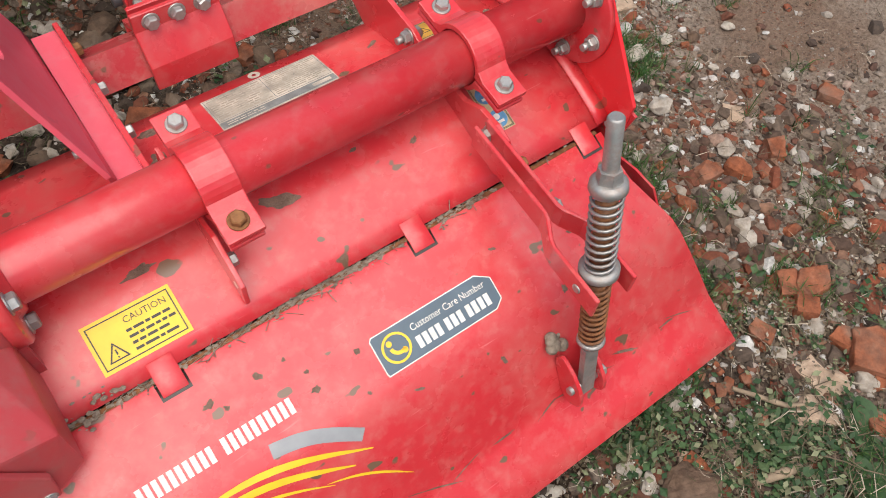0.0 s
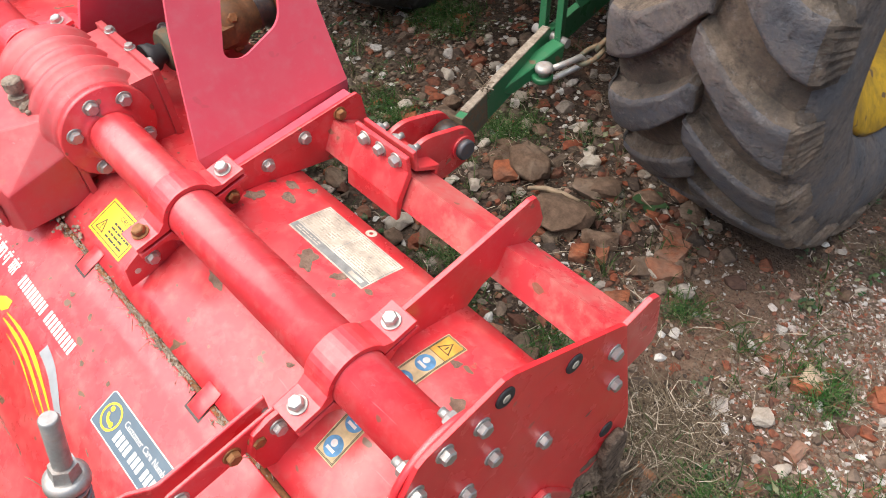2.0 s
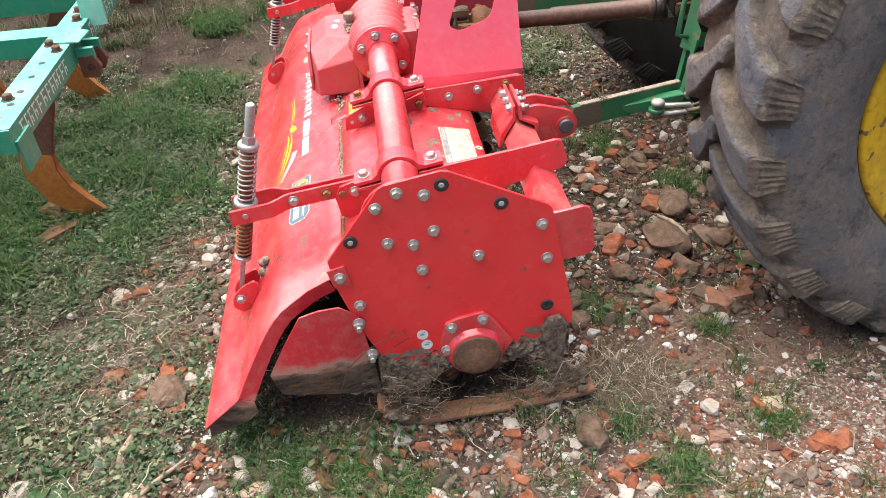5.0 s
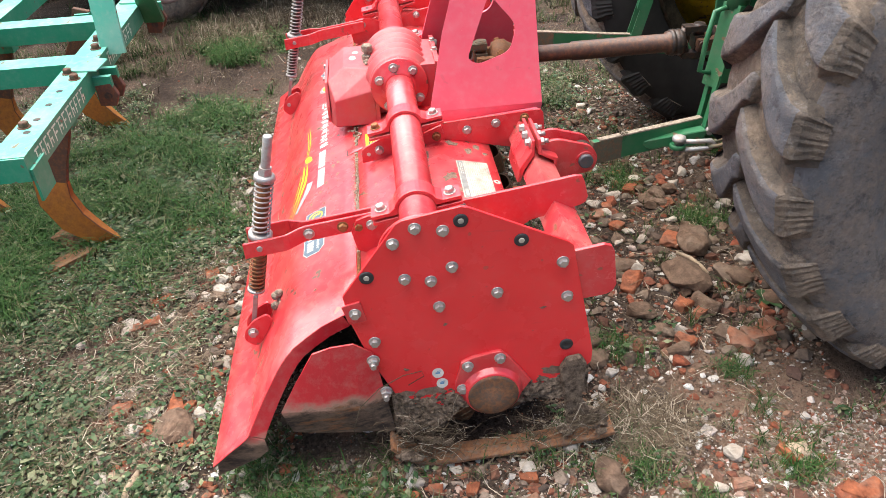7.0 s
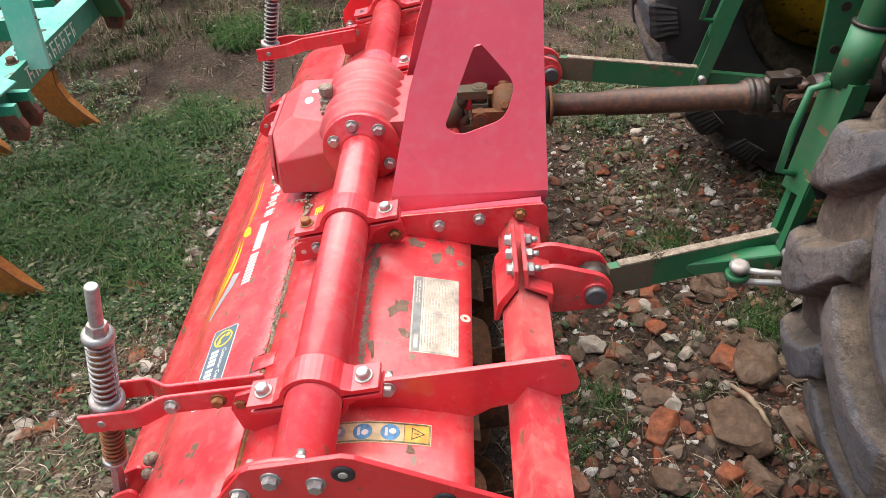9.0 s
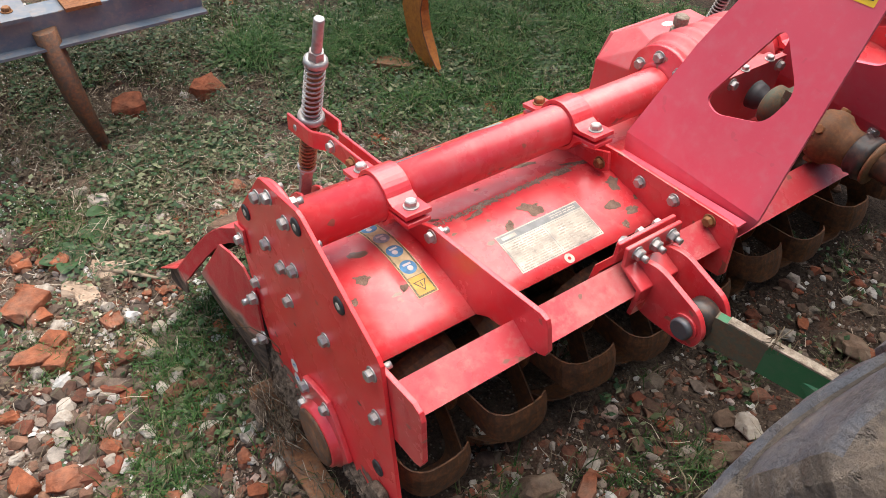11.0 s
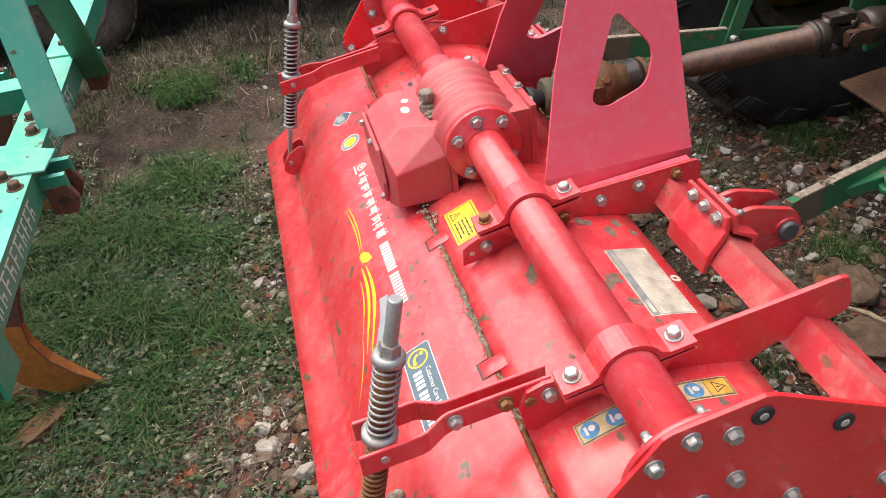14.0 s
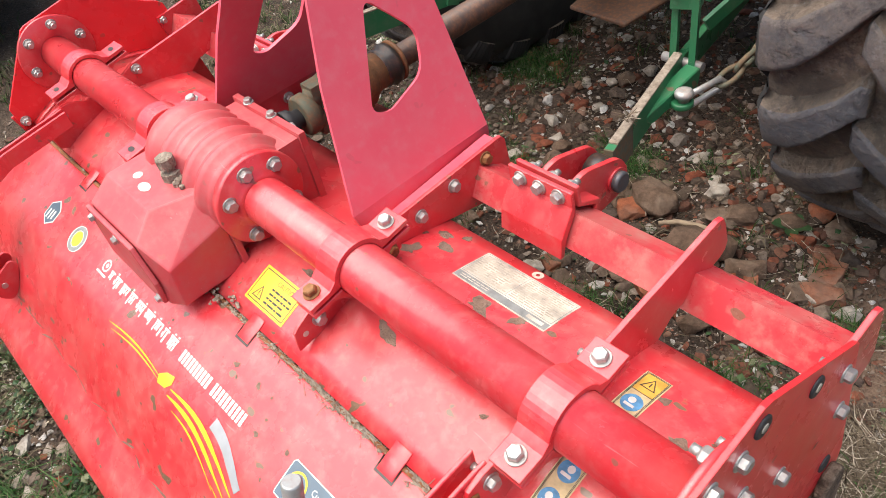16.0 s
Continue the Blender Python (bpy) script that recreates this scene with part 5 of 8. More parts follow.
for p in ((-0.14, 0.464, 0.492), (-0.14, 0.60, 0.492), (-0.14, 0.60, 0.61), (-0.14, 0.468, 0.582), (-0.225, 0.505, 0.666), (-0.185, 0.60, 0.668), (-0.205, 0.45, 0.628),
          (-0.42, 0.505, 0.666), (-0.42, 0.60, 0.668), (-0.42, 0.45, 0.628), (-0.42, 0.446, 0.492), (-0.42, 0.60, 0.492), (-0.175, 0.446, 0.492)):
    bm.verts.new(p)
bmesh.ops.convex_hull(bm, input=bm.verts)
bmesh.ops.delete(bm, geom=[v for v in bm.verts if not v.link_faces], context="VERTS")
bmesh.ops.dissolve_limit(bm, angle_limit=radians(7), verts=bm.verts[:], edges=bm.edges[:])
part("gear_case", soften(bm, 0.004, 2, 12), RED_BOX, gb, "faceted rear gear case, dusty red casting")
part("case_seam", soften(bm_plate(bmesh.new(), [(-0.424, 0.496), (-0.178, 0.496), (-0.172, 0.552), (-0.208, 0.626), (-0.424, 0.626)], 0.437, 0.448, "y"), 0.004, 3), RED_BOX, gb)
part("joint_flange", soften(bm_box(bmesh.new(), (-0.28, 0.606, 0.58), (0.3, 0.012, 0.152)), 0.003, 2), RED_BOX, gb)
for x, z in ((-0.284, 0.622), (-0.40, 0.62), (-0.19, 0.52)):
    bolt(gb, (x, 0.437, z - 0.012), (0, -1, 0), size=0.7)
part("base_block", soften(bm_box(bmesh.new(), (-0.29, 0.67, 0.545), (0.26, 0.24, 0.05)), 0.012, 2), RED_BOX, gb)
pl = part("breather_plug", bm_lathe(bmesh.new(), (-0.275, 0.588, 0.666), (0, 0, 1), [(0, 0.021), (0.018, 0.021), (0.02, 0.012), (0.03, 0.0115), (0.03, 0.0185), (0.05, 0.0185), (0.053, 0.015)], 8), DRYMUD, gb, "grimy breather plug")
bm = bmesh.new()
for k in range(24):
    bmesh.ops.create_icosphere(bm, subdivisions=1, radius=rng.uniform(0.005, 0.012), matrix=Matrix.Translation((-0.255 + rng.uniform(-0.05, 0.05), 0.60 + rng.uniform(-0.02, 0.02), 0.667 + rng.uniform(-0.006, 0.006))))
part("grease_crumbs", bm, DRYMUD, gb)
part("front_cover", soften(bm_box(bmesh.new(), (-0.258, 0.755, 0.60), (0.24, 0.095, 0.17)), 0.008, 3), RED_BOX, gb)
cov = part("cover_plate", soften(bm_box(bmesh.new(), (-0.258, 0.81, 0.605), (0.255, 0.014, 0.18)), 0.004, 2), RED_BOX, gb)
for x in (-0.365, -0.195):
    for z in (0.555, 0.695):
        bolt(cov, (x, 0.817, z - 0.02), (0, 1, 0))
for x in (-0.33, -0.24):
    bolt(cov, (x, 0.81, 0.695), (0, 0, 1), size=0.8)
decal("paint_mark", [disc(-0.30, 0.535, 0.019, 16, 0.011), disc(-0.35, 0.545, 0.012, 12, 0.01)], lambda a, b, c: (a, b, 0.6667 + c), [], 0.0009, WHITE, gb)
bm = bmesh.new()
for k in range(150):
    bmesh.ops.create_icosphere(bm, subdivisions=1, radius=rng.uniform(0.0012, 0.0045), matrix=Matrix.Translation((rng.uniform(-0.42, -0.06), rng.uniform(0.50, 0.58), 0.484)) @ Matrix.Diagonal((1.6, 1.2, 0.5, 1)))
tagged(part("dirt_crumb", bm, DRYMUD, tiller, "dirt lying on the hood by the gearbox"), kind="stuff")

# rotor
RY, RZ = 0.827, 0.212
rotor = part("rotor_shaft", bm_cyl(bmesh.new(), (END_F, RY, RZ), (END_N, RY, RZ), 0.042, n=24), RUSTY, tiller, "muddy rotor shaft with curved blades")


def blade_mesh(hand):
    """A C-shaped blade: a radial arm that sweeps round into a broad cutting band along the shaft."""
    line = [(0.0, 0.055 + 0.115 * k / 3, 0.0) for k in range(4)]
    line += [(0.045 * (1 - math.cos(a)), 0.17 + 0.045 * math.sin(a), a) for a in (0.3, 0.62, 0.95, 1.26, 1.5)]
    line += [(0.072, 0.2155, 1.6), (0.1, 0.213, 1.7), (0.125, 0.206, 1.9), (0.143, 0.195, 2.2)]
    bm = bmesh.new()
    rows = []
    for k, (x, r, a) in enumerate(line):
        f = k / (len(line) - 1)
        w = 0.028 + 0.012 * min(1.0, f * 1.4)
        back = 0.03 * f * f
        nr = Vector((hand * math.cos(a), 0, -math.sin(a)))
        c = Vector((hand * x, back, r))
        rows.append([bm.verts.new(c + Vector((0, u * w, -0.006 * abs(u) * f)) + nr * 0.0045 * v) for u, v in ((-1, -0.4), (-0.4, -1), (0.4, -1), (1, -1), (1, 1), (0.4, 1), (-0.4, 1), (-1, 0.4))])
    for p, q in zip(rows, rows[1:]):
        for k in range(8):
            bm.faces.new((p[k], p[(k + 1) % 8], q[(k + 1) % 8], q[k]))
    bm.faces.new(rows[0])
    bm.faces.new(rows[-1][::-1])
    bmesh.ops.recalc_face_normals(bm, faces=bm.faces)
    return mesh_of(bm, "blade", BLADEM)


BLADES = {1: blade_mesh(1), -1: blade_mesh(-1)}
for k in range(10):
    x = 0.8 - 0.2 * k
    part("blade_flange", bm_cyl(bmesh.new(), (x - 0.005, RY, RZ), (x + 0.005, RY, RZ), 0.085, n=24), RUSTY, rotor)
    for j in range(6):
        hand = 1 if j % 2 else -1
        if (k == 0 and hand > 0) or (k == 9 and hand < 0 and x - 0.15 < END_F):
            continue
        m = Matrix.Translation((x + hand * 0.009, RY, RZ)) @ Matrix.Rotation(radians((-86 if hand < 0 else -26) + 120 * (j // 2) + 5 * (k % 3)), 4, "X")
        put("blade", BLADES[hand], m, rotor)


# ---- ground ----
def lump(x, y):
    v = Vector((x, y, 0.0))
    return 0.014 * noise.noise(v * 1.1) + 0.007 * noise.noise(v * 5.0) + 0.0035 * noise.noise(v * 17.0)


def build_ground():
    far = [4.6, 6, 9, 15, 30, 80, 200, 500]
    xs = np.concatenate([[-f for f in reversed(far)], np.linspace(-4.2, 4.0, 270), far])
    ys = np.concatenate([[-f for f in reversed(far)], np.linspace(-4.0, 4.2, 270), far])
    verts = [(x, y, lump(x, y) if max(abs(x), abs(y)) < 5 else 0.0) for y in ys for x in xs]
    w = len(xs)
    faces = [(j * w + i, j * w + i + 1, (j + 1) * w + i + 1, (j + 1) * w + i) for j in range(len(ys) - 1) for i in range(w - 1)]
    me = raw_mesh("ground", verts, faces, [SOIL])
    me.polygons.foreach_set("use_smooth", [True] * len(me.polygons))
    return tagged(new("ground", me), "bare trodden soil with grit, brick dust and sparse grass", "ground", kind="structure")


build_ground()


# ---- tractor ----
TX, TY, TZ = 0.615, 2.25, 0.75
tractor = thing("tractor", (-0.2, 2.25, 0.0), "green tractor with yellow rims, seen from behind at its hitch", "tractor")


def lug_mesh(hand, inner):
    """One tread bar from the crown to the shoulder and down the side wall."""
    rows = []
    bm = bmesh.new()
    steps = [(-0.012, 0.776, 0.075), (0.0, 0.781, 0.09), (0.04, 0.783, 0.1), (0.085, 0.782, 0.112), (0.13, 0.779, 0.124), (0.172, 0.773, 0.138), (0.198, 0.764, 0.146), (0.213, 0.746, 0.15), (0.22, 0.716, 0.142), (0.2225, 0.686, 0.128)]
    for k, (x, r1, w) in enumerate(steps):
        f = max(0.0, min(1.0, x / 0.205))
        low = radians(13.5) * (1 - f) ** 1.6
        side = x > 0.2
        depth = 0.052 if not side else (0.024, 0.012, 0.006)[k - 7]
        ring_ = []
        torn = (0.0, 0.0, 0.0, 0.0, 0.0, 0.0, 0.0005, 0.0022, 0.0045, 0.003)[k]
        top = [(0.05 + 0.09 * q, torn * (q % 2) * (0.7 + 0.6 * noise.noise(Vector((q * 1.7, 0.3, hand)))), 0.15 * torn / 0.011 * noise.noise(Vector((q * 0.9, 4.3, hand)))) for q in range(11)]
        for u, d, tuck in [(0.0, depth, -0.22), (0.0, 0.007, -0.015)] + top + [(1.0, 0.007, 0.015), (1.0, depth, 0.22)]:
            a = low + w * (u + tuck)
            rr, xx = (r1 - d, x) if not side else (r1, x - d)
            if k == 0:
                rr -= 0.008
            ring_.append(bm.verts.new((hand * xx, -rr * math.cos(a), rr * math.sin(a))))
        rows.append(ring_)
    for i, (p, q) in enumerate(zip(rows, rows[1:])):
        for k in range(14):
            f = bm.faces.new((p[k], p[k + 1], q[k + 1], q[k]))
            f.smooth = 1 <= k <= 12 and i < 6
            f.material_index = 2 if i >= 6 else 1 if 1 <= k <= 12 else 0
    bm.faces.new(rows[0])
    bm.faces.new(rows[-1][::-1])
    bmesh.ops.recalc_face_normals(bm, faces=bm.faces)
    for v in bm.verts:
        v.co += noise.noise_vector(v.co * 7) * 0.0045 + noise.noise_vector(v.co * 24) * 0.0045
    return mesh_of(bm, "lug", TYRE, TREAD, INNERWALL_SHADE if inner else TYRE)


LUGS = {(h, i): lug_mesh(h, i) for h in (1, -1) for i in (True, False)}


def wheel(cx, side):
    """A rear wheel; side is the way its outer face looks along x."""
    half = [(0.15, 0.474), (0.174, 0.488), (0.197, 0.512), (0.215, 0.555), (0.221, 0.61), (0.219, 0.665), (0.211, 0.706), (0.195, 0.727), (0.17, 0.735), (0.1, 0.741)]
    prof = [(-a, r) for a, r in half] + [(0, 0.743)] + [(a, r) for a, r in reversed(half)]
    hub = part("rear_wheel", bm_lathe(bmesh.new(), (cx - 0.09, TY, TZ), (1, 0, 0), [(0, 0.10), (0.18, 0.10)], 24), YELLOW, tractor, "large rear tractor wheel with worn lugged tyre")
    bm = bm_lathe(bmesh.new(), (cx, TY, TZ), (1, 0, 0), prof, 96, caps=False)
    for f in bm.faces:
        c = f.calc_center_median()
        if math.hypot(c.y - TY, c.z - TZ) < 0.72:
            # outer wall scuffed, inner wall with shade in its colour
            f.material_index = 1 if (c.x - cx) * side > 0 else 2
    part("tyre", bm, [TYRE, SIDEWALL, INNERWALL_SHADE], hub, "worn dusty tractor tyre")
    rim = [(-0.172, 0.468), (-0.166, 0.482), (-0.15, 0.468), (-0.12, 0.41), (0.12, 0.41), (0.15, 0.468), (0.166, 0.482), (0.173, 0.468), (0.15, 0.42), (0.10, 0.35), (0.05, 0.33), (0.02, 0.22), (0.035, 0.12), (0.04, 0.0)]
    bm = bm_lathe(bmesh.new(), (cx, TY, TZ), (side, 0, 0), rim, 64, caps=False)
    for f in bm.faces:
        c = f.calc_center_median()
        # the barrel behind the disc is dark brown, not yellow
        if (c.x - cx) * side < 0.09 and math.hypot(c.y - TY, c.z - TZ) > 0.36:
            f.material_index = 1
    part("rim", bm, [YELLOW, BARREL_DARK], hub, "yellow steel rim, chipped, dark inside")
    for k in range(8):
        a = 2 * math.pi * k / 8
        bolt(hub, (cx + side * 0.034, TY + 0.16 * math.cos(a), TZ + 0.16 * math.sin(a)), (side, 0, 0), size=1.3)
    for hand in (1, -1):
        first = radians(0.9 if hand > 0 else -8.2)
        for k in range(23):
            m = Matrix.Translation((cx, TY, TZ)) @ Matrix.Rotation(-first - 2 * math.pi * k / 23, 4, "X")
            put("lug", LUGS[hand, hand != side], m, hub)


wheel(TX, 1)
wheel(-0.40 - TX, -1)

part("axle_housing", bm_lathe(bmesh.new(), (-0.80, TY, TZ), (1, 0, 0), [(0, 0.10), (0.1, 0.12), (0.35, 0.17), (0.85, 0.17), (1.1, 0.12), (1.2, 0.10)], 28), GREEN, tractor)
body = part("gear_housing", soften(bm_box(bmesh.new(), (-0.2, 2.5, 0.80), (0.44, 0.9, 0.56)), 0.06, 4), GREEN, tractor, "green rear gear housing")
part("pto_guard", soften(bm_box(bmesh.new(), (-0.2, 2.02, 0.68), (0.3, 0.1, 0.34)), 0.02, 2), DARKSTEEL, tractor)
for x in (0.02, -0.42):
    hp = part("hanger_plate", soften(bm_plate(bmesh.new(), [(1.91, 0.70), (1.90, 1.25), (2.0, 1.25), (2.02, 0.5), (1.95, 0.48)], x - 0.01, x + 0.01), 0.003, 1), GREEN, tractor, "green hanger plate with holes")
    for z in (0.75, 0.86, 0.97, 1.08):
        part("plate_hole", bm_cyl(bmesh.new(), (x - 0.011, 1.945, z), (x + 0.011, 1.945, z), 0.013, n=14), DARKSTEEL, hp)
for x0, y0, z0, z1 in ((0.0, 1.86, 0.62, 0.98), (-0.36, 1.82, 0.62, 1.0)):
    lp = part("link_plate", soften(bm_plate(bmesh.new(), outline_round([(y0, z0), (y0 - 0.02, z1), (y0 + 0.06, z1), (y0 + 0.09, z0)], 0.015), x0 - 0.006, x0 + 0.006), 0.002, 1), GREEN, tractor, "scuffed green link plate")
    for z in (z0 + 0.09, z0 + 0.2, z0 + 0.31):
        part("plate_hole", bm_cyl(bmesh.new(), (x0 - 0.0075, y0 + 0.035, z), (x0 + 0.0075, y0 + 0.035, z), 0.012, n=14), DARKSTEEL, lp)
part("hydraulic_hose", bm_tube(bmesh.new(), [(0.12, 1.98, 1.12), (0.05, 1.9, 1.02), (-0.08, 1.88, 0.97), (-0.16, 1.93, 1.0), (-0.2, 2.0, 1.05)], 0.011, 12), DARKSTEEL, tractor, "black hydraulic hose")
part("cross_rod", bm_cyl(bmesh.new(), (-0.4, 1.9, 0.99), (0.06, 1.9, 0.94), 0.014, n=14), GREEN, tractor)
part("drawbar_plate", soften(bm_plate(bmesh.new(), [(-0.13, 1.80), (-0.11, 2.0), (-0.36, 2.0), (-0.33, 1.81)], 0.44, 0.452, "z"), 0.003, 1), EARM, tractor, "rusty drawbar plate")
# fenders out of view, added to darken the ground under the tractor
for s in (1, -1):
    X = (lambda x: x) if s > 0 else (lambda x: -0.40 - x)
    bm = bmesh.new()
    arc = [(TY + 0.88 * math.cos(radians(a)), TZ + 0.88 * math.sin(radians(a))) for a in range(112, 24, -8)]
    bm_sheet(bm, arc, 0.006, min(X(0.27), X(0.84)), max(X(0.27), X(0.84)))
    part("fender", bm, GREEN, tractor, "green fender over the wheel, out of view, added for its shade")
    part("fender_side", soften(bm_plate(bmesh.new(), arc + [(TY + 0.6, 1.05), (TY, 1.0), (TY - 0.3, 1.1)], X(0.27) - 0.004, X(0.27) + 0.004), 0.001, 1), GREEN, tractor)
# platform, upper case and front body are unseen, added to block sky light
part("seat_platform", soften(bm_box(bmesh.new(), (-0.2, 2.65, 1.22), (0.93, 1.7, 0.06)), 0.01, 2), GREEN, tractor)
part("hydraulic_case", soften(bm_box(bmesh.new(), (-0.2, 2.3, 1.12), (0.36, 0.6, 0.2)), 0.03, 3), GREEN, tractor)
part("front_body", soften(bm_box(bmesh.new(), (-0.2, 3.7, 0.92), (0.6, 1.7, 0.86)), 0.16, 5), GREEN, tractor)
part("top_link_bracket", soften(bm_box(bmesh.new(), (-0.2, 2.0, 1.08), (0.12, 0.12, 0.24)), 0.01, 2), GREEN, tractor)


def bar(p0, p1, h, t, bm=None):
    """A flat bar on edge between two points."""
    p0, p1 = Vector(p0), Vector(p1)
    d = p1 - p0
    q = d.to_track_quat("Y", "Z").to_matrix()
    return soften(bm_box(bm or bmesh.new(), (p0 + p1) / 2, (t, d.length, h), q), 0.003, 2)


def linkage(s, end, back_z, top):
    """Lower link, lift rod and check chain of one side; s mirrors about the tractor's middle."""
    X = (lambda x: x) if s > 0 else (lambda x: -0.40 - x)
    x1, y1, z1 = end
    link = part("lower_link", bar((X(0.285), 1.215, 0.540), (X(x1), y1, z1), 0.068, 0.018), GREEN, tractor, "green lower link arm with dusty top edge")
    on = lambda f, dz: Vector((X(0.285), 1.215, 0.540)).lerp(Vector((X(x1), y1, z1)), f) + Vector((0, 0, dz))
    part("dusty_edge", bar(on(0.05, 0.0355), on(0.99, 0.0355), 0.004, 0.0185), DRYMUD, link, "dried mud along the top edge")
    part("link_rear", bar(on(0.95, -0.004), (X(x1 - 0.12), 2.1, back_z), 0.06, 0.018), GREEN, link)
    part("worn_end", bar(on(-0.01, -0.001), on(0.25, -0.001), 0.0695, 0.0195), LINKEND, link, "bare muddy end of the link arm")
    part("link_ball", bm_lathe(bmesh.new(), (X(0.285) - 0.022, 1.183, 0.54), (1, 0, 0), [(0, 0.022), (0.004, 0.034), (0.04, 0.034), (0.044, 0.022)], 24), DARKSTEEL, link)
    if s > 0:
        part("link_web", soften(bm_plate(bmesh.new(), outline_round([(1.36, 0.54), (1.40, 0.51), (1.45, 0.517), (1.485, 0.506), (1.56, 0.515), (1.57, 0.56)], 0.012), 0.216, 0.252), 0.003, 1), GREEN, link, "cast web under the link arm")
        part("shackle_ear", bm_lathe(bmesh.new(), (0.268, 1.477, 0.518), (0, 0, 1), [(0, 0.022), (0.002, 0.024), (0.012, 0.024), (0.014, 0.022)], 20), GREEN, link)
        sh = part("shackle", bm_tube(bmesh.new(), [(0.272, 1.477, 0.542), (0.286, 1.515, 0.544), (0.302, 1.562, 0.55), (0.306, 1.572, 0.54), (0.302, 1.562, 0.527), (0.286, 1.515, 0.518), (0.272, 1.477, 0.512)], 0.0072, 10), STEEL, tractor, "galvanised shackle of the check chain")
        part("shackle_bolt", bm_lathe(bmesh.new(), (0.272, 1.477, 0.50), (0, 0, 1), [(0, 0.012), (0.044, 0.012), (0.044, 0.0195), (0.05, 0.0205), (0.056, 0.0185), (0.059, 0.011)], 18), STEEL, sh)
        for k in range(5):
            c = Vector((0.308 + 0.015 * k, 1.588 + 0.044 * k, 0.545 + 0.02 * k))
            d = Vector((0.009, 0.029, 0.012))
            e = Vector((0.004, -0.008, 0.016)) if k % 2 else Vector((0.0165, -0.005, 0))
            pts = [c + d * math.cos(a) + e * math.sin(a) for a in np.linspace(0, 2 * math.pi, 17)]
            part("chain_link", bm_tube(bmesh.new(), pts, 0.0062, 8, False), LINKEND, sh, "rusty chain link")
    b0, b1 = Vector((X(x1 + 0.006), y1 + 0.008, z1 + 0.01)), Vector((X(top[0]), top[1], top[2]))
    at = lambda f: b0.lerp(b1, f)
    fork = part("lift_rod", bm_tube(bmesh.new(), [at(0.42), at(0.7), at(1.0)], 0.026, 18), GREEN, tractor, "green lift rod with slotted fork")
    off = Vector((0.024, 0, 0))
    for o in (off, -off):
        part("fork_strap", bar(at(-0.05) + o, at(0.2) + o, 0.036, 0.014), GREEN, fork)
    part("fork_body", bar(at(0.15), at(0.44), 0.046, 0.062), GREEN, fork)
    part("fork_pin", bm_cyl(bmesh.new(), at(0.0) - Vector((0.05, 0, 0)), at(0.0) + Vector((0.05, 0, 0)), 0.011, n=14), STEEL, fork)
    part("collar", bm_cyl(bmesh.new(), at(0.43), at(0.56), 0.031, n=24), GREEN, fork)
    part("lock_ring", bm_cyl(bmesh.new(), at(0.56), at(0.568), 0.0325, n=24), DARKSTEEL, fork)
    part("crank_handle", bm_tube(bmesh.new(), [at(0.43) + Vector((0.0, -0.03, 0)), at(0.42) + Vector((0, -0.06, 0)), at(0.32) + Vector((0, -0.064, 0)), at(0.21) + Vector((0, -0.06, 0)), at(0.2) + Vector((0, -0.028, 0))], 0.0075, 10), GREEN, fork)
    if s > 0:
        part("brace_bar", bar((0.2, 1.66, 0.6), (0.33, 1.98, 0.78), 0.03, 0.012), GREEN, tractor)


linkage(1, (0.192, 1.572, 0.54), 0.5, (0.138, 1.71, 1.35))
linkage(-1, (0.2, 1.6, 0.525), 0.5, (0.15, 1.8, 1.35))
# straw caught on the link
bm = bmesh.new()
for k in range(9):
    p = Vector((0.259 + rng.uniform(-0.008, 0.008), 1.31 + rng.uniform(-0.01, 0.01), 0.579))
    d = Vector((rng.uniform(-1, 1), rng.uniform(-0.8, 0.8), rng.uniform(-0.2, 0.7))).normalized() * rng.uniform(0.015, 0.045)
    bm_tube(bm, [p - d * 0.4, p + d * 0.3 + Vector((0, 0, 0.005)), p + d], 0.0009, 4)
tagged(whole("straw_wisp", bm, STRAW, "wisp of dry straw caught on the link arm", "straw"), kind="stuff")

# drive shaft between tractor and tiller
pto = thing("drive_shaft", (-0.265, 1.3, 0.64), "brown driveline shaft with greasy universal joints", "drive shaft")
PX, PZ = -0.265, 0.64
part("shaft_tube", bm_lathe(bmesh.new(), (PX, 1.06, PZ), (0, 1, 0), [(0, 0.02), (0.01, 0.028), (0.22, 0.028), (0.222, 0.032), (0.55, 0.032), (0.555, 0.04), (0.575, 0.041), (0.58, 0.03)], 28), PTO, pto, "scuffed brown shaft tube")
part("input_shaft", bm_lathe(bmesh.new(), (PX, 0.838, PZ), (0, 1, 0), [(0, 0.034), (0.02, 0.03), (0.03, 0.021), (0.09, 0.021)], 24), BLACK, pto)


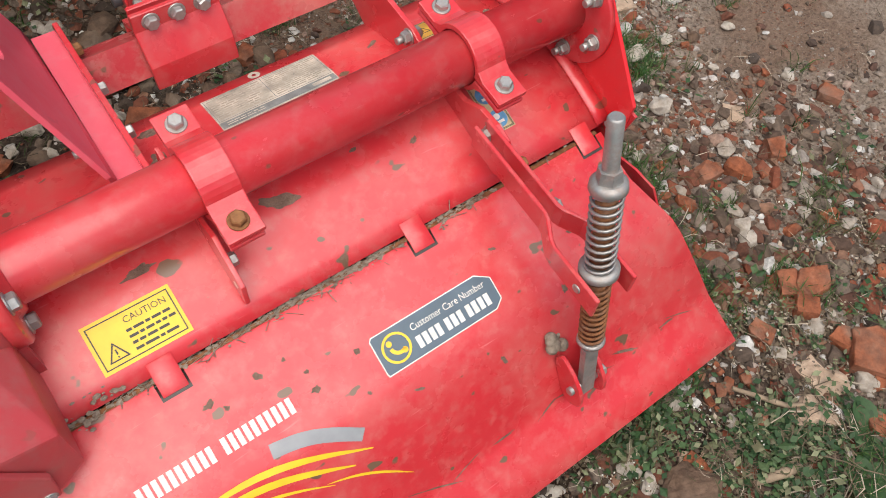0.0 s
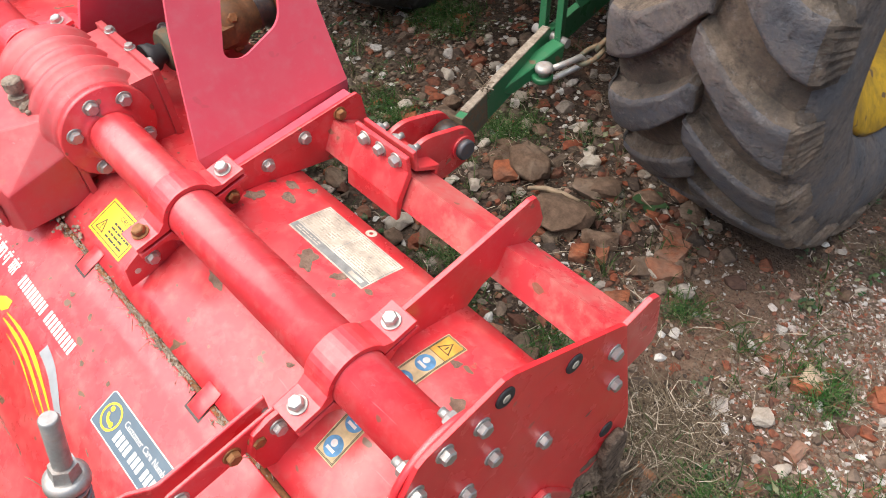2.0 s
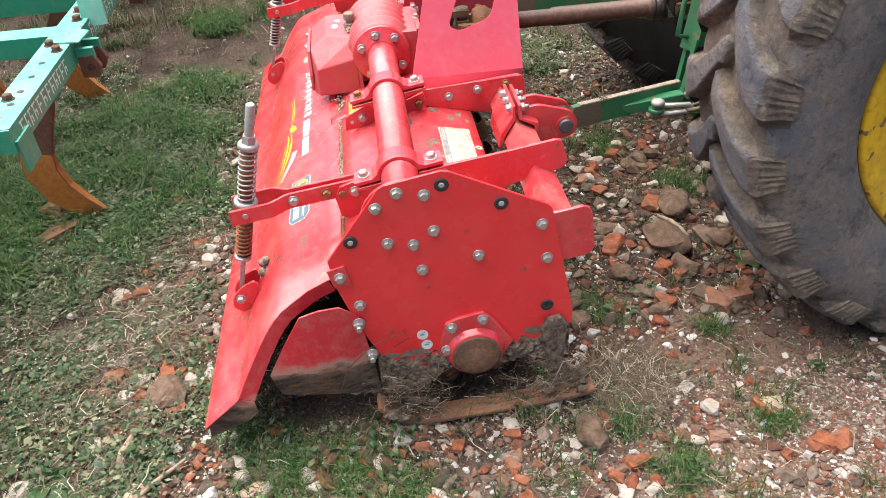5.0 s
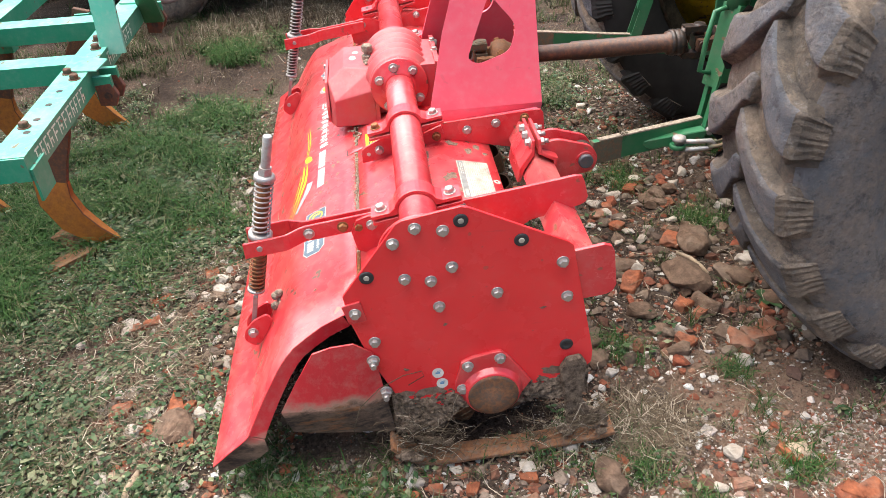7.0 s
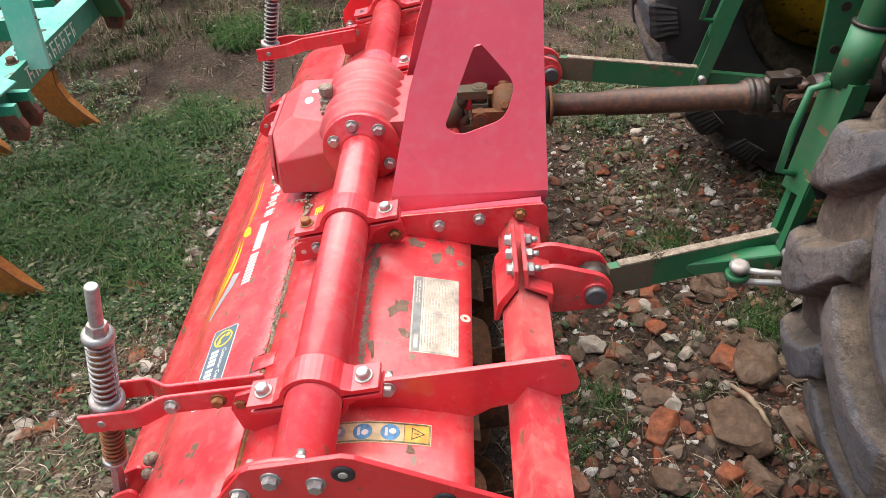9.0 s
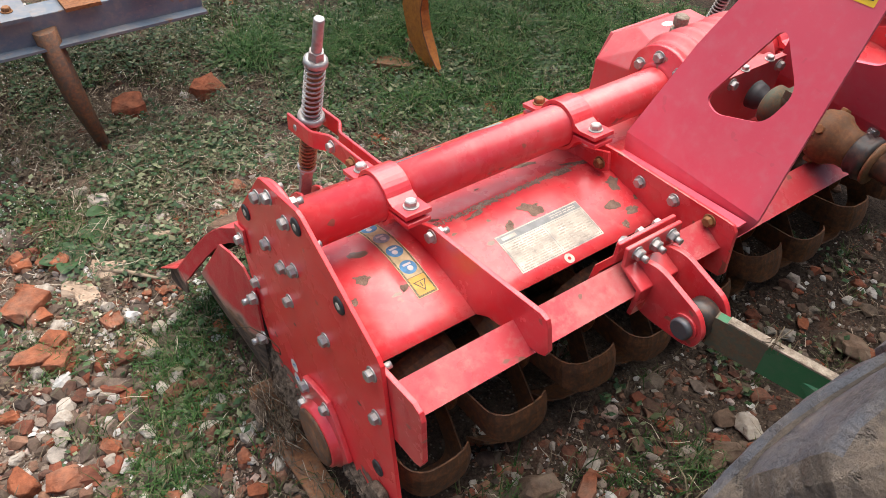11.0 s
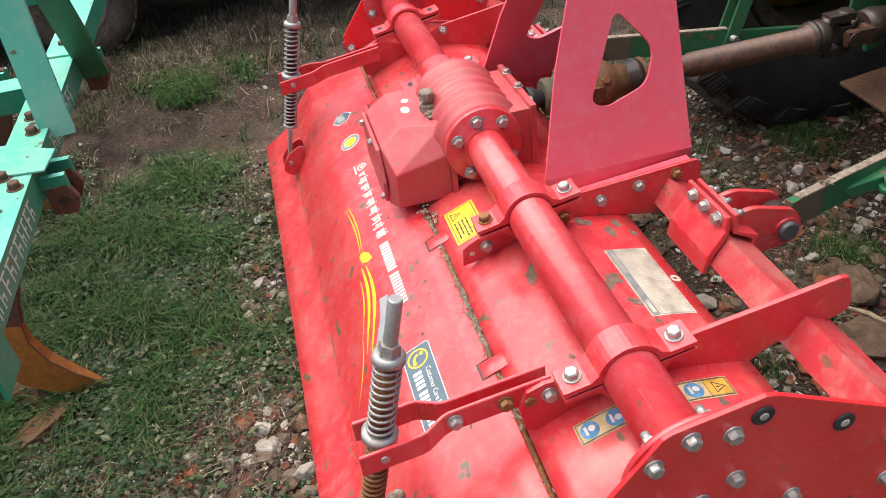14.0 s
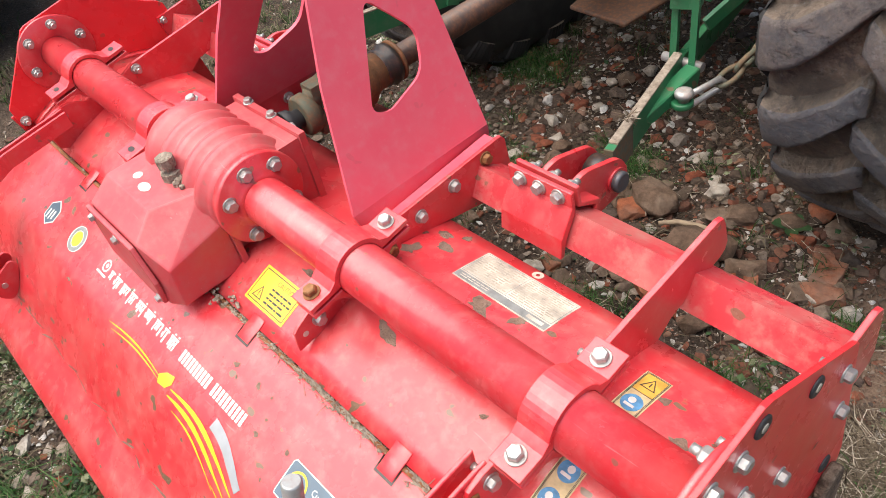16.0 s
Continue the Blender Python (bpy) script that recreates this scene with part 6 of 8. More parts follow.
def joint(y0, mat, other, flip, k=1.0):
    """Two forked yokes round a cross with bearing caps."""
    yk = part("yoke", bm_lathe(bmesh.new(), (PX, y0, PZ), (0, 1, 0), [(-0.045, 0.03 * k), (-0.04, 0.034 * k), (-0.02, 0.034 * k), (0.0, 0.022)], 24), mat, pto)
    c = Vector((PX, y0 + 0.045, PZ))
    part("cross", soften(bm_box(bmesh.new(), c, (0.034 * k, 0.03 * k, 0.034 * k)), 0.006, 2), mat, yk)
    for s in (1, -1):
        a = Vector((s * 0.036 * k, 0, 0)) if not flip else Vector((0, 0, s * 0.036 * k))
        b = Vector((0, 0, s * 0.036 * k)) if not flip else Vector((s * 0.036 * k, 0, 0))
        for e, f, me in ((a, 1, mat), (b, -1, other)):
            root = Vector((PX, y0 - 0.01 if f > 0 else y0 + 0.105, PZ))
            size = Vector((0.03 * k, 0.075, 0.03 * k))
            size[0 if abs(e.x) > abs(e.z) else 2] = 0.015 * k
            arm = soften(bm_box(bmesh.new(), c + e * 0.98 - Vector((0, 0.018 * f, 0)), size), 0.006, 3)
            bm_tube(arm, [root + e * 0.3, root + e * 0.95 + Vector((0, 0.012 * f, 0))], [0.017 * k, 0.014 * k], 12)
            part("yoke_arm", arm, me, yk)
            part("bearing_cap", bm_cyl(bmesh.new(), c + e * 0.6, c + e * 1.3, 0.0145 * k, n=18), me, yk)
            part("cap_ring", bm_cyl(bmesh.new(), c + e * 1.26, c + e * 1.33, 0.009 * k, n=14), mat, yk)
    return yk


joint(0.925, LINKEND, OCHRE, True, 1.35)
col = part("shear_clutch", bm_lathe(bmesh.new(), (PX, 1.0, PZ), (0, 1, 0), [(0, 0.03), (0.008, 0.052), (0.03, 0.06), (0.05, 0.06), (0.062, 0.05), (0.078, 0.043), (0.1, 0.042)], 28), OCHRE, pto, "ochre dusty clutch casting")
for a in (0.6, 2.2, 3.8, 5.4):
    bolt(col, (PX + 0.053 * math.cos(a), 1.03, PZ + 0.053 * math.sin(a)), (math.cos(a), 0, math.sin(a)), BOLT_BRASSY)
part("shaft_boot", bm_lathe(bmesh.new(), (PX, 1.095, PZ), (0, 1, 0), [(0, 0.04), (0.008, 0.046), (0.02, 0.042), (0.028, 0.05), (0.042, 0.047), (0.046, 0.034)], 24), DARKSTEEL, pto)
part("boot_ring", bm_lathe(bmesh.new(), (PX, 1.141, PZ), (0, 1, 0), [(0, 0.03), (0, 0.048), (0.007, 0.049), (0.01, 0.03)], 24), OCHRE, pto)
joint(1.68, DARKSTEEL, PTO, True, 1.3)
part("front_hub", bm_lathe(bmesh.new(), (PX, 1.78, PZ), (0, 1, 0), [(0, 0.044), (0.03, 0.05), (0.07, 0.046), (0.08, 0.03), (0.22, 0.026)], 20), DARKSTEEL, pto)
part("joint_boot", bm_lathe(bmesh.new(), (PX, 1.62, PZ), (0, 1, 0), [(0, 0.036), (0.006, 0.045), (0.016, 0.046), (0.02, 0.038), (0.035, 0.046), (0.05, 0.042)], 24), DARKSTEEL, pto)


# ---- cultivator ----
cult = thing("cultivator", (-0.8, -0.9, 0.0), "sea-green painted tine cultivator with weathered orange tines, standing in grass", "cultivator")


def beam_box(name, x0, x1, y0, y1, z0, z1, mat=CYAN, parent=None, label=""):
    bm = soften(bm_box(bmesh.new(), ((x0 + x1) / 2, (y0 + y1) / 2, (z0 + z1) / 2), (x1 - x0, y1 - y0, z1 - z0)), 0.004, 2)
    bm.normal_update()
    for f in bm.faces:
        # upward faces of sea-green beams take the paler tone
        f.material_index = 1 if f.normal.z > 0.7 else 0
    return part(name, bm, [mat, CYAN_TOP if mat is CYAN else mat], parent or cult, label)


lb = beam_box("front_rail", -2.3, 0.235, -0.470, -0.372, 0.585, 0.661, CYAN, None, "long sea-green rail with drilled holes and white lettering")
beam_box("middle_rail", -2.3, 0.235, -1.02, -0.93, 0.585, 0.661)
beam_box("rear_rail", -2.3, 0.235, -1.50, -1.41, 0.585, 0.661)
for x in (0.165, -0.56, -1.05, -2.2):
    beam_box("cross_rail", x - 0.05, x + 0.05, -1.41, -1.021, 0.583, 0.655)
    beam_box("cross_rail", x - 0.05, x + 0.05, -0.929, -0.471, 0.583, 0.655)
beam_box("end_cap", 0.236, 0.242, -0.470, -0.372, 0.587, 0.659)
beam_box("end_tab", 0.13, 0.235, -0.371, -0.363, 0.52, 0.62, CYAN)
for k, x in enumerate((0.07, -0.02, -0.13, -0.24, -0.70, -0.79, -0.88)):
    part("drilled_hole", bm_cyl(bmesh.new(), (x, -0.42, 0.6605), (x, -0.42, 0.6622), 0.011, n=14), DARKSTEEL, lb)
for x, y in ((0.03, -0.44), (-0.34, -0.40), (-0.40, -0.44), (-0.64, -0.41), (-0.74, -0.43), (-1.3, -0.42), (-1.4, -0.43)):
    bolt(lb, (x, y, 0.661), (0, 0, 1), mesh_of(bolt_bm(0.026, 0.016, 0.02), "bolt", EARM), size=1.0)
# unreadable white lettering on the rail's side
rl = []
for x0, x1 in ((-0.30, 0.17), (-0.98, -0.62)):
    x = x0
    while x < x1:
        w = RNG.uniform(0.02, 0.04)
        rl.append(rect(x, x + w, 0.642, 0.648))
        rl.append(rect(x + w * 0.6, x + w * 0.6 + 0.007, 0.598, 0.643))
        rl.append(rect(x + 0.002, x + w * 0.55, 0.618, 0.625))
        if RNG.random() < 0.6:
            rl.append(rect(x + 0.002, x + 0.008, 0.603, 0.622))
        x += w + 0.009
decal("white_lettering", rl, lambda a, b, c: (a, -0.372 + c, b), [], 0.001, plain("pale_mint_letter_paint", (0.5, 0.74, 0.6), 0.6, 0.2, 60), cult)
# gusset and hitch ears
for x in (-0.45, -1.24):
    g = part("gusset_plate", soften(bm_plate(bmesh.new(), [(x - 0.12, -0.46), (x + 0.04, -0.46), (x + 0.06, -0.34), (x - 0.05, -0.33)], 0.662, 0.668, "z"), 0.001, 1), CYAN_TOP, cult)
    beam_box("hitch_arm", x - 0.065, x - 0.045, -0.371, -0.31, 0.555, 0.635)
    beam_box("hitch_arm", x + 0.02, x + 0.04, -0.371, -0.31, 0.555, 0.635)
    for dx in (-0.055, 0.03):
        ear = part("hitch_ear", soften(bm_plate(bmesh.new(), [(-0.37, 0.605), (-0.315, 0.61), (-0.298, 0.565), (-0.315, 0.525), (-0.37, 0.53)], x + dx - 0.011, x + dx + 0.011), 0.002, 1), EARM, cult, "rusty hitch ear with a pin hole")
        part("pin_hole", bm_cyl(bmesh.new(), (x + dx - 0.0122, -0.333, 0.565), (x + dx + 0.0122, -0.333, 0.565), 0.014, n=16), DARKSTEEL, ear)
# head frame
part("upright", bar((-0.66, -0.355, 0.63), (-0.80, -0.365, 1.38), 0.02, 0.085), CYAN_TOP, cult, "pale sea-green upright post")
part("upright", bar((-1.2, -0.33, 0.58), (-0.88, -0.365, 1.38), 0.02, 0.085), GREEN, cult, "dark green sloping upright")
part("stay_bar", bar((-0.80, -0.40, 1.35), (-0.4, -1.42, 0.70), 0.08, 0.02), CYAN, cult)
part("stay_bar", bar((-0.90, -0.40, 1.35), (-1.0, -1.42, 0.70), 0.08, 0.02), CYAN, cult)


def tine(x, y, size=1.0):
    pts = [(y + 0.0, 0.60), (y - 0.035, 0.48), (y - 0.085, 0.38), (y - 0.115, 0.30), (y - 0.12, 0.22), (y - 0.085, 0.13), (y - 0.02, 0.06), (y + 0.06, 0.008)]
    wid = [0.037, 0.045, 0.054, 0.06, 0.061, 0.056, 0.043, 0.014]
    thick = [0.0125, 0.0125, 0.0125, 0.014, 0.02, 0.022, 0.02, 0.008]
    bm = bmesh.new()
    rows = []
    for i, (py, pz) in enumerate(pts):
        a, b = pts[max(0, i - 1)], pts[min(7, i + 1)]
        d = Vector((0, b[0] - a[0], b[1] - a[1])).normalized()
        nr = Vector((0, -d.z, d.y))
        c = Vector((x, py, pz))
        rows.append([bm.verts.new(c + Vector((u * thick[i], 0, 0)) + nr * v * wid[i]) for u, v in ((-1, -1), (1, -1), (1, 1), (-1, 1))])
    for i, (p, q) in enumerate(zip(rows, rows[1:])):
        for k in range(4):
            f = bm.faces.new((p[k], p[(k + 1) % 4], q[(k + 1) % 4], q[k]))
            f.material_index = 0 if i < 3 else 1
    bm.faces.new(rows[0])
    bm.faces.new(rows[-1][::-1])
    bmesh.ops.recalc_face_normals(bm, faces=bm.faces)
    t = part("tine", soften(bm, 0.003, 1), [EARM, ORANGE], cult, "curved tine, dark above and orange below")
    beam_box("tine_bracket", x - 0.03, x + 0.03, y - 0.03, y + 0.035, 0.50, 0.584, CYAN)


for x, y in ((-0.33, -0.48), (-1.405, -0.695), (0.10, -1.39), (-0.62, -0.98), (-1.2, -0.98), (-0.9, -1.45)):
    tine(x, y)

# half-buried share at the foot of the near tine
bm = bmesh.new()
top = [(-0.135, -0.645, 0.022), (-0.185, -0.555, 0.042), (-0.265, -0.49, 0.036), (-0.295, -0.54, 0.026), (-0.24, -0.625, 0.03), (-0.165, -0.68, 0.016)]
up = [bm.verts.new(p) for p in top]
low = [bm.verts.new((p[0], p[1], p[2] - 0.05)) for p in top]
bm.faces.new(up)
bm.faces.new(low[::-1])
for k in range(6):
    bm.faces.new((up[k], low[k], low[(k + 1) % 6], up[(k + 1) % 6]))
bmesh.ops.recalc_face_normals(bm, faces=bm.faces)
part("share", soften(bm, 0.002, 1), SKID, cult, "rusty share half buried in the grass")

# ---- harrow frame ----
harrow = thing("harrow", (1.0, -1.0, 0.0), "blue-grey steel harrow frame with bolted slats and dark tines", "harrow")
fr = part("front_channel", soften(bm_box(bmesh.new(), (1.26, -0.655, 0.425), (1.6, 0.012, 0.09)), 0.002, 1), BLUEGREY, harrow, "rolled channel of the frame")
part("flange_top", soften(bm_box(bmesh.new(), (1.26, -0.69, 0.467), (1.6, 0.08, 0.008)), 0.002, 1), BLUEGREY, fr)
part("flange_low", soften(bm_box(bmesh.new(), (1.26, -0.635, 0.384), (1.6, 0.05, 0.008)), 0.002, 1), BLUEGREY, fr)
part("side_channel", soften(bm_box(bmesh.new(), (0.50, -1.15, 0.45), (0.08, 0.92, 0.03)), 0.003, 1), BLUEGREY, harrow)
part("rear_channel", soften(bm_box(bmesh.new(), (1.26, -1.62, 0.43), (1.6, 0.06, 0.08)), 0.003, 1), BLUEGREY, harrow)
for k in range(8):
    x = 0.62 + 0.19 * k
    sl = part("slat", soften(bm_box(bmesh.new(), (x, -1.13, 0.477), (0.1, 1.0, 0.011)), 0.002, 1), [BLUEGREY, RUSTY][k % 3 == 1], harrow, "flat slat bolted across")
    bolt(sl, (x, -0.69, 0.483), (0, 0, 1), BOLT_BRASSY, size=1.1)
    if k > 3:
        part("tooth", bm_tube(bmesh.new(), [(x, -0.85, 0.46), (x + 0.01, -0.84, 0.2), (x + 0.03, -0.80, 0.0)], [0.022, 0.02, 0.012], 6), DARKSTEEL, harrow)
part("tooth", bm_tube(bmesh.new(), [(0.93, -0.64, 0.43), (0.905, -0.63, 0.22), (0.86, -0.60, -0.01)], [0.034, 0.032, 0.016], 6), GUARDLOW, harrow, "thick dark tine")
part("corner_tab", soften(bm_plate(bmesh.new(), [(0.46, -0.64), (0.40, -0.66), (0.43, -0.72), (0.46, -0.72)], 0.44, 0.45, "z"), 0.001, 1), STEEL, harrow)
part("wood_stick", bm_tube(bmesh.new(), [(0.78, -0.74, 0.50), (0.95, -0.95, 0.56), (1.2, -1.3, 0.66)], [0.004, 0.016, 0.017], 8), WOODM, harrow, "wooden stick lying on the slats")

# ---- trailer behind ----
trailer = thing("trailer", (-3.6, -0.1, 0.0), "dark green trailer with a low draw beam and small road wheel", "trailer")
part("side_beam", bar((-2.95, -1.7, 0.565), (-2.95, 1.35, 0.515), 0.125, 0.06), GREEN, trailer, "green painted beam with rust patches")
part("side_panel", soften(bm_plate(bmesh.new(), [(-2.2, 0.60), (-0.456, 0.587), (0.7, 0.737), (0.7, 1.1), (-2.2, 1.1)], -3.06, -3.03), 0.004, 1), GREEN, trailer, "sloping green side panel")
part("cross_beam", soften(bm_box(bmesh.new(), (-3.5, 0.65, 0.50), (1.0, 0.08, 0.1)), 0.006, 2), GREEN, trailer)
part("cross_beam", soften(bm_box(bmesh.new(), (-3.5, -1.3, 0.50), (1.0, 0.08, 0.1)), 0.006, 2), GREEN, trailer)
part("deck", soften(bm_box(bmesh.new(), (-4.53, -0.4, 0.66), (1.1, 3.6, 0.08)), 0.01, 1), GREEN, trailer)
part("rear_panel", soften(bm_box(bmesh.new(), (-5.1, -0.4, 0.4), (0.05, 3.6, 0.6)), 0.01, 1), GREEN, trailer)
part("inner_panel", soften(bm_box(bmesh.new(), (-3.5, -0.4, 0.66), (0.9, 3.6, 0.08)), 0.01, 1), GREEN, trailer)
part("post", soften(bm_box(bmesh.new(), (-2.905, 0.31, 0.66), (0.03, 0.1, 0.3)), 0.004, 1), RUSTY, trailer)
for y in (0.34, 0.62, -0.2):
    part("rust_patch", soften(bm_box(bmesh.new(), (-2.917, y, 0.5), (0.006, 0.07, 0.05)), 0.002, 1), RUSTY, trailer, "rusty bracket on the beam")
w = part("road_wheel", bm_lathe(bmesh.new(), (-3.15, -0.74, 0.30), (1, 0, 0), [(-0.075, 0.17), (-0.085, 0.22), (-0.075, 0.28), (-0.04, 0.30), (0.04, 0.30), (0.075, 0.28), (0.085, 0.22), (0.075, 0.17), (0.03, 0.15)], 40), TYRE, trailer, "small dusty road wheel")
part("rim", bm_lathe(bmesh.new(), (-3.15, -0.74, 0.30), (1, 0, 0), [(0.02, 0.17), (0.07, 0.17), (0.06, 0.14), (0.02, 0.11), (0.04, 0.05), (0.05, 0.0)], 30), plain("faded_rim", (0.32, 0.2, 0.17), 0.7), w)
for k in range(26):
    m = Matrix.Translation((-3.15, -0.74, 0.30)) @ Matrix.Rotation(2 * math.pi * k / 26, 4, "X")
    if k == 0:
        block = mesh_of(soften(bm_box(bmesh.new(), (0.0, 0.0, 0.301), (0.13, 0.045, 0.014)), 0.003, 1), "tread_block", TYRE)
    put("tread_block", block, m, w)
whole("wooden_prop", bm_tube(bmesh.new(), [(-3.19, 0.32, -0.02), (-3.04, 0.315, 0.3), (-2.87, 0.31, 0.68)], [0.03, 0.036, 0.03], 8), WOODM, "grey wooden post leaning against the trailer beam", "post")


# ---- loose things on the ground ----
def pebble_variants(n, points, seed):
    """Broken stones: hulls of a few points."""
    out = []
    r = random.Random(seed)
    for k in range(n):
        bm = bmesh.new()
        sx, sy, sz = r.uniform(0.8, 1.35), r.uniform(0.6, 1.0), r.uniform(0.35, 0.7)
        for j in range(points):
            d = Vector((r.gauss(0, 1), r.gauss(0, 1), r.gauss(0, 1))).normalized() * r.uniform(0.82, 1.05)
            bm.verts.new((d.x * sx, d.y * sy, d.z * sz))
        bmesh.ops.convex_hull(bm, input=bm.verts)
        bmesh.ops.delete(bm, geom=[v for v in bm.verts if not v.link_faces], context="VERTS")
        bmesh.ops.triangulate(bm, faces=bm.faces[:])
        bm.verts.ensure_lookup_table()
        bm.verts.index_update()
        out.append((np.array([v.co[:] for v in bm.verts]), np.array([[v.index for v in f.verts] for f in bm.faces])))
        bm.free()
    return out


def in_machine(x, y):
    """Under the tiller's rotor, or under a tractor tyre."""
    return (0.38 < x < 0.79 and 1.85 < y < 2.6) or (-1.2 < x < 0.855 and 0.3 < y < 1.0 and patch(x, y, 9.0, 4.0) < 0.32)


def patch(x, y, s, o):
    return noise.noise(Vector((x * s + o, y * s - o, o)))


def fade(x, y):
    """Thins things out towards the edge of the strewn ground."""
    d = max(abs(x + 0.2) - 1.5, abs(y - 0.6) - 1.3)
    return max(0.0, min(1.0, 1.0 - d / 1.1 + 0.35 * patch(x, y, 1.6, 13.0)))


def gravel_weight(x, y):
    g = 0.55 + 0.6 * patch(x, y, 1.4, 3.0)
    if y < 0.05 and x < 0.9:
        g *= 0.22 if y < -0.25 else 0.4
    if -0.9 < x < 0.5 and 0.95 < y < 1.9:
        g = g * 0.3 + 0.03
    if 0.86 < x < 1.6 and 0.1 < y < 1.5:
        g += 0.3 if y < 0.75 else 0.0
    if x < -1.45:
        g *= 0.1
    if x > 1.5 and y > 0.3:
        g *= 0.16 + 0.84 * min(1.0, ((x - 1.88) / 0.42) ** 2 + ((y - 0.72) / 0.36) ** 2) * (0.45 + 0.5 * max(0.0, patch(x, y, 3.0, 2.0) + 0.3))
    if 0.6 < x < 1.1 and y > 1.15:
        g = g * 0.3 + 0.05
    return g * (0.12 + 0.88 * fade(x, y))


def grass_weight(x, y):
    g = 0.12 + 0.9 * max(0, patch(x, y, 1.7, 9.0) - 0.12)
    if y < 0.1 and x < 1.0:
        g = max(0.03, 0.26 + 1.7 * patch(x, y, 2.1, 5.0) + 1.8 * patch(x, y, 6.5, 1.0))
        if y > -0.28:
            g *= 0.4
    elif x > 0.86 and y < 0.9:
        g = g * 0.45 if y > 0.1 else g * 0.8 + 0.08
    if -2.5 < x < -1.35 and -0.6 + 0.2 * patch(x, y, 2.5, 1.0) < y < 1.1:
        g *= 0.08
    if -1.2 < x < 0.84 and 0.15 < y < 1.0:
        g *= 0.4
    if -0.9 < x < 0.4 and 1.7 < y < 2.8:
        g *= 0.5
    if x > 0.7 and y > 1.1:
        g = 0.03 + 1.1 * max(0, patch(x, y, 2.3, 21.0) - 0.22)
    if -1.2 < x < 0.8 and 0.85 < y < 2.3:
        g *= 0.16
    if x > 0.97 and y > -0.4:
        g *= 0.4
    return g * (0.08 + 0.92 * fade(x, y))


def spots_at(x, y, spots):
    """The strongest of some soft round spots (x, y, radius)."""
    return max(math.exp(-((x - a) ** 2 + (y - b) ** 2) / (c * c)) for a, b, c in spots)


LUSH_SPOTS = ((-0.6, -0.6, 0.36), (-0.27, -0.75, 0.3), (-1.0, -0.45, 0.3), (-0.35, -0.45, 0.2), (0.05, -0.8, 0.2), (-1.35, -0.25, 0.16), (-2.42, -0.16, 0.17))
HERB_SPOTS = ((0.38, -0.36, 0.15), (0.63, -0.43, 0.18), (0.74, -0.2, 0.1), (-0.5, -0.2, 0.14), (0.1, -0.5, 0.18), (0.92, -0.13, 0.14), (0.7, 0.03, 0.09), (0.3, -0.15, 0.1), (-0.2, -0.28, 0.14), (-0.8, -0.25, 0.15))
BARE_SPOTS = ((0.6, -0.2, 0.05), (0.6, -0.06, 0.055), (0.69, -0.035, 0.07), (0.92, 0.1, 0.09), (0.86, -0.11, 0.06), (0.2, -0.26, 0.07), (0.74, -0.144, 0.05), (0.3, -0.42, 0.08), (-0.2, -0.585, 0.14), (-0.3, -0.2, 0.07), (1.9, 0.75, 0.2), (2.08, 0.7, 0.2), (1.75, 0.9, 0.13))
TUFT_SPOTS = ((1.35, 1.39, 0.08), (1.16, 1.29, 0.06), (1.42, 0.93, 0.085), (1.13, 0.6, 0.08), (1.46, 1.59, 0.09), (2.25, 1.35, 0.08), (2.5, 1.2, 0.09), (1.04, 0.47, 0.09), (1.03, 1.58, 0.05), (0.97, 1.2, 0.06), (0.98, 0.3, 0.1),
              (0.55, 1.1, 0.04), (0.56, 1.26, 0.05), (0.68, 1.56, 0.04), (0.14, 1.25, 0.05), (-0.74, 2.06, 0.1), (1.08, -0.28, 0.1), (0.86, 0.2, 0.08), (-0.1, 1.75, 0.07), (1.25, 0.15, 0.06), (0.3, 1.2, 0.04), (-0.45, 1.55, 0.06))


def scatter(count, weight, seed, box):
    r = random.Random(seed)
    out = []
    while len(out) < count:
        x, y = r.uniform(box[0], box[1]), r.uniform(box[2], box[3])
        if r.random() < weight(x, y) and not in_machine(x, y) and r.random() > 0.9 * spots_at(x, y, BARE_SPOTS):
            out.append((x, y))
    return out


def stones(name, count, variants, size, material, label, seed, weight, box):
    r = np.random.RandomState(seed)
    V, F, base = [], [], 0
    for x, y in scatter(count, weight, seed, box):
        vs, fs = variants[r.randint(len(variants))]
        s = size[0] + (size[1] - size[0]) * r.rand() ** 2.2
        a = r.rand() * 6.283
        ca, sa = math.cos(a), math.sin(a)
        p = vs * s
        p = np.stack([p[:, 0] * ca - p[:, 1] * sa + x, p[:, 0] * sa + p[:, 1] * ca + y, p[:, 2] + lump(x, y) + s * 0.22], 1)
        V.append(p)
        F.append(fs + base)
        base += len(vs)
    me = raw_mesh(name, np.concatenate(V).tolist(), np.concatenate(F).tolist(), [material])
    return tagged(new(name, me), label, "gravel", kind="stuff")


BOX = (-3.2, 3.0, -2.3, 3.3)
NEAR = (0.3, 2.0, -0.4, 2.2)
PEB0, PEB1 = pebble_variants(16, 10, 5), pebble_variants(24, 18, 6)
stones("pale_grit", 24000, PEB0, (0.0025, 0.0085), GRIT, "pale grit and pebbles trodden into the earth", 26, lambda x, y: 0.25 + 0.9 * max(0.0, patch(x, y, 2.4, 12.0) + 0.2), (0.86, 1.75, 0.85, 1.95))
stones("grit", 24000, PEB0, (0.0022, 0.007), GRIT, "pale grit and small brick crumbs on the soil", 1, gravel_weight, NEAR)
stones("pebbles", 24000, PEB0, (0.005, 0.015), GRAVEL, "mixed pebbles and brick crumbs", 2, gravel_weight, BOX)
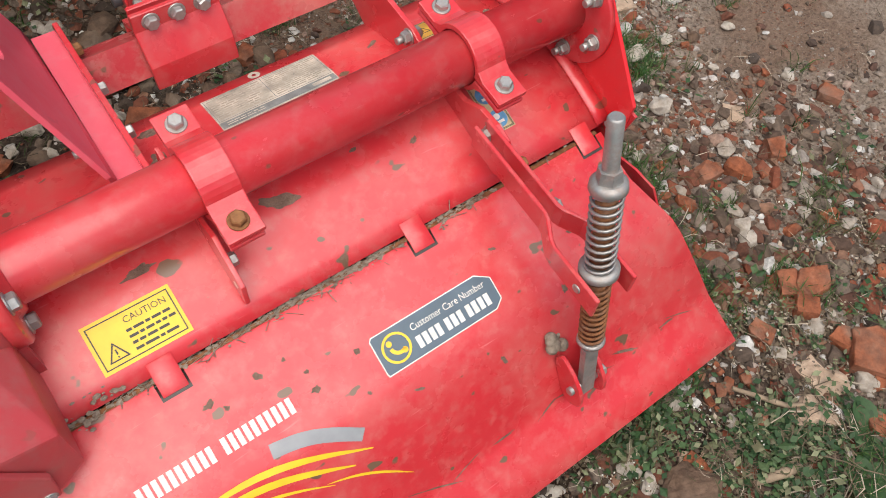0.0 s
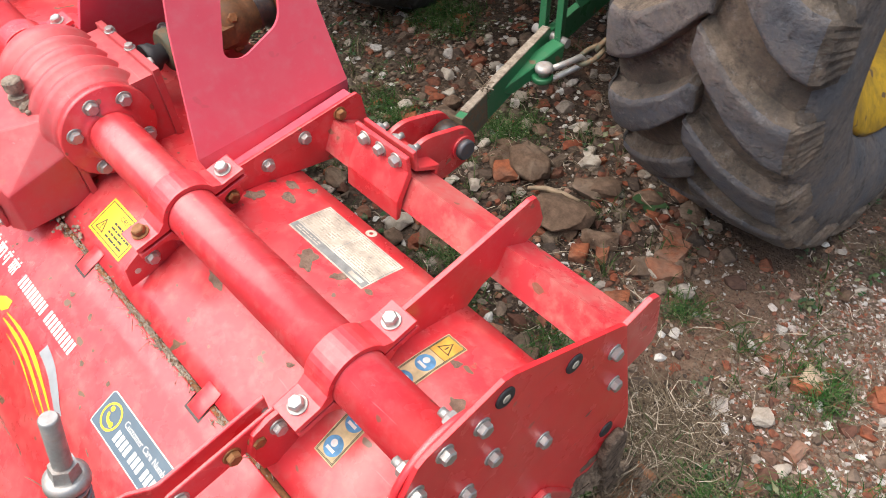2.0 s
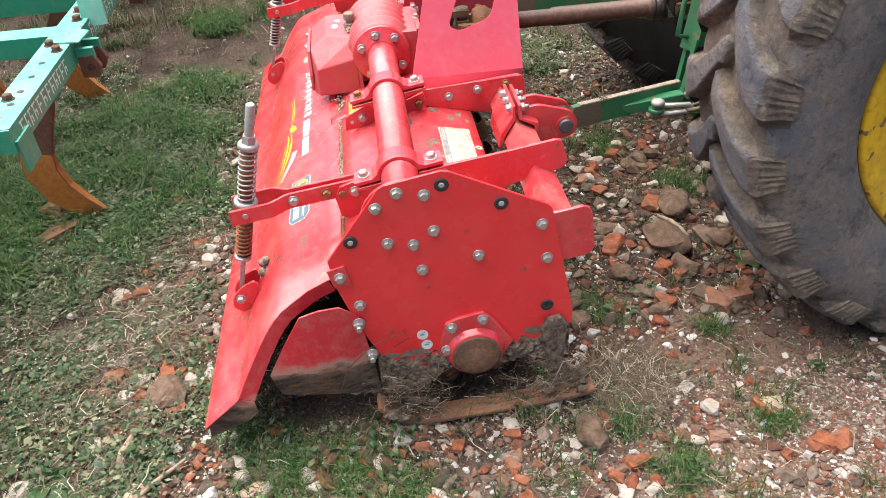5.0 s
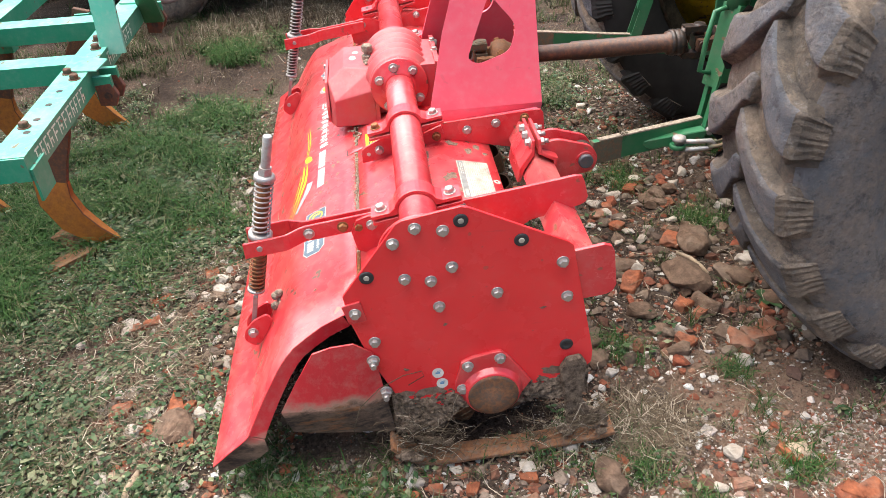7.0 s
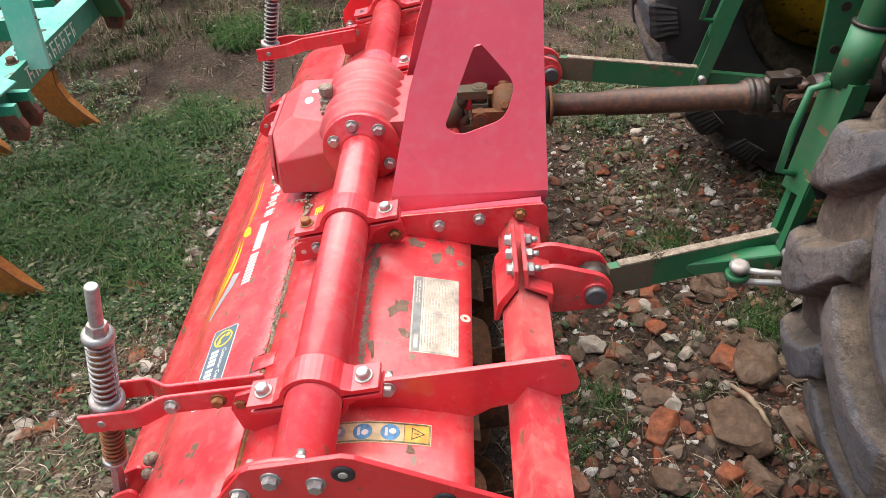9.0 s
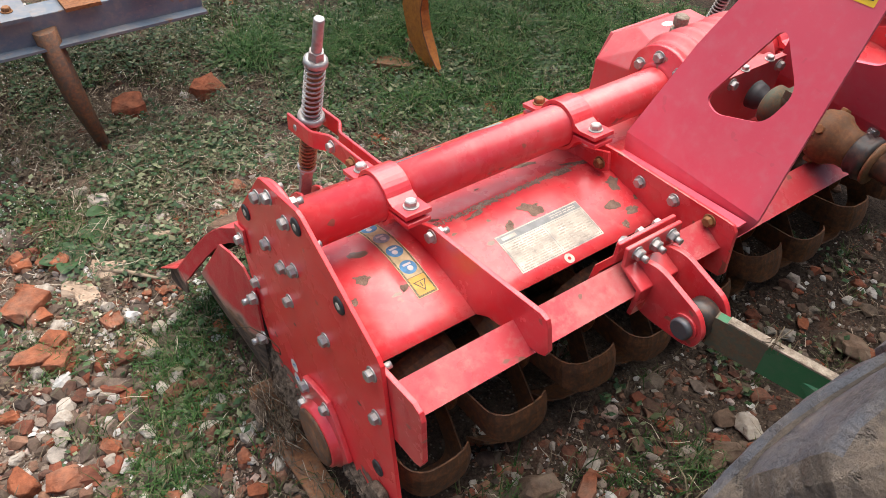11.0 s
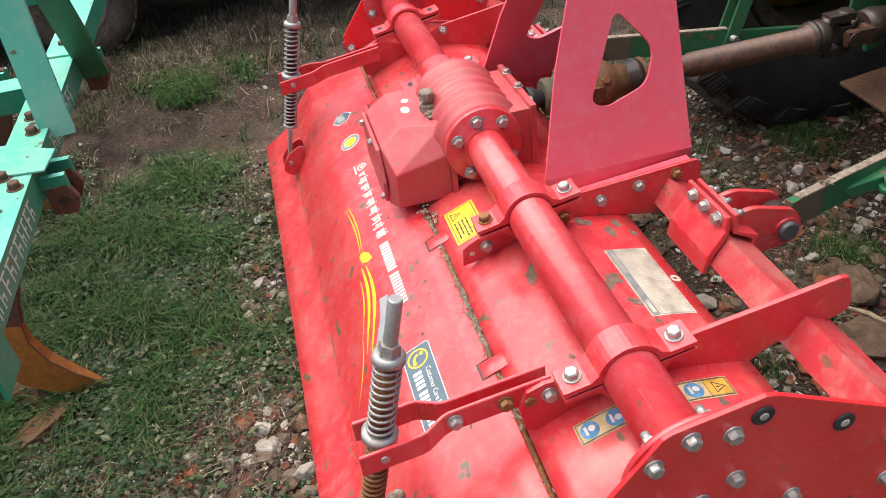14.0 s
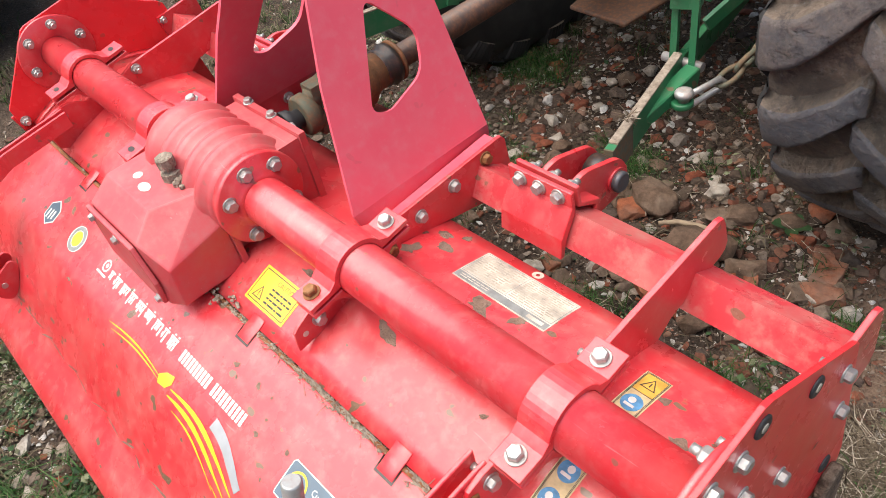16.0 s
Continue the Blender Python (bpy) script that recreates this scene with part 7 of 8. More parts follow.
stones("gravel", 4800, PEB1, (0.009, 0.03), GRAVEL, "mixed gravel stones, grey, white and brick red", 4, gravel_weight, BOX)


stones("rubble", 2000, PEB1, (0.006, 0.022), GRAVEL, "broken stones and brick crumbs beside the tiller", 14, lambda x, y: 0.35 + 0.9 * max(0.0, patch(x, y, 2.2, 6.0) + 0.15), (0.9, 2.1, -0.25, 1.7))


stones("broken_stones", 620, PEB1, (0.008, 0.034), RUBBLE, "broken stones and brick pieces before the tiller", 15, lambda x, y: 0.3 + 0.9 * max(0.0, patch(x, y, 2.6, 2.0) + 0.1), (-0.9, 0.66, 0.97, 2.1))
stones("pale_pebbles", 2000, PEB1, (0.004, 0.017), GRAVEL, "pale pebbles and brick crumbs before the tiller", 25, lambda x, y: 0.2 + 0.9 * max(0.0, patch(x, y, 2.9, 9.0) + 0.15), (-0.9, 0.9, 0.9, 2.0))
stones("brick_rubble", 650, PEB1, (0.012, 0.036), RUBBLE, "broken brick and stone beside the trailing board", 17, lambda x, y: 0.1 + 1.2 * max(0.0, patch(x, y, 3.1, 11.0) + 0.1), (0.98, 1.75, -0.35, 0.6))
stones("strip_rubble", 1300, PEB1, (0.008, 0.03), RUBBLE, "rubble in the strip behind the tiller", 16, lambda x, y: 0.15 + 0.9 * max(0.0, patch(x, y, 2.6, 7.0)), (-0.5, 0.95, -0.32, 0.12))


def chunk(kind, x, y, size, seed, flat=0.6):
    r = random.Random(seed)
    bm = bmesh.new()
    if kind in ("brick_piece", "buff_stone"):
        sx, sy, sz = size * r.uniform(0.9, 1.4), size * r.uniform(0.65, 1.0), size * flat
        for j in range(30):
            p = Vector([max(-0.5, min(0.5, r.uniform(-0.75, 0.75))) for _ in range(3)])
            p *= 1.0 - 0.25 * max(0, p.length - 0.62)
            bm.verts.new((p.x * sx, p.y * sy, p.z * sz))
        bmesh.ops.convex_hull(bm, input=bm.verts)
        bmesh.ops.delete(bm, geom=[v for v in bm.verts if not v.link_faces], context="VERTS")
        soften(bm, size * 0.05, 1, 25)
        bmesh.ops.subdivide_edges(bm, edges=[e for e in bm.edges if e.calc_length() > size * 0.25], cuts=2, use_grid_fill=True)
        bmesh.ops.triangulate(bm, faces=bm.faces[:])
    else:
        for j in range(22):
            d = Vector((r.gauss(0, 1), r.gauss(0, 1), r.gauss(0, 1))).normalized() * size * r.uniform(0.5, 0.66)
            bm.verts.new((d.x * 1.15, d.y * 0.85, d.z * (flat + 0.1)))
        bmesh.ops.convex_hull(bm, input=bm.verts)
        bmesh.ops.delete(bm, geom=[v for v in bm.verts if not v.link_faces], context="VERTS")
        soften(bm, size * 0.04, 1, 25)
        bmesh.ops.subdivide_edges(bm, edges=[e for e in bm.edges if e.calc_length() > size * 0.25], cuts=2, use_grid_fill=True)
        bmesh.ops.triangulate(bm, faces=bm.faces[:])
    off = Vector((seed * 3.1, seed * 1.7, 0))
    rough = 0.075
    for v in bm.verts:
        v.co += (noise.noise_vector(v.co / size * 1.8 + off) * rough + noise.noise_vector(v.co / size * 6 + off) * rough * 0.5) * size
    for f in bm.faces:
        f.smooth = False
    lo = min(v.co.z for v in bm.verts)
    mt = {"brick_piece": BRICK, "stone": ROCK, "earth_clod": CLOD, "buff_stone": BUFF}[kind]
    me = mesh_of(bm, kind, mt)
    ob = new(kind, me)
    ob.matrix_basis = Matrix.Translation((x, y, lump(x, y) - lo - size * 0.1)) @ Matrix.Rotation(r.uniform(0, 6.28), 4, "Z")
    what = {"brick_piece": "broken piece of red brick lying on the ground", "stone": "rough pale stone lying on the ground", "earth_clod": "brown clod of earth and rubble", "buff_stone": "flat buff stone slab lying on the ground"}[kind]
    return tagged(ob, what, {"brick_piece": "brick", "stone": "stone", "earth_clod": "clod", "buff_stone": "stone"}[kind], {"brick_piece": "broken bricks", "stone": "loose stones", "earth_clod": "clods", "buff_stone": "loose stones"}[kind])


chunk("brick_piece", 1.244, 0.006, 0.06, 1, 0.6)
chunk("brick_piece", 1.259, -0.046, 0.085, 2, 0.6)
chunk("stone", 1.209, -0.083, 0.055, 3, 0.5)
chunk("stone", 1.271, 0.309, 0.05, 4, 0.5)
chunk("brick_piece", 1.811, 0.503, 0.055, 5, 0.6)
chunk("brick_piece", 1.326, 0.505, 0.06, 6, 0.6)
chunk("brick_piece", 1.401, 0.467, 0.07, 7, 0.6)
chunk("stone", 1.432, 0.535, 0.055, 8, 0.5)
chunk("buff_stone", 1.123, -0.035, 0.085, 9, 0.32)
chunk("buff_stone", 1.043, -0.061, 0.09, 10, 0.32)
chunk("stone", 1.213, 0.06, 0.04, 11, 0.5)
chunk("stone", 1.281, 0.066, 0.04, 12, 0.5)
chunk("brick_piece", 1.231, 0.108, 0.06, 13, 0.6)
chunk("brick_piece", 0.939, -0.004, 0.04, 14, 0.6)
chunk("stone", 1.452, 0.289, 0.035, 15, 0.5)
chunk("brick_piece", 1.488, 0.238, 0.045, 16, 0.6)
chunk("brick_piece", 1.094, 0.124, 0.05, 17, 0.6)
chunk("brick_piece", 1.245, 0.169, 0.07, 18, 0.6)
chunk("brick_piece", 1.29, 0.139, 0.075, 19, 0.6)
chunk("brick_piece", 1.536, 0.461, 0.055, 20, 0.6)
chunk("buff_stone", 1.533, 0.607, 0.06, 21, 0.32)
chunk("buff_stone", 1.551, 1.098, 0.1, 22, 0.32)
chunk("earth_clod", 1.0, 1.1, 0.085, 23, 0.5)
chunk("brick_piece", 1.206, 0.906, 0.06, 24, 0.6)
chunk("stone", 1.469, 0.914, 0.06, 25, 0.5)
chunk("brick_piece", 1.003, 1.57, 0.05, 26, 0.6)
chunk("brick_piece", 1.14, 1.667, 0.05, 27, 0.6)
chunk("stone", 1.495, 1.537, 0.055, 28, 0.5)
chunk("brick_piece", 1.071, 1.417, 0.042, 29, 0.6)
chunk("stone", 1.074, 1.36, 0.036, 30, 0.5)
chunk("stone", 0.979, 1.435, 0.05, 31, 0.5)
chunk("stone", 1.692, 1.288, 0.05, 32, 0.5)
chunk("stone", 1.379, 0.73, 0.06, 33, 0.5)
chunk("earth_clod", 0.26, 1.57, 0.15, 34, 0.5)
chunk("earth_clod", 0.06, 1.667, 0.13, 35, 0.5)
chunk("brick_piece", 0.033, 1.606, 0.07, 36, 0.6)
chunk("brick_piece", 0.43, 1.556, 0.05, 37, 0.6)
chunk("earth_clod", 0.16, 1.4, 0.08, 38, 0.5)
chunk("stone", 0.112, 0.183, 0.05, 39, 0.5)
chunk("brick_piece", -0.058, -0.041, 0.05, 40, 0.6)
chunk("stone", 0.232, -0.27, 0.045, 41, 0.5)
chunk("brick_piece", 0.2, -0.2, 0.05, 42, 0.6)
chunk("brick_piece", 0.727, -0.774, 0.12, 43, 0.6)
chunk("stone", 0.969, -0.356, 0.07, 44, 0.5)
chunk("buff_stone", 1.118, -0.012, 0.07, 45, 0.32)
chunk("brick_piece", 1.237, -0.11, 0.05, 46, 0.6)
chunk("brick_piece", 1.138, -0.164, 0.06, 47, 0.6)
chunk("brick_piece", 1.235, -0.239, 0.05, 48, 0.6)
chunk("stone", 1.281, 0.345, 0.05, 49, 0.5)
chunk("stone", 1.135, 0.478, 0.04, 50, 0.5)
chunk("stone", 1.016, 0.548, 0.045, 51, 0.5)
chunk("buff_stone", 1.044, 0.228, 0.05, 52, 0.32)
chunk("stone", -0.034, 1.256, 0.07, 53, 0.5)
chunk("earth_clod", -0.467, 1.261, 0.09, 54, 0.5)
chunk("stone", 0.176, 1.424, 0.06, 55, 0.5)
chunk("brick_piece", 0.597, -0.058, 0.062, 56, 0.6)
chunk("brick_piece", 0.607, -0.199, 0.068, 57, 0.6)
chunk("brick_piece", 0.45, -0.767, 0.1, 58, 0.6)
chunk("stone", 0.651, -0.029, 0.04, 59, 0.5)
chunk("stone", -0.129, 0.002, 0.045, 60, 0.5)
chunk("stone", 0.08, -0.04, 0.04, 61, 0.5)
chunk("earth_clod", -0.398, 2.15, 0.06, 62, 0.5)
chunk("earth_clod", 0.614, 1.667, 0.04, 63, 0.5)
chunk("brick_piece", -0.36, -0.62, 0.1, 64, 0.6)
chunk("earth_clod", 0.695, -0.036, 0.12, 70, 0.4)
chunk("buff_stone", 0.742, 0.003, 0.06, 71, 0.3)
chunk("buff_stone", 0.829, -0.158, 0.05, 72, 0.45)
chunk("brick_piece", 0.227, -0.249, 0.042, 73, 0.6)
chunk("stone", 0.185, -0.274, 0.055, 74, 0.25)
chunk("stone", 0.172, 0.094, 0.05, 75, 0.7)
chunk("brick_piece", -0.357, -0.166, 0.07, 76, 0.4)
chunk("earth_clod", 0.246, 0.06, 0.05, 77, 0.5)
chunk("brick_piece", 1.12, 1.19, 0.055, 78, 0.5)
chunk("buff_stone", 1.003, 1.596, 0.06, 79, 0.5)
chunk("brick_piece", 1.142, 1.707, 0.065, 80, 0.5)
chunk("earth_clod", 1.037, 1.101, 0.075, 81, 0.6)
for k in range(26):
    a, d = k * 2.4, 0.012 * k ** 0.5
    chunk("brick_piece", (0.92, 0.74)[k % 2] + d * math.cos(a), (0.1, -0.144)[k % 2] + d * math.sin(a), 0.012 + 0.009 * (k * 7 % 5) / 4, 820 + k, 0.55)
chunk("stone", 0.99, 0.3, 0.035, 65, 0.5)
chunk("brick_piece", 0.87, 0.28, 0.045, 66, 0.6)
chunk("stone", 0.93, 0.72, 0.03, 67, 0.5)
chunk("brick_piece", 0.98, 0.9, 0.035, 68, 0.6)
chunk("stone", 0.96, 0.62, 0.035, 69, 0.5)
rr = random.Random(77)
for k in range(150):
    kind = rr.choice(["brick_piece", "stone", "stone", "stone", "earth_clod"])
    while True:
        x, y = rr.uniform(-1.8, 1.9), rr.uniform(-0.9, 2.4)
        if rr.random() < gravel_weight(x, y) * 0.9 and not in_machine(x, y) and not (-1.2 < x < 0.8 and 0.2 < y < 1.0):
            break
    chunk(kind, x, y, rr.uniform(0.022, 0.045), 100 + k, rr.uniform(0.5, 0.75))


for k in range(110):
    kind = rr.choice(["brick_piece", "stone", "stone", "earth_clod", "earth_clod"])
    x, y = rr.uniform(-0.9, 0.95), rr.choice([rr.uniform(-0.32, 0.08), rr.uniform(-0.2, 0.1)])
    chunk(kind, x, y, rr.uniform(0.02, 0.05), 400 + k, rr.uniform(0.45, 0.7))


for k in range(60):
    kind = rr.choice(["brick_piece", "brick_piece", "stone", "stone"])
    chunk(kind, rr.uniform(0.95, 1.85), rr.uniform(-0.2, 1.3), rr.uniform(0.02, 0.045), 600 + k, rr.uniform(0.45, 0.7))
for k in range(45):
    kind = rr.choice(["earth_clod", "earth_clod", "stone", "brick_piece"])
    chunk(kind, rr.uniform(-0.6, 0.6), rr.uniform(1.12, 1.85), rr.uniform(0.025, 0.06), 700 + k, rr.uniform(0.45, 0.7))


for k in range(34):
    chunk(rr.choice(["earth_clod", "earth_clod", "earth_clod", "brick_piece"]), rr.uniform(-0.35, 0.62), rr.uniform(1.1, 1.95), rr.uniform(0.045, 0.085), 900 + k, rr.uniform(0.4, 0.6))


def blades(name, spots, height, width, material, label, seed, lean=0.6, flat=False):
    r = np.random.RandomState(seed)
    n = len(spots)
    p = np.array(spots)
    z = np.array([lump(a, b) for a, b in spots])
    h = height[0] + (height[1] - height[0]) * r.rand(n) ** 1.5
    w = width * (0.6 + 0.8 * r.rand(n))
    a = r.rand(n) * 2 * math.pi
    d = np.stack([np.cos(a), np.sin(a), np.zeros(n)], 1)
    s = np.stack([-np.sin(a), np.cos(a), np.zeros(n)], 1)
    l = lean * (0.3 + r.rand(n))
    b0 = np.stack([p[:, 0], p[:, 1], z + (0.003 + 0.034 * r.rand(n) ** 1.6 if flat else 0.0 * z)], 1)
    up = np.array([0, 0, 1.0])
    if flat:
        bend = s * (r.rand(n, 1) - 0.5) * h[:, None] * 0.5
        m1 = b0 + d * (h * 0.5)[:, None] + up * (0.012 * r.rand(n))[:, None] + bend
        t1 = b0 + d * h[:, None] + up * (0.015 * r.rand(n) - 0.003)[:, None]
    else:
        m1 = b0 + d * (h * l * 0.35)[:, None] + up * (h * 0.6)[:, None]
        t1 = b0 + d * (h * l)[:, None] + up * (h * (1.0 - 0.3 * l))[:, None]
    sw = s * w[:, None]
    V = np.stack([b0 - sw, b0 + sw, m1 + sw * 0.8, m1 - sw * 0.8, t1], 1).reshape(-1, 3)
    k = np.arange(n) * 5
    F = [(i, i + 1, i + 2, i + 3) for i in k] + [(i + 3, i + 2, i + 4) for i in k]
    me = raw_mesh(name, V.tolist(), F, [material])
    return tagged(new(name, me), label, "grass" if not flat else "straw", kind="stuff")


def clumped(count, weight, seed, box, per=9, spread=0.03):
    r = random.Random(seed)
    out = []
    for x, y in scatter(count // per, weight, seed, box):
        for _ in range(per):
            out.append((x + r.gauss(0, spread), y + r.gauss(0, spread)))
    return out


GBOX = (-3.2, 3.0, -2.5, 3.2)
blades("grass", clumped(50000, lambda x, y: grass_weight(x, y) * (0.4 if y < 0.1 else 1.0), 5, GBOX, 20, 0.015), (0.012, 0.07), 0.0016, GRASS, "patchy short grass, green and dry", 5, 1.3)
blades("tuft_grass", clumped(15000, lambda x, y: spots_at(x, y, TUFT_SPOTS), 6, (-0.9, 2.5, -0.45, 2.2), 12, 0.018), (0.012, 0.06), 0.0011, LUSH, "small green grass tufts in the rubble", 6, 1.3)
blades("lush_grass", clumped(34000, lambda x, y: spots_at(x, y, LUSH_SPOTS) * max(0.02, 0.3 + 2.4 * patch(x, y, 6.0, 8.0)), 33, (-2.7, 0.35, -1.4, 0.1), 24, 0.018), (0.02, 0.115), 0.0017, LUSH, "lush green grass round the cultivator shares", 33, 1.6)
blades("far_grass", clumped(9000, lambda x, y: 0.9 if (y < (-0.6 if x > -2.5 else -0.1) and patch(x, y, 1.5, 4.0) > 0.05) else 0.02, 8, (-4.5, -1.7, -3.2, 1.4), 40, 0.045), (0.03, 0.1), 0.0018, GRASS, "rough grass farther off", 8, 1.1)
blades("outer_grass", clumped(45000, lambda x, y: max(0.0, 0.25 + patch(x, y, 0.7, 2.0)) * (0.0 if (-2.4 < x < 3.6 and abs(y - 0.3) < 2.3) else 1.0), 28, (-7.5, 7.0, -6.5, 7.0), 40, 0.07), (0.03, 0.12), 0.0028, GRASS, "rough grass round the yard", 28, 1.1)
blades("dry_tufts", clumped(12000, lambda x, y: 0.9 * max(0.0, 0.3 + 1.6 * patch(x, y, 2.4, 3.0)) if (x < -2.4 and y < 0.45) else 0.01, 18, (-3.4, -1.5, -1.2, 0.9), 30, 0.05), (0.02, 0.11), 0.0015, STRAW, "withered tufts of grass by the trailer", 18, 1.6)
blades("straw", scatter(46000, lambda x, y: (0.25 if x > -1.4 else 0.08) + grass_weight(x, y) * 0.5 + (0.35 if y < 0.0 and x > -1.3 else 0.0), 9, GBOX), (0.015, 0.085), 0.001, STRAW, "dry straw and dead stems lying about", 9, flat=True)


blades("root_tangle", [(0.86 + 0.12 * math.cos(k * 2.4) * (k / 1500) ** 0.7, 1.24 + 0.14 * math.sin(k * 2.4) * (k / 1500) ** 0.7) for k in range(1500)], (0.02, 0.13), 0.0009, STRAW, "tangle of dead roots and stems by the skid", 37, flat=True)
blades("dry_mat", scatter(9000, lambda x, y: 0.15 + max(0.0, patch(x, y, 3.4, 23.0) + 0.25), 36, (-0.1, 1.1, -0.85, 0.0)), (0.02, 0.1), 0.0011, STRAW, "mat of dead stems behind the tiller", 36, flat=True)


def herbs(name, count, weight, seed, box, size, material, label):
    """Low spreading herbs: small pointed leaflets set along thin lying stems."""
    r = np.random.RandomState(seed)
    V, F, base = [], [], 0
    for x, y in scatter(count, weight, seed, box):
        z0 = lump(x, y)
        s = size[0] + (size[1] - size[0]) * r.rand() ** 1.5
        stems, per = r.randint(3, 7), r.randint(3, 6)
        n = stems * per
        a0 = np.repeat(r.rand(stems) * 6.283, per)
        f = np.tile((np.arange(per) + 0.7) / per, stems)
        reach, rise = np.repeat(s * (0.5 + r.rand(stems)), per), np.repeat(s * (0.1 + 0.8 * r.rand(stems)), per)
        c = np.stack([x + np.cos(a0) * reach * f, y + np.sin(a0) * reach * f, z0 + 0.004 + rise * f * (1.3 - 0.5 * f)], 1)
        a = a0 + np.where(np.arange(n) % 2, 0.9, -0.9) + r.normal(0, 0.4, n)
        L = s * (0.22 + 0.16 * r.rand(n))
        d = np.stack([np.cos(a), np.sin(a), r.uniform(-0.35, 0.55, n)], 1) * L[:, None]
        w = np.stack([-np.sin(a), np.cos(a), r.uniform(-0.35, 0.35, n)], 1) * (L * (0.26 + 0.14 * r.rand(n)))[:, None]
        V.append(np.stack([c, c + d * 0.5 + w, c + d, c + d * 0.5 - w], 1).reshape(-1, 3))
        k = base + np.arange(n) * 4
        F.append(np.stack([k, k + 1, k + 2, k + 3], 1))
        base += 4 * n
    me = raw_mesh(name, np.concatenate(V).tolist(), np.concatenate(F).tolist(), [material])
    return tagged(new(name, me), label, "weeds", kind="stuff")


herbs("herbs", 1500, lambda x, y: grass_weight(x, y) ** 1.5 * max(0.0, 0.15 + 2.2 * patch(x, y, 5.5, 27.0)), 41, (-1.9, 1.9, -1.9, 2.2), (0.025, 0.07), WEED, "low green herbs with small leaflets among the grass")
herbs("creeping_herbs", 1300, lambda x, y: spots_at(x, y, HERB_SPOTS) ** 1.2 * max(0.05, 0.5 + 1.6 * patch(x, y, 7.0, 3.0)), 42, (-1.1, 1.2, -0.95, 0.25), (0.025, 0.065), WEED, "creeping small-leaved herbs behind the tiller")
herbs("meadow_herbs", 620, lambda x, y: spots_at(x, y, LUSH_SPOTS) * max(0.0, 0.4 + 1.8 * patch(x, y, 5.0, 31.0)), 45, (-2.7, 0.35, -1.4, 0.1), (0.035, 0.09), WEED, "leafy herbs in the lush grass")
herbs("tuft_herbs", 420, lambda x, y: spots_at(x, y, TUFT_SPOTS), 44, (-0.9, 2.5, -0.45, 2.2), (0.015, 0.04), WEED, "small leafy tufts in the rubble")
herbs("leaf_litter", 3600, lambda x, y: 0.2 + max(0.0, patch(x, y, 2.7, 19.0)), 43, (-1.6, 1.6, -1.5, 0.2), (0.015, 0.045), STRAW, "withered leaves and chaff on the soil")


def wood_chip(pts, radii, label):
    bm = bm_tube(bmesh.new(), pts, radii, 9)
    for v in bm.verts:
        v.co += noise.noise_vector(v.co * 40) * 0.003
    return whole("wood_chip", bm, WOODM, label, "stick")


wood_chip([(0.93, -0.125, 0.012), (0.885, -0.112, 0.026), (0.815, -0.092, 0.028)], [0.007, 0.012, 0.005], "pale splinter of weathered wood among the weeds")
wood_chip([(0.144, 1.577, 0.045), (0.183, 1.611, 0.045), (0.234, 1.628, 0.045), (0.28, 1.637, 0.045)], [0.005, 0.007, 0.008, 0.004], "bent dry root lying on the rubble")
wood_chip([(0.93, 0.07, 0.03), (1.0, -0.02, 0.02), (1.06, -0.06, 0.026)], [0.004, 0.006, 0.003], "thin dry twig on the brick crumbs")


def weeds(count, seed):
    """Low broad-leaved weeds in rosettes, some with tiny white flowers."""
    r = random.Random(seed)
    V, F = [], []
    FV, FF = [], []
    spots = scatter(count, lambda x, y: grass_weight(x, y) * (0.9 if y < 0.3 else 0.5) + 0.35 * spots_at(x, y, LUSH_SPOTS), seed, (-1.8, 1.8, -1.4, 2.3))
    for x, y in spots:
        z0 = lump(x, y)
        size = r.uniform(0.012, 0.036)
        for k in range(r.randint(6, 13)):
            a, rad, hh = r.uniform(0, 6.283), r.uniform(0.2, 2.4) * size, r.uniform(0.1, 1.5) * size
            c = Vector((x + rad * math.cos(a), y + rad * math.sin(a), z0 + 0.006 + hh))
            d = Vector((math.cos(a), math.sin(a), r.uniform(-0.3, 0.5))) * size * r.uniform(0.4, 0.9)
            s = Vector((-math.sin(a), math.cos(a), r.uniform(-0.2, 0.2))) * size * r.uniform(0.15, 0.32)
            b = len(V)
            V += [c - d * 0.5, c + s, c + d * 0.15 + Vector((0, 0, size * 0.12)), c - s, c + d * 0.6]
            F += [(b, b + 1, b + 2), (b, b + 2, b + 3), (b + 1, b + 4, b + 2), (b + 2, b + 4, b + 3)]
        if r.random() < 0.34 and y < 0.4:
            for k in range(r.randint(2, 6)):
                c = Vector((x + r.gauss(0, 0.02), y + r.gauss(0, 0.02), z0 + r.uniform(0.015, 0.045)))
                b = len(FV)
                q = 0.0022
                FV += [c + Vector((q, 0, 0)), c + Vector((0, q, 0)), c + Vector((-q, 0, 0)), c + Vector((0, -q, 0)), c + Vector((0, 0, q * 1.2))]
                FF += [(b, b + 1, b + 4), (b + 1, b + 2, b + 4), (b + 2, b + 3, b + 4), (b + 3, b, b + 4)]
    tagged(new("weeds", raw_mesh("weeds", [v[:] for v in V], F, [WEED])), "low leafy weeds among the grass", "weeds", kind="stuff")
    tagged(new("weed_flowers", raw_mesh("weed_flowers", [v[:] for v in FV], FF, [FLOWER])), "tiny white weed flowers", "flowers", kind="stuff")


weeds(2300, 31)


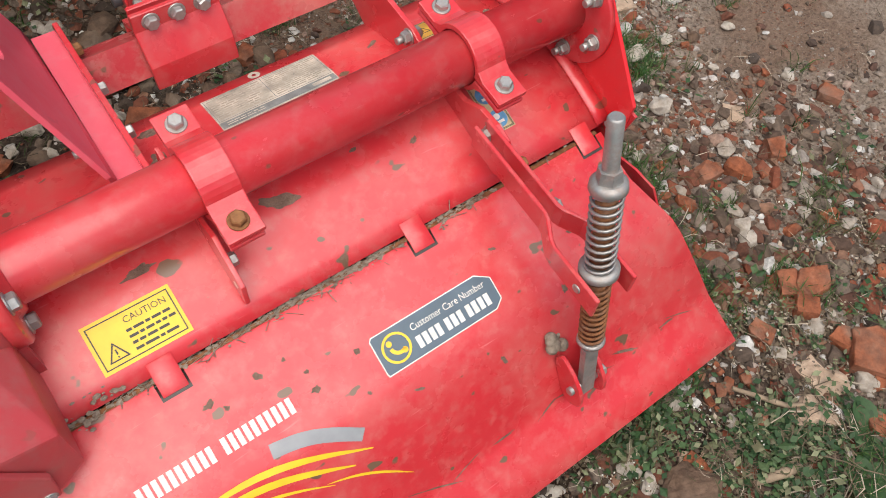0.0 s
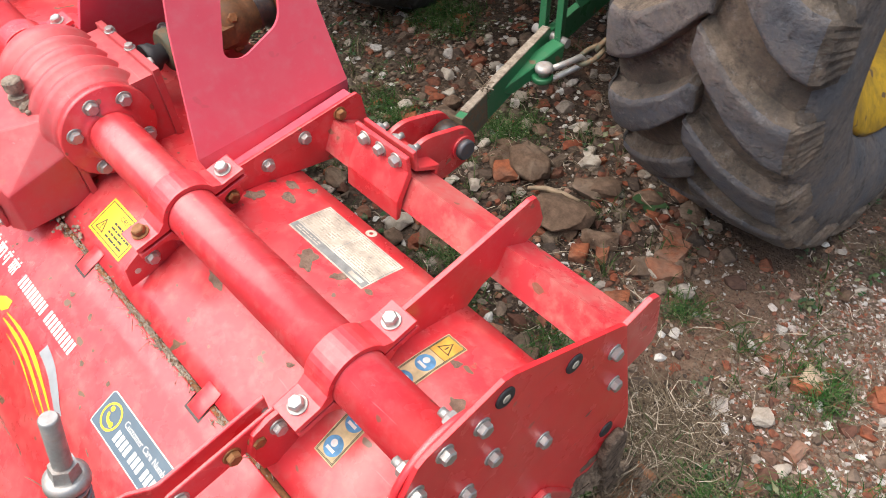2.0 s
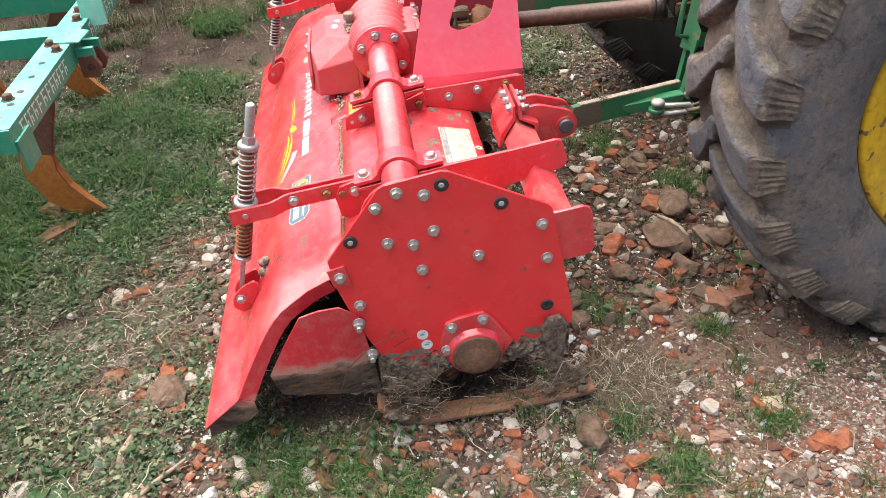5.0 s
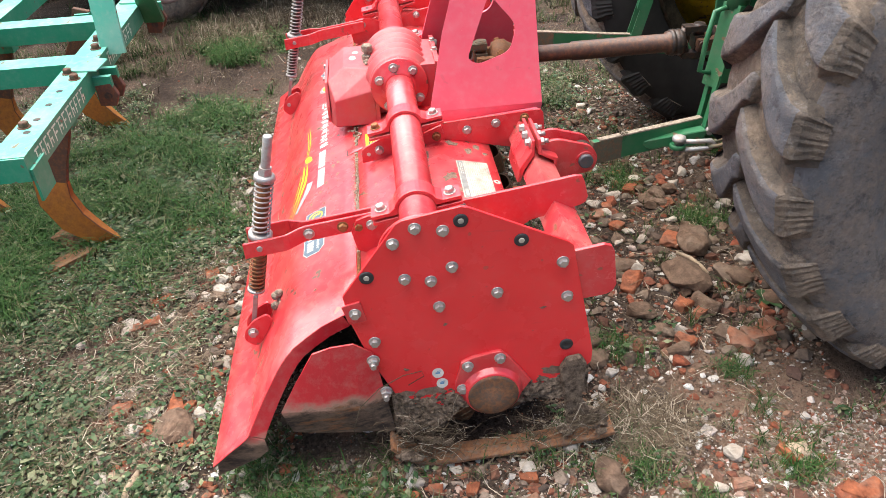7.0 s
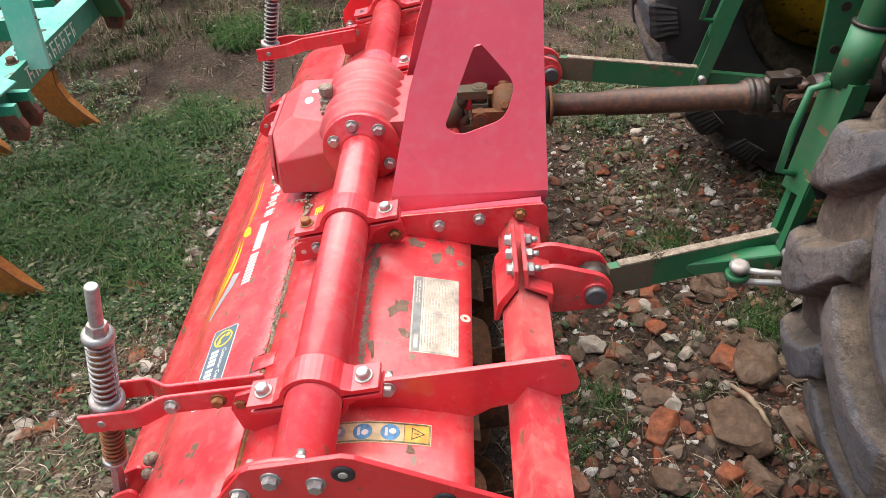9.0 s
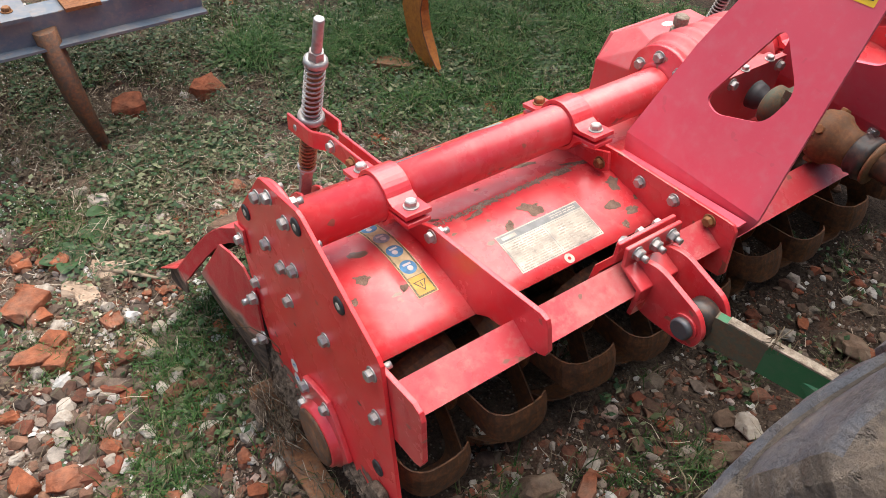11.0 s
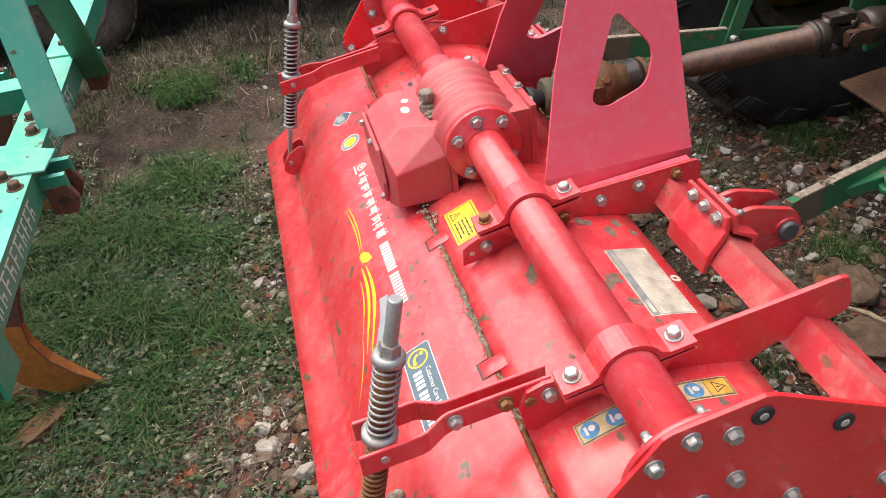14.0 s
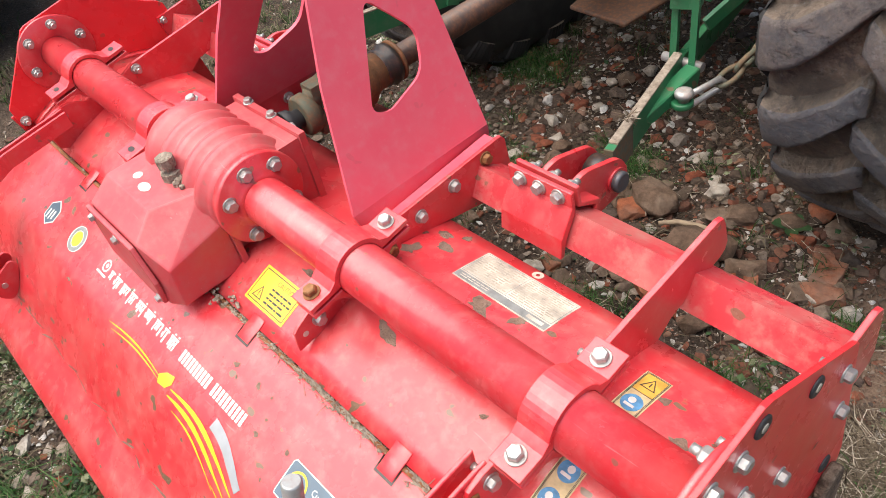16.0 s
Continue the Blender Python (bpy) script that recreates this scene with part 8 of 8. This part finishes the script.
# mud, roots and straw on the near skid
def mud_heap():
    """A crust of earth over the foot of the end plate and the hub."""
    bm = bmesh.new()
    ny, nz = 150, 56
    grid = []
    for j in range(nz + 1):
        row = []
        for i in range(ny + 1):
            y, f = 0.575 + 0.50 * i / ny, j / nz
            k = max(0.0, min(1.0, (y - 0.68) / 0.07))
            lo = 0.085 + 0.075 * k + 0.02 * noise.noise(Vector((y * 14, 7.3, 0)))
            hi = 0.235 - 0.04 * k + 0.03 * noise.noise(Vector((y * 11, 1.3, 0))) + 0.02 * noise.noise(Vector((y * 34, 5.3, 0))) + 0.05 * max(0.0, min(1.0, (y - 0.88) / 0.06))
            z = lo + (hi - lo) * f
            d = (0.010 + 0.012 * noise.noise(Vector((y * 22, z * 22, 3))) + 0.007 * noise.noise(Vector((y * 70, z * 70, 3))) + 0.006 * noise.noise(Vector((y * 150, z * 150, 3)))) * (1 - f ** 3) - 0.003 * f
            if i in (0, ny):
                d = -0.004
            row.append(bm.verts.new((0.8545 + d, y, z)))
        grid.append(row)
    for j in range(nz):
        for i in range(ny):
            bm.faces.new((grid[j][i], grid[j][i + 1], grid[j + 1][i + 1], grid[j + 1][i]))
    r = random.Random(19)
    for k in range(12):
        y = r.choice((r.uniform(0.58, 0.72), r.uniform(1.0, 1.12)))
        bmesh.ops.create_icosphere(bm, subdivisions=2, radius=r.uniform(0.006, 0.018), matrix=Matrix.Translation((0.875 + r.uniform(-0.01, 0.045), y, 0.05 + r.uniform(0, 0.025))) @ Matrix.Diagonal((1.0, 1.5, 0.6, 1)))
    for v in bm.verts:
        v.co += noise.noise_vector(v.co * 90) * 0.003
    return bm


tagged(part("mud_crust", mud_heap(), CRUST, tiller, "earth caked along the skid"), kind="stuff")
bm = bmesh.new()
r = random.Random(23)
for k in range(460):
    y = r.choice([r.gauss(0.66, 0.05), r.gauss(0.64, 0.04), r.gauss(0.98, 0.05), r.gauss(1.07, 0.04), r.uniform(0.58, 1.1)])
    p = Vector((0.875 + r.uniform(-0.01, 0.045), y, 0.045 + abs(r.gauss(0, 0.06))))
    a = r.uniform(0, 6.283)
    L = r.uniform(0.015, 0.085)
    d = Vector((r.uniform(-0.3, 0.5), math.cos(a), math.sin(a) * 0.7)).normalized() * L
    bow = Vector((r.uniform(0, 0.015), r.uniform(-0.02, 0.02), r.uniform(-0.01, 0.025)))
    bm_tube(bm, [p, p + d * 0.33 + bow * 0.8, p + d * 0.7 + bow, p + d], [0.0007, 0.0007, 0.0006, 0.0003], 4)
tagged(part("root_straw", bm, STRAW, tiller, "roots and straw wound round the hub"), kind="stuff")
# long grass stem hanging over the guard
bm = bm_tube(bmesh.new(), [(0.885, 0.49, 0.055), (0.90, 0.475, 0.16), (0.90, 0.50, 0.235), (0.885, 0.55, 0.275), (0.875, 0.61, 0.30), (0.868, 0.655, 0.302), (0.868, 0.66, 0.285), (0.87, 0.62, 0.262)], [0.0012] * 8, 5)
part("dry_stem", bm, STRAW, tiller, "long dry stem caught on the guard")


def leaf_plant(x, y, size, count, seed):
    r = random.Random(seed)
    ob = thing("leafy_plant", (x, y, lump(x, y)), "small green broad-leaved plant growing in rubble", "plant", "leafy plants")
    z0 = lump(x, y)
    for k in range(count):
        a = 2 * math.pi * k / count + r.uniform(-0.4, 0.4)
        L, W, rise = size * r.uniform(0.75, 1.15), size * r.uniform(0.3, 0.42), r.uniform(0.25, 0.7)
        bm = bmesh.new()
        rows = []
        for j in range(6):
            f = j / 5
            w = W * math.sin(math.pi * (0.05 + 0.92 * f)) ** 0.8
            h = z0 + 0.01 + L * (rise * f - 0.55 * f * f * rise)
            c = Vector((x + math.cos(a) * L * f, y + math.sin(a) * L * f, h))
            s = Vector((-math.sin(a), math.cos(a), 0)) * w
            rows.append([bm.verts.new(c - s + Vector((0, 0, w * 0.25))), bm.verts.new(c), bm.verts.new(c + s + Vector((0, 0, w * 0.25)))])
        for p, q in zip(rows, rows[1:]):
            for m in (0, 1):
                bm.faces.new((p[m], p[m + 1], q[m + 1], q[m])).smooth = True
        part("leaf", bm, WEED, ob)


leaf_plant(1.109, -0.158, 0.075, 6, 1)
leaf_plant(0.40, 1.79, 0.05, 5, 2)
leaf_plant(1.02, -0.22, 0.06, 6, 3)
leaf_plant(-0.32, -0.15, 0.05, 7, 4)
leaf_plant(0.95, -0.30, 0.07, 6, 5)
